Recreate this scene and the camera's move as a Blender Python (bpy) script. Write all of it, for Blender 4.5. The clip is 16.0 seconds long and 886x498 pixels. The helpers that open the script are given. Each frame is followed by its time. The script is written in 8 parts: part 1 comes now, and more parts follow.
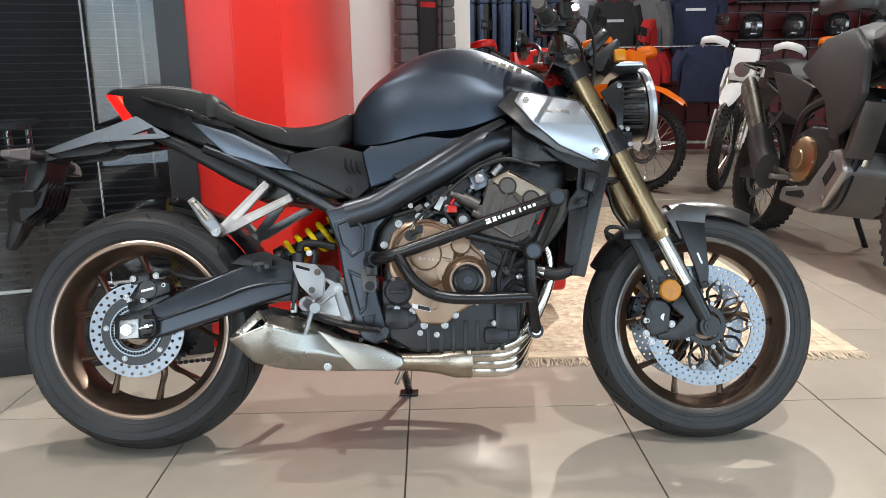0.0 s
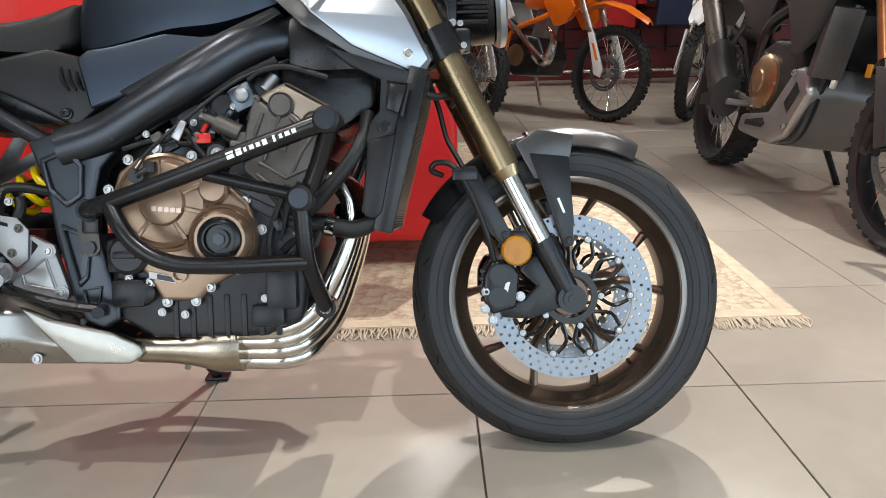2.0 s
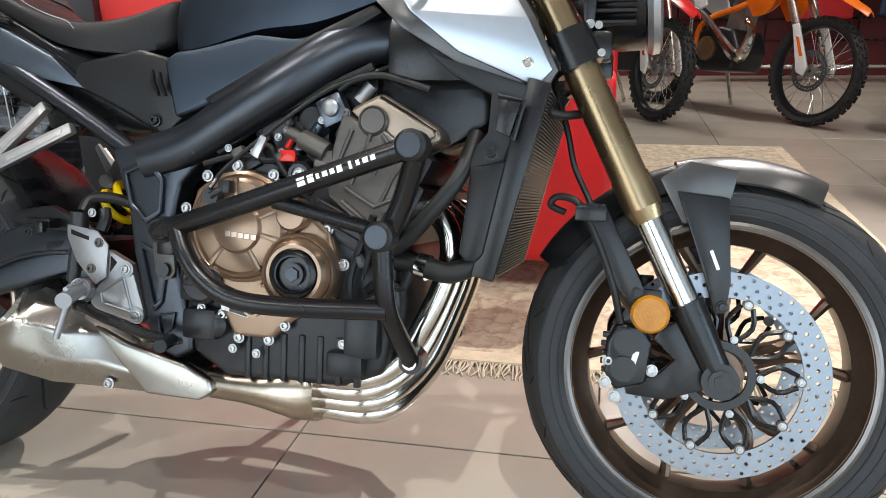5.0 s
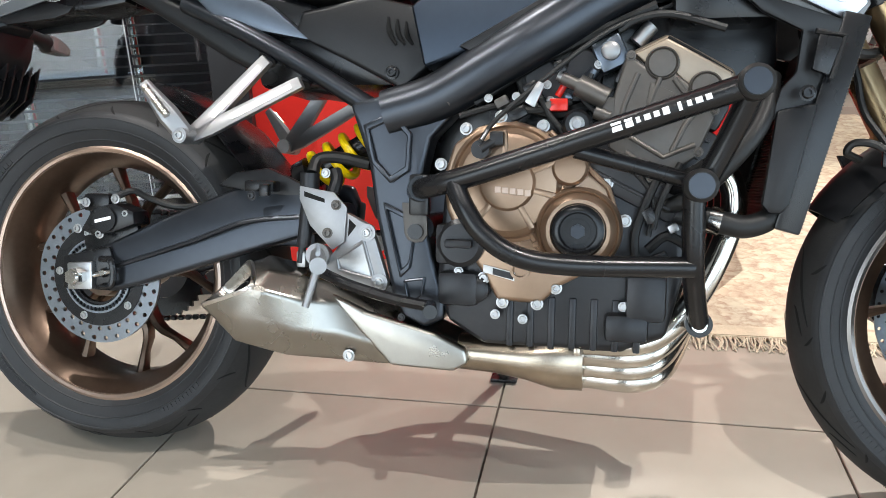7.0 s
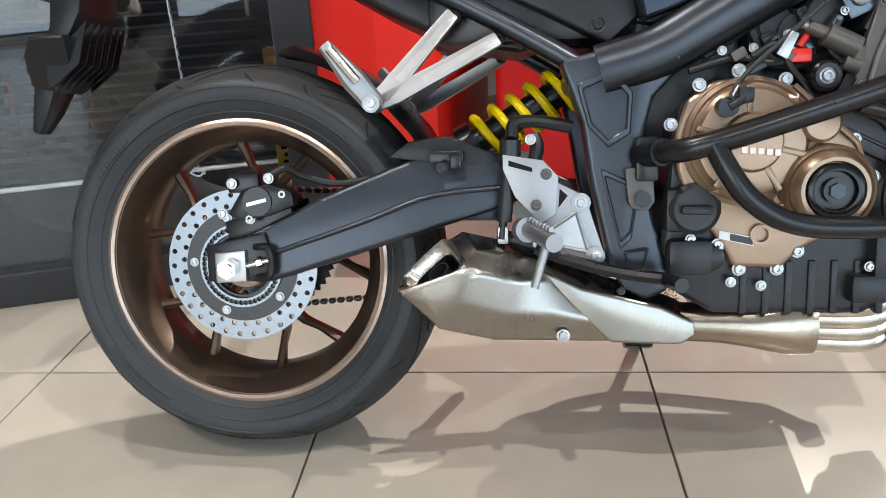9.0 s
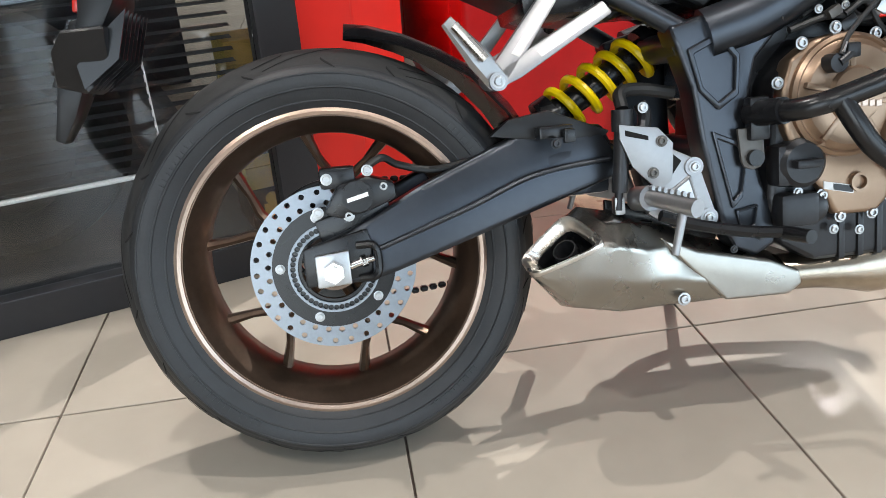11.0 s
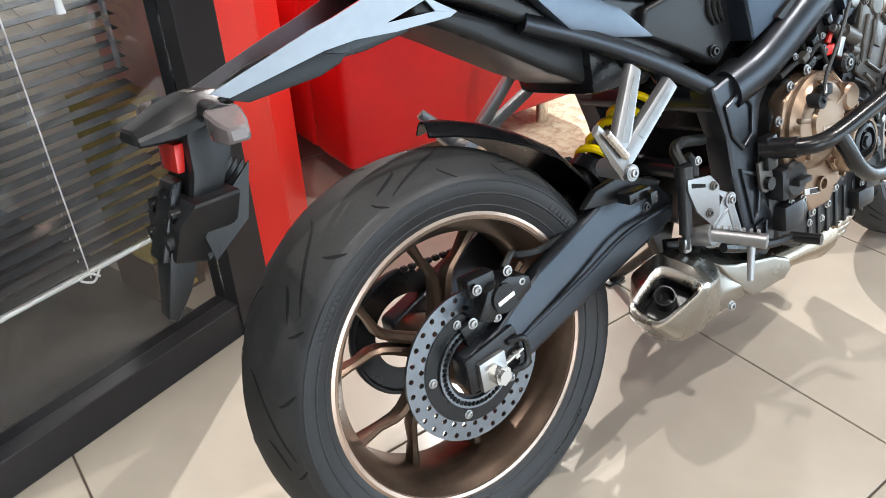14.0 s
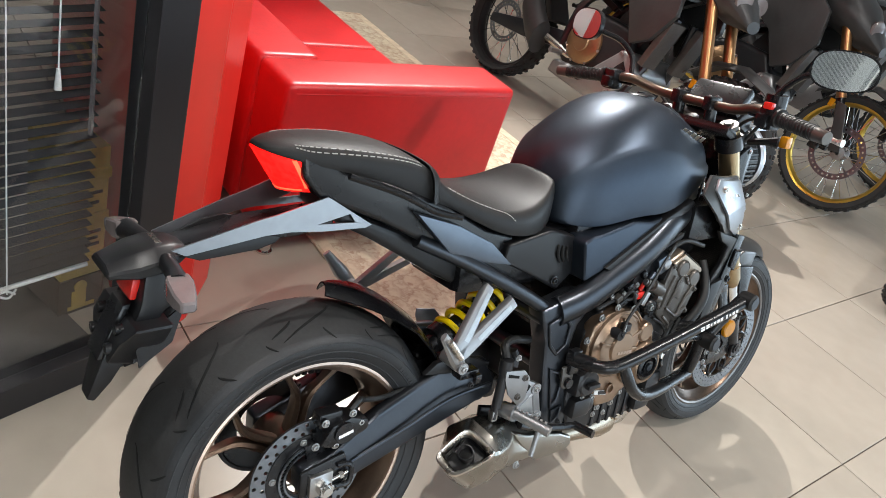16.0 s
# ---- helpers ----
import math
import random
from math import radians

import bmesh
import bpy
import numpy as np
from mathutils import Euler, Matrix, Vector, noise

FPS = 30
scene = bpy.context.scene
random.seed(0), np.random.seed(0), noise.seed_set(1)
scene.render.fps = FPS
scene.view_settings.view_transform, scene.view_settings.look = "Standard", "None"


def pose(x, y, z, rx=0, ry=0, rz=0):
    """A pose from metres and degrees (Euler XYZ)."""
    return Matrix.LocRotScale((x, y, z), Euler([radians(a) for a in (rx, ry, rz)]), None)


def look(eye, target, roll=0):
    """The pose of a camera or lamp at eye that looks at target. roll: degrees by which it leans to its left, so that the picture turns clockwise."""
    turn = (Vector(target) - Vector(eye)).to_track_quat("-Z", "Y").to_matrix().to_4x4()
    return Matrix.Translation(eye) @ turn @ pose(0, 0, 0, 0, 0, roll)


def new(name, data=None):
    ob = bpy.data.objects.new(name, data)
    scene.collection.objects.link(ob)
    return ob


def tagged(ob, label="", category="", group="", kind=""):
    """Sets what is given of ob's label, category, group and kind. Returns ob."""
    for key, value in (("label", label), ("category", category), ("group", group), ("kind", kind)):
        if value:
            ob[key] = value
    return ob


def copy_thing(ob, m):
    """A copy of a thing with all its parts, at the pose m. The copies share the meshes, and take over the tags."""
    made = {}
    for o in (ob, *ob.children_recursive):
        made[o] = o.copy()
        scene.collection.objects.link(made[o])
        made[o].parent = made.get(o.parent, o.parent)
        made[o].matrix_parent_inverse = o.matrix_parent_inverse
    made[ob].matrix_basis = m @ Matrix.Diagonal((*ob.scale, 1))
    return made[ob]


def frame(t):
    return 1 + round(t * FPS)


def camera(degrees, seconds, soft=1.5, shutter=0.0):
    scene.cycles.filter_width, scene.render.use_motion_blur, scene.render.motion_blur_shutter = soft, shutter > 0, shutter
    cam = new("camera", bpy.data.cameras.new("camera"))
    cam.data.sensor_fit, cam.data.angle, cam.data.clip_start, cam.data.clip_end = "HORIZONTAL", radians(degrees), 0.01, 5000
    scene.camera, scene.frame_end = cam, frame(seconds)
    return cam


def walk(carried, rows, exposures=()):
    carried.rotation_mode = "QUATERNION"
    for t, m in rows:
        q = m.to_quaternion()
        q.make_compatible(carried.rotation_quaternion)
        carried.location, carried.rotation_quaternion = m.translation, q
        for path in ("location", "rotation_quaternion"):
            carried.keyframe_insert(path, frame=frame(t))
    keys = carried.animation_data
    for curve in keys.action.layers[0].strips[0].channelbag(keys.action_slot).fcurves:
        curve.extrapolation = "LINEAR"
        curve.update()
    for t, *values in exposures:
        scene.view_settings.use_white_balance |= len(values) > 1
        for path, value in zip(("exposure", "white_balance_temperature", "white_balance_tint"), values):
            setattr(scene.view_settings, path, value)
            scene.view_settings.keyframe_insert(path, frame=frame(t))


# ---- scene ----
from mathutils.bvhtree import BVHTree

cam = camera(60.4, 16.0, 0.7)
PATH = [
    (0, (0.701, -1.721, 0.944), (0.734, 0.228, 0.499), -1.0),
    (0.5, (0.858, -1.583, 0.922), (0.889, 0.36, 0.45), -1.8),
    (1, (0.981, -1.477, 0.913), (1.021, 0.457, 0.404), -1.8),
    (1.5, (1.061, -1.322, 0.874), (1.107, 0.598, 0.314), -1.4),
    (2, (1.145, -1.208, 0.833), (1.174, 0.698, 0.226), -1.3),
    (2.5, (1.251, -1.133, 0.79), (1.237, 0.763, 0.151), -1.4),
    (3, (1.348, -1.064, 0.762), (1.272, 0.826, 0.112), -1.7),
    (3.2, (1.381, -1.036, 0.756), (1.271, 0.854, 0.109), -1.8),
    (5.3, (1.192, -0.943, 0.852), (0.753, 0.905, 0.226), -1.4),
    (5.5, (1.163, -0.951, 0.844), (0.725, 0.898, 0.22), -1.5),
    (6, (1.092, -0.927, 0.778), (0.645, 0.921, 0.154), -1.6),
    (6.5, (0.947, -0.932, 0.777), (0.508, 0.911, 0.138), -2.0),
    (7, (0.824, -0.965, 0.795), (0.409, 0.875, 0.129), -2.4),
    (7.5, (0.699, -0.947, 0.786), (0.315, 0.881, 0.07), -2.9),
    (8, (0.582, -0.921, 0.8), (0.253, 0.9, 0.041), -3.1),
    (8.5, (0.487, -0.916, 0.802), (0.233, 0.907, 0.018), -3.2),
    (9, (0.373, -0.928, 0.813), (0.196, 0.897, 0.014), -3.1),
    (9.5, (0.251, -0.942, 0.797), (0.149, 0.88, -0.02), -3.2),
    (9.7, (0.209, -0.945, 0.79), (0.144, 0.875, -0.038), -3.2),
    (11.8, (-0.2, -0.818, 0.885), (0.278, 0.897, -0.027), -3.5),
    (12, (-0.259, -0.812, 0.905), (0.285, 0.879, -0.014), -3.3),
    (12.5, (-0.416, -0.789, 0.968), (0.275, 0.833, 0.025), -3.4),
    (13, (-0.499, -0.745, 0.996), (0.305, 0.804, 0.02), -3.5),
    (13.5, (-0.553, -0.656, 1.016), (0.334, 0.803, -0.025), -3.5),
    (14, (-0.576, -0.539, 1.091), (0.4, 0.821, -0.003), -2.4),
    (14.5, (-0.591, -0.486, 1.195), (0.489, 0.779, 0.085), -0.6),
    (15, (-0.651, -0.498, 1.346), (0.553, 0.722, 0.316), 2.8),
    (15.5, (-0.681, -0.576, 1.447), (0.556, 0.637, 0.448), 10.8),
    (16, (-0.695, -0.636, 1.494), (0.536, 0.561, 0.469), 19.8),
]
walk(cam, [(t, look(eye, target, roll)) for t, eye, target, roll in PATH], exposures=[(0.0, -0.35), (3.0, -0.48), (5.5, -0.18), (9.5, -0.08), (13.0, 0.06), (14.5, 0.20), (15.2, 0.0), (16.0, -0.26)])


# ---- light and world ----
world = bpy.data.worlds.new("world")
world.use_nodes = True
scene.world = world
sky = world.node_tree.nodes.new("ShaderNodeTexSky")
sky.sky_type, sky.sun_disc = "NISHITA", False
sky.sun_elevation, sky.sun_rotation = radians(35), radians(200)
bgn = world.node_tree.nodes["Background"]
bgn.inputs["Strength"].default_value = 0.15
world.node_tree.links.new(sky.outputs[0], bgn.inputs["Color"])


def lamp(kind, name, at, to, energy, size=0.1, colour=(1, 0.97, 0.935), spread=None, angle=None):
    d = bpy.data.lights.new(name, kind)
    d.energy, d.color = energy, colour
    if kind == "AREA":
        d.shape, d.size, d.size_y = "RECTANGLE", size, spread or size
    else:
        d.shadow_soft_size = size
    if kind == "SPOT":
        d.spot_size, d.spot_blend = radians(angle or 80), 0.6
    ob = new(name, d)
    ob.matrix_world = look(at, to)
    return ob


CEIL = 3.6
# ---- materials ----


def mat(name, colour, rough=0.5, metal=0.0, vary=0.15, scale=8.0, bump=0.0, bump_scale=60.0, coat=0.0, second=None, rough_vary=0.15, ior=1.45, spread=None, random_vary=0.0):
    """A procedural surface: two scales of noise in colour, roughness and relief."""
    m = bpy.data.materials.new(name)
    m.use_nodes = True
    nt = m.node_tree
    N, Lk = nt.nodes, nt.links
    b = N["Principled BSDF"]
    tc = N.new("ShaderNodeTexCoord")
    n1 = N.new("ShaderNodeTexNoise")
    n1.inputs["Scale"].default_value, n1.inputs["Detail"].default_value = scale, 6
    n2 = N.new("ShaderNodeTexNoise")
    n2.inputs["Scale"].default_value, n2.inputs["Detail"].default_value = scale * 9, 4
    Lk.new(tc.outputs["Object"], n1.inputs["Vector"])
    Lk.new(tc.outputs["Object"], n2.inputs["Vector"])
    mixn = N.new("ShaderNodeMath")
    mixn.operation = "MULTIPLY_ADD"
    Lk.new(n2.outputs[0], mixn.inputs[0])
    mixn.inputs[1].default_value = 0.4
    Lk.new(n1.outputs[0], mixn.inputs[2])
    ramp = N.new("ShaderNodeMapRange")
    ramp.inputs[1].default_value, ramp.inputs[2].default_value = 0.45, 0.95
    Lk.new(mixn.outputs[0], ramp.inputs[0])
    mix = N.new("ShaderNodeMix")
    mix.data_type = "RGBA"
    c = tuple(colour)
    d = second or tuple(max(0.0, min(1.0, k * (1 - vary))) for k in c)
    e = tuple(min(1.0, k * (1 + vary)) for k in c) if not second else c
    mix.inputs[6].default_value, mix.inputs[7].default_value = (*d, 1), (*e, 1)
    Lk.new(ramp.outputs[0], mix.inputs[0])
    out = mix.outputs[2]
    if random_vary:
        oi = N.new("ShaderNodeObjectInfo")
        hs = N.new("ShaderNodeHueSaturation")
        mr = N.new("ShaderNodeMapRange")
        mr.inputs[3].default_value, mr.inputs[4].default_value = 1 - random_vary, 1 + random_vary
        Lk.new(oi.outputs["Random"], mr.inputs[0])
        Lk.new(mr.outputs[0], hs.inputs["Value"])
        Lk.new(out, hs.inputs["Color"])
        out = hs.outputs[0]
    Lk.new(out, b.inputs["Base Color"])
    mr = N.new("ShaderNodeMapRange")
    mr.inputs[3].default_value, mr.inputs[4].default_value = max(0.02, rough * (1 - rough_vary)), min(1.0, rough * (1 + rough_vary))
    Lk.new(n1.outputs[0], mr.inputs[0])
    Lk.new(mr.outputs[0], b.inputs["Roughness"])
    b.inputs["Metallic"].default_value = metal
    b.inputs["IOR"].default_value = ior
    b.inputs["Coat Weight"].default_value = coat
    b.inputs["Coat Roughness"].default_value = 0.1
    if bump:
        n3 = N.new("ShaderNodeTexNoise")
        n3.inputs["Scale"].default_value, n3.inputs["Detail"].default_value = bump_scale, 3
        Lk.new(tc.outputs["Object"], n3.inputs["Vector"])
        bp = N.new("ShaderNodeBump")
        bp.inputs["Strength"].default_value, bp.inputs["Distance"].default_value = bump, 0.002
        Lk.new(n3.outputs[0], bp.inputs["Height"])
        Lk.new(bp.outputs[0], b.inputs["Normal"])
    return m


def glow(name, colour, strength):
    m = bpy.data.materials.new(name)
    m.use_nodes = True
    b = m.node_tree.nodes["Principled BSDF"]
    b.inputs["Base Color"].default_value = (*colour, 1)
    b.inputs["Emission Color"].default_value = (*colour, 1)
    b.inputs["Emission Strength"].default_value = strength
    return m


def clear(name, tint=(1, 1, 1), rough=0.0, ior=1.45):
    m = bpy.data.materials.new(name)
    m.use_nodes = True
    b = m.node_tree.nodes["Principled BSDF"]
    b.inputs["Base Color"].default_value = (*tint, 1)
    b.inputs["Roughness"].default_value = rough
    b.inputs["Transmission Weight"].default_value = 1.0
    b.inputs["IOR"].default_value = ior
    return m


M = {}
M["tile"] = mat("floor_tile", (0.385, 0.338, 0.280), 0.22, vary=0.08, scale=1.5, rough_vary=0.25, ior=1.38, random_vary=0.025, bump=0.03, bump_scale=25)
M["grout"] = mat("grout", (0.10, 0.075, 0.06), 0.8, vary=0.2)
M["red_wall"] = mat("red_panel", (0.74, 0.026, 0.018), 0.33, vary=0.05, scale=2)
M["white_wall"] = mat("white_wall", (0.78, 0.76, 0.70), 0.7, vary=0.04, scale=2, bump=0.05)
M["ceiling"] = mat("ceiling_paint", (0.40, 0.39, 0.38), 0.8, vary=0.04)
M["dark_alu"] = mat("dark_aluminium", (0.020, 0.019, 0.021), 0.36, vary=0.1)
M["grey_alu"] = mat("grey_frame", (0.10, 0.12, 0.15), 0.35, vary=0.1)
M["leather_red"] = mat("red_leather", (0.52, 0.010, 0.012), 0.38, vary=0.12, scale=5, bump=0.12, bump_scale=160)
M["chrome"] = mat("chrome", (0.68, 0.67, 0.65), 0.14, 1.0, vary=0.05, rough_vary=0.4)
M["tyre"] = mat("tyre_rubber", (0.021, 0.021, 0.021), 0.70, vary=0.35, scale=14, bump=0.15, bump_scale=220)
M["tyre_side"] = mat("tyre_sidewall", (0.019, 0.020, 0.022), 0.50, vary=0.25, scale=18, bump=0.12, bump_scale=300)
M["bronze"] = mat("bronze_rim", (0.135, 0.092, 0.067), 0.33, 0.85, vary=0.25, scale=12)
M["bronze_lip"] = mat("machined_rim_lip", (0.48, 0.36, 0.29), 0.30, 0.9, vary=0.12, scale=20)
M["steel_lip"] = mat("grey_rim_lip", (0.20, 0.185, 0.175), 0.30, 0.9, vary=0.12, scale=20)
M["bronze_case"] = mat("bronze_case", (0.30, 0.208, 0.145), 0.34, 0.8, vary=0.12, scale=10, bump=0.03)
M["steel"] = mat("brushed_steel", (0.62, 0.58, 0.53), 0.28, 1.0, vary=0.08, scale=20, rough_vary=0.3)
M["exhaust"] = mat("satin_stainless", (0.34, 0.322, 0.29), 0.27, 1.0, vary=0.1, scale=7, rough_vary=0.35, bump=0.05, bump_scale=200)
M["header"] = mat("heat_tinted_steel", (0.60, 0.565, 0.51), 0.16, 1.0, vary=0.2, scale=10)
M["header_bronze"] = mat("heat_tinted_collector", (0.42, 0.355, 0.28), 0.24, 1.0, vary=0.25, scale=8)
M["alu"] = mat("cast_aluminium", (0.32, 0.32, 0.325), 0.42, 0.9, vary=0.08, scale=14, bump=0.04)
M["disc"] = mat("brake_disc_steel", (0.225, 0.245, 0.27), 0.34, 1.0, vary=0.1, scale=25)
M["black"] = mat("satin_black", (0.007, 0.007, 0.008), 0.27, vary=0.25, scale=12)
M["frame"] = mat("frame_black", (0.052, 0.057, 0.066), 0.30, 0.85, vary=0.12, scale=9, bump=0.03, bump_scale=500)
M["plastic"] = mat("matt_black_plastic", (0.009, 0.009, 0.010), 0.36, ior=1.40, vary=0.2, scale=16, bump=0.08, bump_scale=350)
M["tank"] = mat("matt_black_metallic", (0.046, 0.058, 0.077), 0.40, 0.9, vary=0.08, scale=10, rough_vary=0.06, bump=0.02, bump_scale=900)
M["seat"] = mat("seat_vinyl", (0.011, 0.0105, 0.0105), 0.47, ior=1.36, vary=0.2, scale=14, bump=0.22, bump_scale=420)
M["silver"] = mat("satin_silver_paint", (0.47, 0.50, 0.54), 0.32, 0.85, vary=0.05, scale=8)
M["gunmetal"] = mat("gunmetal_paint", (0.095, 0.092, 0.090), 0.30, 0.75, vary=0.12, scale=8)
M["bluegrey"] = mat("blue_sheen_grey", (0.115, 0.134, 0.162), 0.32, 0.9, vary=0.1, scale=8)
M["gold"] = mat("gold_anodised", (0.32, 0.235, 0.135), 0.28, 0.95, vary=0.1, scale=12, rough_vary=0.3)
M["yellow"] = mat("yellow_spring", (0.85, 0.60, 0.0), 0.35, vary=0.08, scale=20)
M["engine"] = mat("engine_black", (0.026, 0.026, 0.028), 0.34, 0.4, vary=0.2, scale=16, bump=0.05)
M["headgrey"] = mat("cylinder_head_cover", (0.33, 0.27, 0.21), 0.4, 0.8, vary=0.12, scale=12, bump=0.04)
M["zinc"] = mat("zinc_plated_bolt", (0.42, 0.42, 0.42), 0.34, 1.0, vary=0.1, scale=60)
M["dark_case"] = mat("dark_grey_casting", (0.105, 0.096, 0.087), 0.40, 0.55, vary=0.15, scale=14, bump=0.06)
M["rubber"] = mat("black_rubber", (0.010, 0.010, 0.010), 0.5, vary=0.2, scale=20)
M["white_print"] = mat("white_print", (0.80, 0.80, 0.80), 0.5, vary=0.03)
M["amber"] = mat("amber_reflector", (0.42, 0.165, 0.004), 0.12, vary=0.15, scale=60, bump=0.3, bump_scale=300)
M["taillamp"] = glow("lit_tail_lamp", (1.0, 0.006, 0.004), 1.25)
lens_tree = M["taillamp"].node_tree
lens_cells = lens_tree.nodes.new("ShaderNodeTexVoronoi")
lens_cells.inputs["Scale"].default_value = 95
lens_range = lens_tree.nodes.new("ShaderNodeMapRange")
lens_range.inputs["From Max"].default_value = 0.8
lens_range.inputs["To Min"].default_value, lens_range.inputs["To Max"].default_value = 0.45, 3.4
lens_place = lens_tree.nodes.new("ShaderNodeTexCoord")
lens_tree.links.new(lens_place.outputs["Object"], lens_cells.inputs["Vector"])
lens_tree.links.new(lens_cells.outputs["Distance"], lens_range.inputs["Value"])
lens_tree.links.new(lens_range.outputs["Result"], lens_tree.nodes["Principled BSDF"].inputs["Emission Strength"])
M["taillamp_hot"] = glow("lit_tail_lamp_core", (1.0, 0.085, 0.035), 3.2)
M["red_refl"] = mat("red_reflector", (0.65, 0.02, 0.012), 0.2, vary=0.1, scale=60)
M["radiator"] = mat("radiator_fins", (0.10, 0.09, 0.085), 0.5, 0.6, vary=0.2)
M["lens"] = mat("clear_lens", (0.14, 0.12, 0.12), 0.10, vary=0.1, scale=60)


# ---- small makers ----
def part(name, bm, material, parent, label="", smooth=0.6):
    me = bpy.data.meshes.new(name)
    bmesh.ops.recalc_face_normals(bm, faces=bm.faces)
    bm.to_mesh(me)
    bm.free()
    ob = new(name, me)
    for k in (material if isinstance(material, (list, tuple)) else [material]):
        me.materials.append(k)
    if smooth:
        for p in me.polygons:
            p.use_smooth = True
        me.set_sharp_from_angle(angle=smooth)
    if parent is not None:
        ob.parent = parent
    if label:
        tagged(ob, label)
    return ob


def thing(name, label, category, m=None, group="", kind=""):
    ob = new(name)
    ob.empty_display_size = 0.05
    if m is not None:
        ob.matrix_world = m
    return tagged(ob, label, category, group, kind)


def box(size, at=(0, 0, 0), bevel=0.0, turn=None, segs=2):
    bm = bmesh.new()
    bmesh.ops.create_cube(bm, size=1, matrix=Matrix.Diagonal((*size, 1)))
    if bevel:
        bmesh.ops.bevel(bm, geom=bm.edges[:], offset=bevel, segments=segs, profile=0.6, affect="EDGES")
    bm.transform(Matrix.Translation(at) @ (turn or Matrix()))
    return bm


def join(*bms):
    out = bmesh.new()
    for b in bms:
        me = bpy.data.meshes.new("t")
        b.to_mesh(me)
        b.free()
        out.from_mesh(me)
        bpy.data.meshes.remove(me)
    return out


def frame_to(d):
    return Vector(d).to_track_quat("Z", "Y").to_matrix().to_4x4()


def rod(a, b, r, r2=None, segs=14, caps=True):
    """A round bar from a to b."""
    a, b = Vector(a), Vector(b)
    bm = bmesh.new()
    bmesh.ops.create_cone(bm, cap_ends=caps, segments=segs, radius1=r, radius2=r if r2 is None else r2, depth=(b - a).length)
    bm.transform(Matrix.Translation((a + b) / 2) @ frame_to(b - a))
    return bm


def smooth_line(pts, n=6):
    """Catmull-Rom through the points."""
    P = [Vector(p) for p in pts]
    if len(P) < 3:
        return P
    Q = [2 * P[0] - P[1], *P, 2 * P[-1] - P[-2]]
    out = []
    for i in range(1, len(Q) - 2):
        for k in range(n):
            t = k / n
            a, b, c, d = Q[i - 1:i + 3]
            out.append(0.5 * (2 * b + (c - a) * t + (2 * a - 5 * b + 4 * c - d) * t * t + (3 * b - a - 3 * c + d) * t ** 3))
    return out + [P[-1]]


def tube(pts, r, segs=12, n=6, smooth=True, flat=1.0, radii=None):
    """A pipe along the points; flat squeezes it sideways; radii gives its width at each point."""
    L = smooth_line(pts, n) if smooth else [Vector(p) for p in pts]
    if radii:
        xs = np.linspace(0, len(radii) - 1, len(L))
        R = [float(k) for k in np.interp(xs, range(len(radii)), radii)]
    else:
        R = [r] * len(L)
    bm = bmesh.new()
    rings, up = [], Vector((0, 0, 1))
    for i, p in enumerate(L):
        d = (L[min(i + 1, len(L) - 1)] - L[max(i - 1, 0)]).normalized()
        u = d.cross(up)
        if u.length < 1e-3:
            u = d.cross(Vector((0, 1, 0)))
        u.normalize()
        v = u.cross(d)
        rings.append([bm.verts.new(p + R[i] * (math.cos(2 * math.pi * k / segs) * u * flat + math.sin(2 * math.pi * k / segs) * v)) for k in range(segs)])
        up = v
    for a, b in zip(rings, rings[1:]):
        for k in range(segs):
            bm.faces.new((a[k], a[(k + 1) % segs], b[(k + 1) % segs], b[k]))
    bm.faces.new(rings[0][::-1])
    bm.faces.new(rings[-1])
    return bm


def plate(outline, y0, y1, bevel=0.0, holes=(), segs=2):
    """A slab with the outline (x, z), between the lateral places y0 and y1."""
    bm = bmesh.new()
    vs = [bm.verts.new((x, y0, z)) for x, z in outline]
    f = bm.faces.new(vs)
    ext = bmesh.ops.extrude_face_region(bm, geom=[f])
    for v in ext["geom"]:
        if isinstance(v, bmesh.types.BMVert):
            v.co.y = y1
    bmesh.ops.recalc_face_normals(bm, faces=bm.faces)
    if bevel:
        bmesh.ops.bevel(bm, geom=bm.edges[:], offset=bevel, segments=segs, profile=0.6, affect="EDGES", clamp_overlap=True)
    return bm


def ring_plate(outer, inner, y0, y1):
    """A slab between two outlines of the same number of (x, z) points."""
    bm = bmesh.new()
    n = len(outer)
    V = [[bm.verts.new((x, y, z)) for x, z in o] for o, y in ((outer, y0), (inner, y0), (outer, y1), (inner, y1))]
    for k in range(n):
        j = (k + 1) % n
        for a, b in ((0, 1), (1, 3), (3, 2), (2, 0)):
            bm.faces.new((V[a][k], V[a][j], V[b][j], V[b][k]))
    return bm


def lathe(profile, segs=48, axis="Y", closed=False):
    """Spins a profile of (radius, place along the axis) round the y axis."""
    bm = bmesh.new()
    rings = []
    for r, y in profile:
        rings.append([bm.verts.new((r * math.cos(2 * math.pi * k / segs), y, r * math.sin(2 * math.pi * k / segs))) for k in range(segs)])
    pairs = list(zip(rings, rings[1:])) + ([(rings[-1], rings[0])] if closed else [])
    for a, b in pairs:
        for k in range(segs):
            bm.faces.new((a[k], a[(k + 1) % segs], b[(k + 1) % segs], b[k]))
    if not closed:
        if profile[0][0] > 1e-4:
            bm.faces.new(rings[0])
        if profile[-1][0] > 1e-4:
            bm.faces.new(rings[-1])
    bmesh.ops.remove_doubles(bm, verts=bm.verts, dist=1e-5)
    return bm


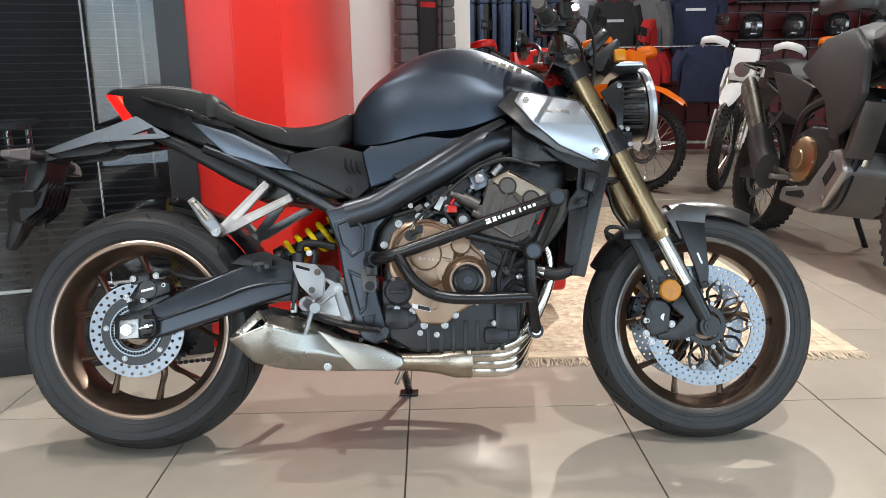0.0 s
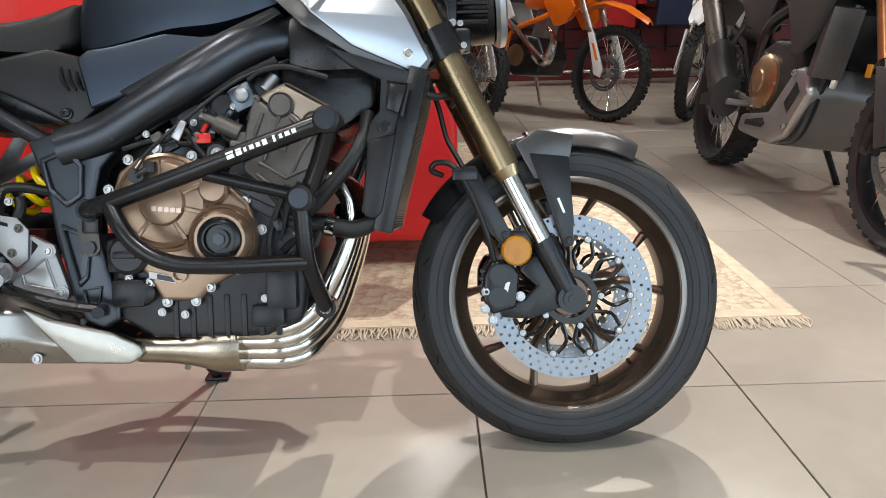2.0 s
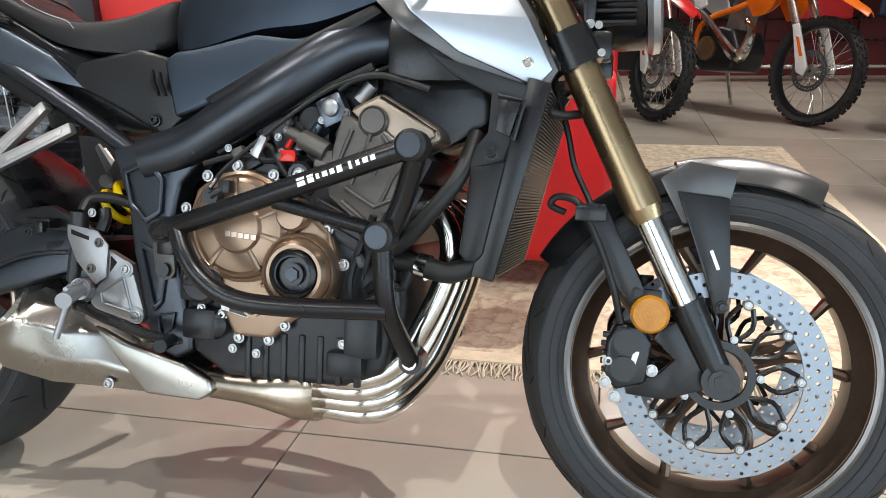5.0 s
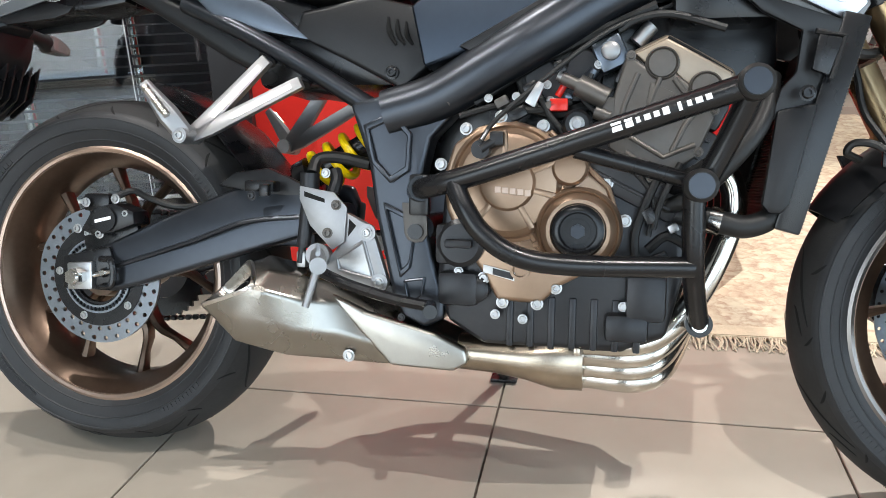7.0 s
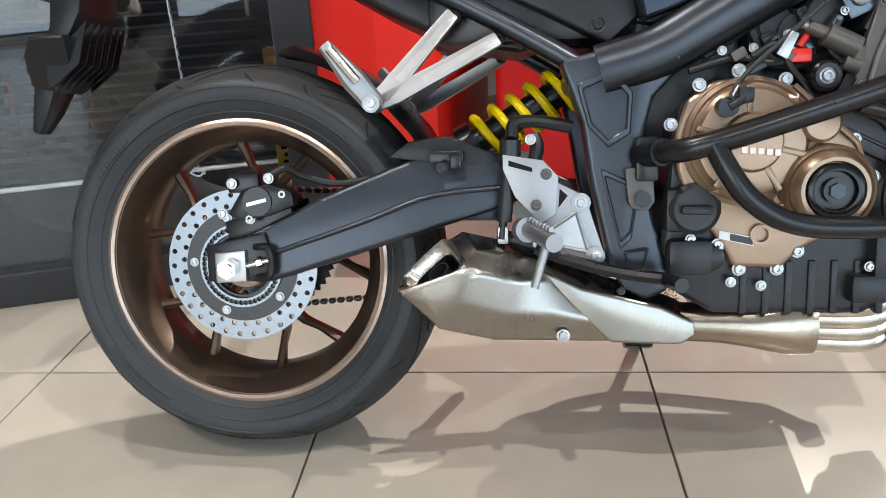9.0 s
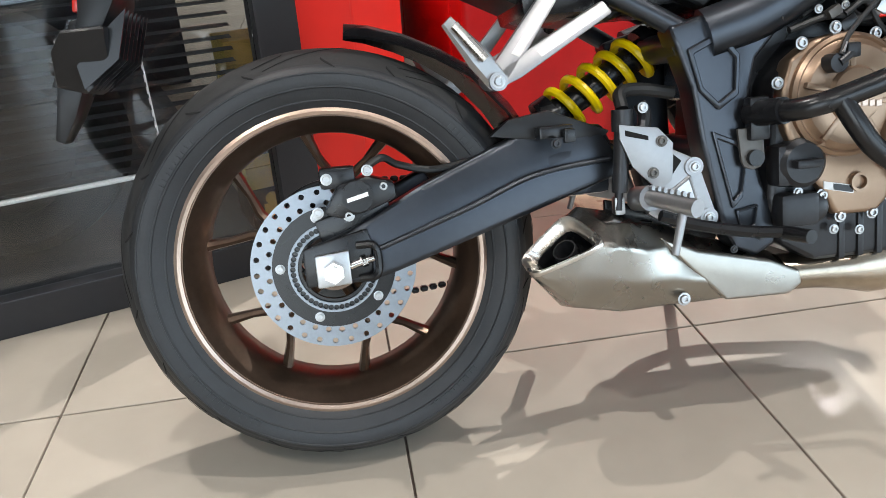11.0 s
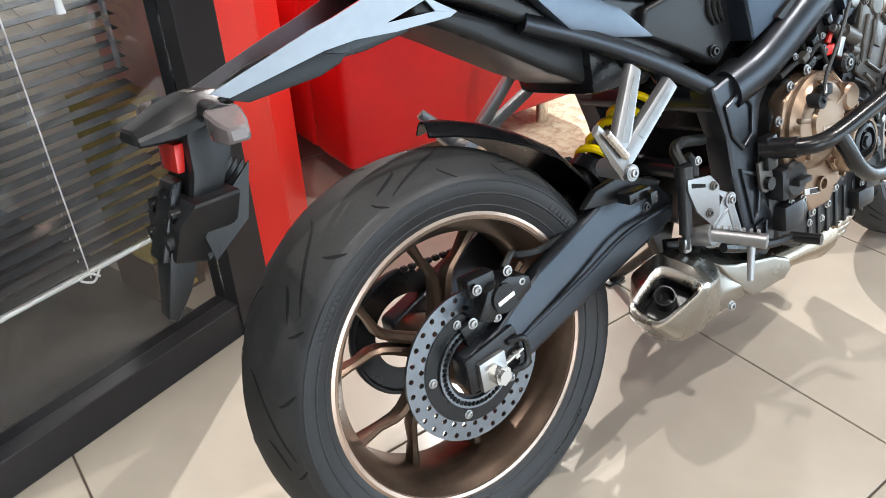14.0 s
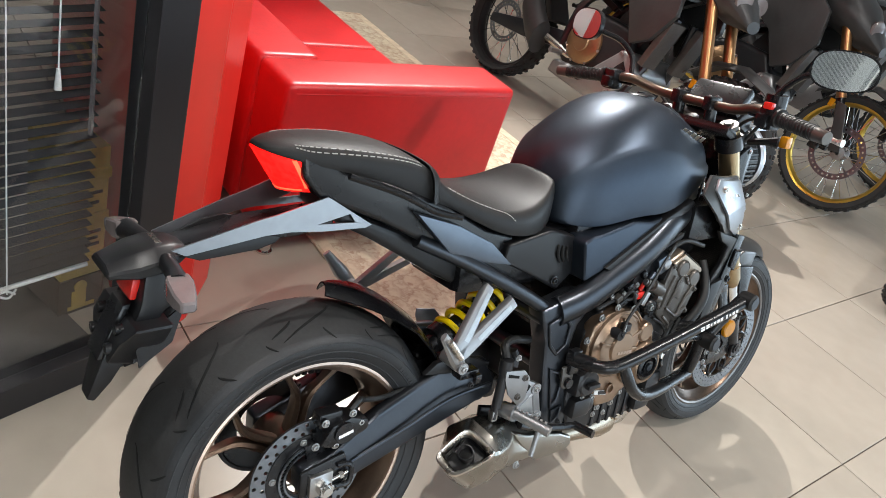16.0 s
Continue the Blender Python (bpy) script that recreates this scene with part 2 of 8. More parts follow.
def loft(sections, caps=True):
    """A skin over closed sections of equally many points."""
    bm = bmesh.new()
    rings = [[bm.verts.new(p) for p in s] for s in sections]
    n = len(rings[0])
    for a, b in zip(rings, rings[1:]):
        for k in range(n):
            bm.faces.new((a[k], a[(k + 1) % n], b[(k + 1) % n], b[k]))
    if caps:
        bm.faces.new(rings[0][::-1])
        bm.faces.new(rings[-1])
    return bm


def moved(bm, m):
    bm.transform(m)
    return bm


def mirrored(bm):
    """The other side's twin, across the middle plane."""
    out = bm.copy()
    out.transform(Matrix.Diagonal((1, -1, 1, 1)))
    bmesh.ops.reverse_faces(out, faces=out.faces)
    return out


def bolt(at, r=0.008, h=0.006, out=(0, -1, 0)):
    """A flanged bolt head with a hex recess."""
    bm = bmesh.new()
    prof = [(r * 1.15, 0), (r * 1.15, h * 0.3), (r * 0.85, h * 0.35), (r * 0.8, h * 0.9), (r * 0.68, h), (r * 0.42, h), (r * 0.4, h * 0.5), (0.0, h * 0.5)]
    segs = 12
    prev = None
    for pr, pz in prof:
        row = [bm.verts.new((max(pr, 1e-5) * math.cos(2 * math.pi * k / segs), max(pr, 1e-5) * math.sin(2 * math.pi * k / segs), pz)) for k in range(segs)]
        if prev:
            for k in range(segs):
                bm.faces.new((prev[k], prev[(k + 1) % segs], row[(k + 1) % segs], row[k]))
        prev = row
    bm.transform(Matrix.Translation(at) @ frame_to(out))
    return bm


# ---- the room ----
def slab(name, a, b, z0, z1, thick, material, label, kind="structure", cat="wall"):
    """An upright wall from a to b in plan, its thickness on the left of that way."""
    a, b = Vector((*a, 0)), Vector((*b, 0))
    d = (b - a).normalized()
    n = Vector((-d.y, d.x, 0))
    bm = bmesh.new()
    lo = [bm.verts.new((*(p).xy, z0)) for p in (a, b, b + n * thick, a + n * thick)]
    hi = [bm.verts.new((*(v.co.xy), z1)) for v in lo]
    bm.faces.new(lo[::-1])
    bm.faces.new(hi)
    for k in range(4):
        bm.faces.new((lo[k], lo[(k + 1) % 4], hi[(k + 1) % 4], hi[k]))
    ob = part(name, bm, material, None, smooth=0)
    return tagged(ob, label, cat, kind=kind)


# floor: a bed of grout, with separate square tiles laid on it
bm = box((18, 18, 0.06), (1.5, 3.0, -0.036))
tagged(part("floor", bm, M["grout"], None, smooth=0), "beige glossy porcelain tile floor with dark joints", "floor", kind="structure")
FLOOR = bpy.data.objects["floor"]
TX, TY, TS = 0.03, 0.33, 0.6

tagged(part("ceiling", box((18, 18, 0.1), (1.5, 3.0, CEIL + 0.05)), M["ceiling"], None, smooth=0), "plain grey ceiling of the showroom", "ceiling", kind="structure")
# closing walls, off to the sides and behind the camera
slab("wall_east", (9.5, -0.8), (9.5, 8.2), 0, CEIL, -0.1, M["white_wall"], "plain white wall of the showroom")
slab("wall_east_sill", (9.5, -5), (9.5, -0.8), 0, 0.06, -0.1, M["white_wall"], "low wall under the side window")
slab("wall_east_head", (9.5, -5), (9.5, -0.8), 2.8, CEIL, -0.1, M["white_wall"], "wall strip above the side window")
win3 = thing("window_3", "tall side window of the showroom", "window", kind="structure")
for y in (-4.9, -3.55, -2.2, -0.84):
    part("window_bar", box((0.08, 0.06, 2.74), (9.55, y, 1.43), 0.004), M["grey_alu"], win3, smooth=0)
for z in (0.09, 2.77):
    part("window_bar", box((0.078, 4.1, 0.06), (9.55, -2.87, z), 0.004), M["grey_alu"], win3, smooth=0)
slab("wall_south", (-6, -5), (-3.2, -5), 0, CEIL, -0.1, M["white_wall"], "plain wall beside the street window")
slab("wall_south_pier", (-0.1, -5), (0.75, -5), 0, CEIL, -0.1, mat("dark_wall", (0.10, 0.10, 0.11), 0.7), "dark pier between the street windows")
slab("wall_south_end", (7.5, -5), (9.5, -5), 0, CEIL, -0.1, M["white_wall"], "plain wall beside the street window")
for x0, x1 in ((-3.2, -0.1), (0.75, 7.5)):
    slab("wall_south_sill", (x0, -5), (x1, -5), 0, 0.06, -0.1, M["white_wall"], "low wall under the street window")
    slab("wall_south_head", (x0, -5), (x1, -5), 2.8, CEIL, -0.1, M["white_wall"], "wall strip above the street window")
    win2 = thing("window_2", "tall street window of the showroom", "window", kind="structure")
    for x in np.linspace(x0 + 0.04, x1 - 0.04, 3 if x0 < 0 else 5):
        part("window_bar", box((0.06, 0.08, 2.74), (float(x), -5.05, 1.43), 0.004), M["grey_alu"], win2, smooth=0)
    for z in (0.09, 2.77):
        part("window_bar", box((x1 - x0, 0.078, 0.06), ((x0 + x1) / 2, -5.05, z), 0.004), M["grey_alu"], win2, smooth=0)
slab("wall_west", (-6, -5), (-6, 8.2), 0, CEIL, 0.1, M["white_wall"], "plain white side wall")
slab("wall_north", (-6, 8.2), (9.5, 8.2), 0, CEIL, 0.1, M["white_wall"], "white back wall behind the clothes racks")

# red column and the walls that follow it
C0, C1, C2, C3, C4 = (-0.085, 0.888), (0.048, 0.960), (0.178, 1.13), (0.275, 2.78), (0.985, 3.28)
GD = Vector((-0.955, -0.297, 0))


def prism(name, pts, z0, z1, material, label, cat, bevel=0.0):
    bm = bmesh.new()
    lo = [bm.verts.new((x, y, z0)) for x, y in pts]
    hi = [bm.verts.new((x, y, z1)) for x, y in pts]
    bm.faces.new(lo[::-1])
    bm.faces.new(hi)
    for k in range(len(pts)):
        j = (k + 1) % len(pts)
        bm.faces.new((lo[k], lo[j], hi[j], hi[k]))
    if bevel:
        bmesh.ops.bevel(bm, geom=bm.edges[:], offset=bevel, segments=2, affect="EDGES")
    return tagged(part(name, bm, material, None, smooth=0), label, cat, kind="structure")


prism("wall_red_column", [C0, C1, C2, C3, (0.10, 2.75), (-0.12, 1.05)], 0, CEIL, M["red_wall"], "glossy red panelled column of the shop front", "column", 0.004)
prism("wall_white_partition", [C3, C4, (0.94, 3.31), (0.10, 2.76)], 0, CEIL, M["white_wall"], "white partition wall with a jacket hung on it", "wall", 0.004)

# the glazed shop front that runs off from the column
G0 = Vector((-0.083, 0.880, 0))
GN = Vector((0.297, -0.955, 0))


def along(s, out=0.0, z=0.0):
    return G0 + GD * s + GN * out + Vector((0, 0, z))


GT = Matrix((GD.to_4d(), (-GN).to_4d(), (0, 0, 1, 0), (0, 0, 0, 1))).transposed()
for row in range(3):
    GT[3][row] = 0
front = thing("window_1", "dark framed shop window with venetian blinds behind", "window", kind="structure")


def bar(name, s0, s1, z0, z1, o0, o1, material, parent, bevel=0.003, label=""):
    b = box((s1 - s0, o1 - o0, z1 - z0), ((s0 + s1) / 2, -(o0 + o1) / 2, (z0 + z1) / 2), bevel)
    b.transform(Matrix.Translation(G0) @ GT)
    return part(name, b, material, parent, label, smooth=0)


GL = 3.4
bar("bottom_rail", 0.09, GL, 0.0, 0.085, -0.045, 0.03, M["dark_alu"], front)
bar("top_rail", 0.09, GL, 2.9, 3.0, -0.045, 0.03, M["dark_alu"], front)
bar("stile", 0.0, 0.092, 0.0, 3.0, -0.05, 0.036, M["dark_alu"], front)
bar("stile", GL, GL + 0.08, 0.0, 3.0, -0.05, 0.036, M["dark_alu"], front)
M["pane"] = clear("window_pane", (0.70, 0.735, 0.755), ior=1.52)
pane = bar("pane", 0.092, GL, 0.085, 2.9, -0.012, -0.004, M["pane"], front, 0)
pane.visible_shadow = False
slab("wall_over_window", along(0).xy, along(GL + 0.1).xy, 3.0, CEIL, 0.1, M["white_wall"], "plain wall strip above the shop window")
slab("wall_west_return", along(GL + 0.08).xy, (along(GL + 0.08) - GN * 3.2).xy, 0, CEIL, -0.1, M["white_wall"], "plain end wall of the room behind glass")
# the dimness of the unlit office is put into the back wall's colour
slab("wall_room_back", (along(-0.05) - GN * 2.2).xy, (along(GL + 0.1) - GN * 2.2).xy, 0, CEIL, -0.1, mat("dim_wall", (0.06, 0.065, 0.075), 0.8), "back wall of the office behind glass, coloured dark for the unlit room")


# ---- the naked motorcycle, built upright and then leant on its side stand ----
BIKE = thing("motorcycle", "matt black naked motorcycle with bronze wheels leaning on its side stand", "motorcycle", pose(-0.047, 0.135, 0, -15, 0, -0.55))
BOLT_ME = {}


def add_bolt(parent, x, y, z, r=0.008, material="zinc", out=(0, -1, 0), h=None):
    r = r * 0.84
    key = (round(r, 4), material)
    if key not in BOLT_ME:
        ob = part("bolt", bolt((0, 0, 0), r, h or r * 0.8, (0, 0, 1)), M[material], parent)
        BOLT_ME[key] = ob.data
    else:
        ob = new("bolt", BOLT_ME[key])
        ob.parent = parent
    ob.matrix_local = Matrix.Translation((x, y, z)) @ frame_to(out)
    return ob


def both(name, bm, material, parent, label=""):
    other = mirrored(bm)
    return part(name, bm, material, parent, label), part(name, other, material, parent, label)


def drilled(r0, r1, rows, n, hr, y0, y1, swirl=0.0):
    """A flat ring with round holes right through it."""
    bm = bmesh.new()
    dr = (r1 - r0) / rows
    oct_ = 8
    for i in range(rows):
        ra, rb = r0 + i * dr, r0 + (i + 1) * dr
        rm = (ra + rb) / 2
        for k in range(n):
            a0, a1 = 2 * math.pi * (k + swirl * i) / n, 2 * math.pi * (k + 1 + swirl * i) / n
            am = (a0 + a1) / 2
            edge = [(ra, a0), (ra, am), (ra, a1), (rm, a1), (rb, a1), (rb, am), (rb, a0), (rm, a0)]
            da, hole = (a1 - a0), []
            for q in range(oct_):
                th = -3 * math.pi / 4 + q * math.pi / 4
                hole.append((rm + hr * math.sin(th), am + hr * math.cos(th) / rm))
            E = [[bm.verts.new((r * math.cos(a), y, r * math.sin(a))) for r, a in edge] for y in (y0, y1)]
            H = [[bm.verts.new((r * math.cos(a), y, r * math.sin(a))) for r, a in hole] for y in (y0, y1)]
            for q in range(oct_):
                j = (q + 1) % oct_
                bm.faces.new((E[0][q], E[0][j], H[0][j], H[0][q]))
                bm.faces.new((E[1][j], E[1][q], H[1][q], H[1][j]))
                bm.faces.new((H[0][q], H[0][j], H[1][j], H[1][q]))
            if i == rows - 1:
                for q in (4, 5):
                    bm.faces.new((E[0][q], E[0][q + 1], E[1][q + 1], E[1][q]))
            if i == 0:
                for q in (0, 1):
                    bm.faces.new((E[0][q], E[0][q + 1], E[1][q + 1], E[1][q]))
    bmesh.ops.remove_doubles(bm, verts=bm.verts, dist=1e-5)
    return bm


def arc_strip(pts, w, thick=0.0008):
    """A thin raised line along points, lying on the surface given by their normals (p, n)."""
    bm = bmesh.new()
    rows = []
    for i, (p, n) in enumerate(pts):
        d = (pts[min(i + 1, len(pts) - 1)][0] - pts[max(i - 1, 0)][0]).normalized()
        s = d.cross(n).normalized()
        k = w * (0.25 + 0.75 * math.sin(math.pi * i / (len(pts) - 1)) ** 0.6)
        rows.append([bm.verts.new(p + s * k + n * thick * 0.2), bm.verts.new(p + n * thick), bm.verts.new(p - s * k + n * thick * 0.2)])
    for a, b in zip(rows, rows[1:]):
        bm.faces.new((a[0], a[1], b[1], b[0]))
        bm.faces.new((a[1], a[2], b[2], b[1]))
    return bm


def wheel(name, x, z, R, W, bead, rimw, front):
    """Rim with its tyre, Y spokes, discs; built about its own axle along y."""
    at = pose(x, 0, z)
    # rim barrel
    prof = [(bead - 0.004, -rimw), (bead + 0.006, -rimw), (bead + 0.006, -rimw + 0.006), (bead - 0.006, -rimw + 0.012), (bead - 0.020, -rimw * 0.5), (bead - 0.020, rimw * 0.5), (bead - 0.006, rimw - 0.012), (bead + 0.006, rimw - 0.006), (bead + 0.006, rimw), (bead - 0.004, rimw),
            (bead - 0.010, rimw - 0.010), (bead - 0.028, rimw * 0.5), (bead - 0.030, 0), (bead - 0.028, -rimw * 0.5), (bead - 0.010, -rimw + 0.010)]
    rim = part(name, lathe(prof, 72, closed=True), M["bronze"], BIKE, "bronze painted alloy wheel")
    rim.matrix_local = at
    for s in (-1, 1):
        lip = [(bead - 0.003, s * rimw), (bead + 0.0075, s * rimw), (bead + 0.0085, s * (rimw + 0.003)), (bead + 0.003, s * (rimw + 0.005)), (bead - 0.002, s * (rimw + 0.003))]
        part("rim_lip", lathe(lip, 72, closed=True), M["bronze_lip"] if not front else M["steel_lip"], rim, "pale machined rim edge")
    # tyre
    b0 = bead + 0.005
    hw = W / 2
    prof = [(b0, -rimw - 0.002), (b0 + 0.012, -rimw - 0.008), (b0 + (R - b0) * 0.35, -hw * 0.97), (b0 + (R - b0) * 0.55, -hw)]
    crown = [(R - (R - (b0 + (R - b0) * 0.58)) * abs(q) ** 2.1, hw * q) for q in np.linspace(-0.985, 0.985, 17)]
    inner = [(b0 + (R - b0) * 0.55, hw), (b0 + (R - b0) * 0.35, hw * 0.97), (b0 + 0.012, rimw + 0.008), (b0, rimw + 0.002), (b0 - 0.01, rimw - 0.012), (b0 - 0.012, 0), (b0 - 0.01, -rimw + 0.012)]
    bm = lathe(prof + crown + inner, 96, closed=True)
    for f in bm.faces:
        f.material_index = 1 if abs(f.calc_center_median().y) > hw * 0.90 or math.hypot(f.calc_center_median().x, f.calc_center_median().z) < b0 + (R - b0) * 0.6 else 0
    tyre = part("tyre", bm, [M["tyre"], M["tyre_side"]], rim, "worn black road tyre with curved grooves", smooth=1.2)
    # tread grooves: thin curved raised strips, a cut's shade put in as near-black colour
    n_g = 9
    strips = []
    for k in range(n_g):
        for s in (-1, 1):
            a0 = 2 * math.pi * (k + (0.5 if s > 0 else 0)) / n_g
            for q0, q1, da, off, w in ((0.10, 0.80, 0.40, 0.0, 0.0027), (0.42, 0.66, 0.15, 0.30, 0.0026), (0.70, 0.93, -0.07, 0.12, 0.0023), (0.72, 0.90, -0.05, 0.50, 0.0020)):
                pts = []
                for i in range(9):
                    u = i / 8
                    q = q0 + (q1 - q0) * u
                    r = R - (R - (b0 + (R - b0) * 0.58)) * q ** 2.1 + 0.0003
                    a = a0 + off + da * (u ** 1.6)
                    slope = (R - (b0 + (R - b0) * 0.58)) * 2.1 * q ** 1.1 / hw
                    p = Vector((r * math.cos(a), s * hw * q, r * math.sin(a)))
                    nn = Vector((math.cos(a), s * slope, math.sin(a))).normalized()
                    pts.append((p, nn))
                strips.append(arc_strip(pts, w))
    tagged(part("recess_shade", join(*strips), M["recess_shade"], tyre, "curved tread cut shown by a near-black shade strip"), kind="stuff")
    # raised sidewall writing as plain bars
    bars = []
    for s in (-1, 1):
        rr = b0 + (R - b0) * 0.42
        for a0, cnt in ((0.35, 13), (2.3, 9), (3.7, 14), (5.2, 10)):
            for i in range(cnt):
                a = a0 + i * 0.035
                m = Matrix.Rotation(-a, 4, "Y") @ Matrix.Translation((rr, s * (hw * 0.985), 0))
                bars.append(moved(box((0.008, 0.0016, 0.0052 + 0.002 * (i % 3 == 0)), (0, 0, 0)), m))
    tagged(part("sidewall_mark", join(*bars), M["tyre_side"], tyre), kind="stuff")
    for s in (-1, 1):
        for r, y in ((b0 + 0.013, rimw + 0.0085), (b0 + (R - b0) * 0.35, hw * 0.972), (b0 + (R - b0) * 0.56, hw * 1.0)):
            part("sidewall_ring", lathe([(r - 0.0022, s * (y - 0.001)), (r - 0.0008, s * (y + 0.0008)), (r + 0.0008, s * (y + 0.0008)), (r + 0.0022, s * (y - 0.001))], 72, closed=True), M["tyre_side"], tyre)
    # hub and Y spokes
    hubw = 0.085 if not front else 0.06
    part("hub", lathe([(0.016, -hubw), (0.036, -hubw), (0.040, -hubw + 0.02), (0.046, -0.02), (0.046, 0.02), (0.040, hubw - 0.02), (0.036, hubw), (0.016, hubw)], 36, closed=True), M["bronze"], rim)
    for k in range(5):
        a = 2 * math.pi * k / 5 + (0.30 if front else 0.12)
        fork_r = 0.115
        c = Vector((math.cos(a), 0, math.sin(a)))
        t = Vector((-math.sin(a), 0, math.cos(a)))
        arms = []
        for s in (-1, 1):
            e = a + s * math.pi / 10
            end = Vector((math.cos(e), 0, math.sin(e))) * (bead - 0.024)
            mid = c * fork_r + t * s * 0.012
            root = c * 0.040 + t * s * 0.010
            arms.append(tube([root, mid, mid.lerp(end, 0.5), end], 0.012, 8, 3, True, 1.0, [0.0105, 0.0085, 0.0065, 0.0095]))
        y = join(*arms)
        for v in y.verts:
            v.co.y *= 1.9 if not front else 1.5
        part("spoke", y, M["bronze"], rim)
    return rim


# near-black colour standing in for the shade inside cuts, slots and holes
M["recess_shade"] = mat("near_black_recess", (0.003, 0.003, 0.003), 0.9, vary=0.1)
rw = wheel("rear_wheel", 0.0, 0.315, 0.315, 0.186, 0.2205, 0.072, False)
fw = wheel("front_wheel", 1.45, 0.298, 0.300, 0.124, 0.2205, 0.050, True)


def child_of_wheel(name, bm, material, wheel_ob, label=""):
    return part(name, bm, M[material], wheel_ob, label)


# rear brake disc with its tone ring, and the sprocket with the chain on the far side
child_of_wheel("brake_disc", drilled(0.086, 0.1195, 2, 30, 0.0043, -0.090, -0.085, 0.5), "disc", rw, "drilled steel rear brake disc")
child_of_wheel("disc_carrier", lathe([(0.047, -0.092), (0.089, -0.092), (0.089, -0.084), (0.047, -0.084)], 40, closed=True), "black", rw)
child_of_wheel("tone_ring", drilled(0.052, 0.066, 1, 48, 0.0042, -0.0965, -0.093), "disc", rw, "slotted steel tone ring")
for k in range(5):
    a = 2 * math.pi * k / 5 + 0.55
    add_bolt(rw, 0.077 * math.cos(a), -0.092, 0.077 * math.sin(a), 0.0075)
teeth = [(((0.108 if k % 2 else 0.100)) * math.cos(2 * math.pi * k / 84), (0.108 if k % 2 else 0.100) * math.sin(2 * math.pi * k / 84)) for k in range(84)]
inner_r = [(0.066 * math.cos(2 * math.pi * k / 84), 0.066 * math.sin(2 * math.pi * k / 84)) for k in range(84)]
child_of_wheel("sprocket", ring_plate(teeth, inner_r, 0.092, 0.098), "black", rw, "black rear sprocket")
links = []
for k in range(34):
    a = math.pi / 2 + math.pi * k / 33
    links.append(moved(box((0.016, 0.013, 0.010), (0, 0.095, 0.107), 0.003, segs=1), Matrix.Rotation(-(a - math.pi / 2), 4, "Y")))
for k in range(38):
    x = k * 0.0158
    links.append(box((0.0135, 0.013, 0.010), (x, 0.095, 0.107 - x * 0.06), 0.003, segs=1))
    links.append(box((0.0135, 0.013, 0.010), (x, 0.095, -0.107 + x * 0.09), 0.003, segs=1))
chain = part("chain", join(*links), M["engine"], BIKE, "oily dark drive chain")
chain.matrix_local = pose(0, 0, 0.315)

# front discs: drilled ring on a dark lattice carrier, both sides
for s in (-1, 1):
    y = s * 0.072
    child_of_wheel("brake_disc", drilled(0.117, 0.1545, 3, 46, 0.0030, y - 0.0025, y + 0.0025, 0.5), "disc", fw, "drilled steel front brake disc")
    lat = [lathe([(0.040, y - 0.004), (0.052, y - 0.004), (0.052, y + 0.004), (0.040, y + 0.004)], 40, closed=True)]
    for k in range(10):
        a = 2 * math.pi * k / 10
        for d in (-0.22, 0.22):
            p, q = Vector((0.050 * math.cos(a), y, 0.050 * math.sin(a))), Vector((0.084 * math.cos(a + d), y, 0.084 * math.sin(a + d)))
            w = Vector((0.110 * math.cos(a + d * 0.35), y, 0.110 * math.sin(a + d * 0.35)))
            child_of_wheel("carrier_arm", tube([p, q, w], 0.0040, 6, 3), "black", fw)
    child_of_wheel("disc_carrier", join(*lat), "black", fw, "black lattice disc carrier")
    for k in range(10):
        a = 2 * math.pi * k / 10
        child_of_wheel("bobbin", moved(rod((0, -0.005, 0), (0, 0.005, 0), 0.0078, segs=14), Matrix.Translation((0.1125 * math.cos(a), y, 0.1125 * math.sin(a)))), "dark_case", fw)
        if s < 0:
            add_bolt(fw, 0.1125 * math.cos(a), y - 0.005, 0.1125 * math.sin(a), 0.0058)
        if s < 0 and k % 2 == 0:
            add_bolt(fw, 0.058 * math.cos(a), y - 0.004, 0.058 * math.sin(a), 0.006)
child_of_wheel("valve", rod((0.13, -0.0, -0.145), (0.118, -0.03, -0.132), 0.004), "rubber", fw)

# swing arm
SW = [(-0.035, 0.347), (0.030, 0.370), (0.136, 0.421), (0.270, 0.474), (0.315, 0.492), (0.410, 0.480), (0.425, 0.445), (0.421, 0.405), (0.275, 0.360), (0.090, 0.303), (0.050, 0.293), (-0.035, 0.296)]
arm = plate(SW, -0.150, -0.105, 0.010, segs=3)
for v in arm.verts:
    if v.co.x > 0.06:
        mid_z = 0.325 + 0.185 * min(1.0, v.co.x / 0.30) * 0.5
        if v.co.y < -0.13 and v.co.z > mid_z + 0.03:
            v.co.y += 0.020 * min(1.0, (v.co.x - 0.06) / 0.1)
sw_r, sw_l = both("swing_arm", arm, M["frame"], BIKE)
sw_r.location, sw_l.location = (0, 0.026, 0), (0, -0.026, 0)
part("arm_ridge", tube([(0.06, -0.150, 0.338), (0.2, -0.151, 0.384), (0.30, -0.151, 0.420), (0.41, -0.150, 0.432)], 0.004, 8), M["frame"], sw_r)
part("arm_brace", join(box((0.10, 0.22, 0.07), (0.365, 0, 0.415), 0.012), box((0.05, 0.2, 0.05), (0.30, 0, 0.43), 0.012)), M["frame"], BIKE)
part("axle_slot", plate([(-0.040, 0.352), (0.052, 0.372), (0.058, 0.350), (0.055, 0.305), (-0.040, 0.296)], -0.157, -0.149, 0.004), M["black"], sw_r)
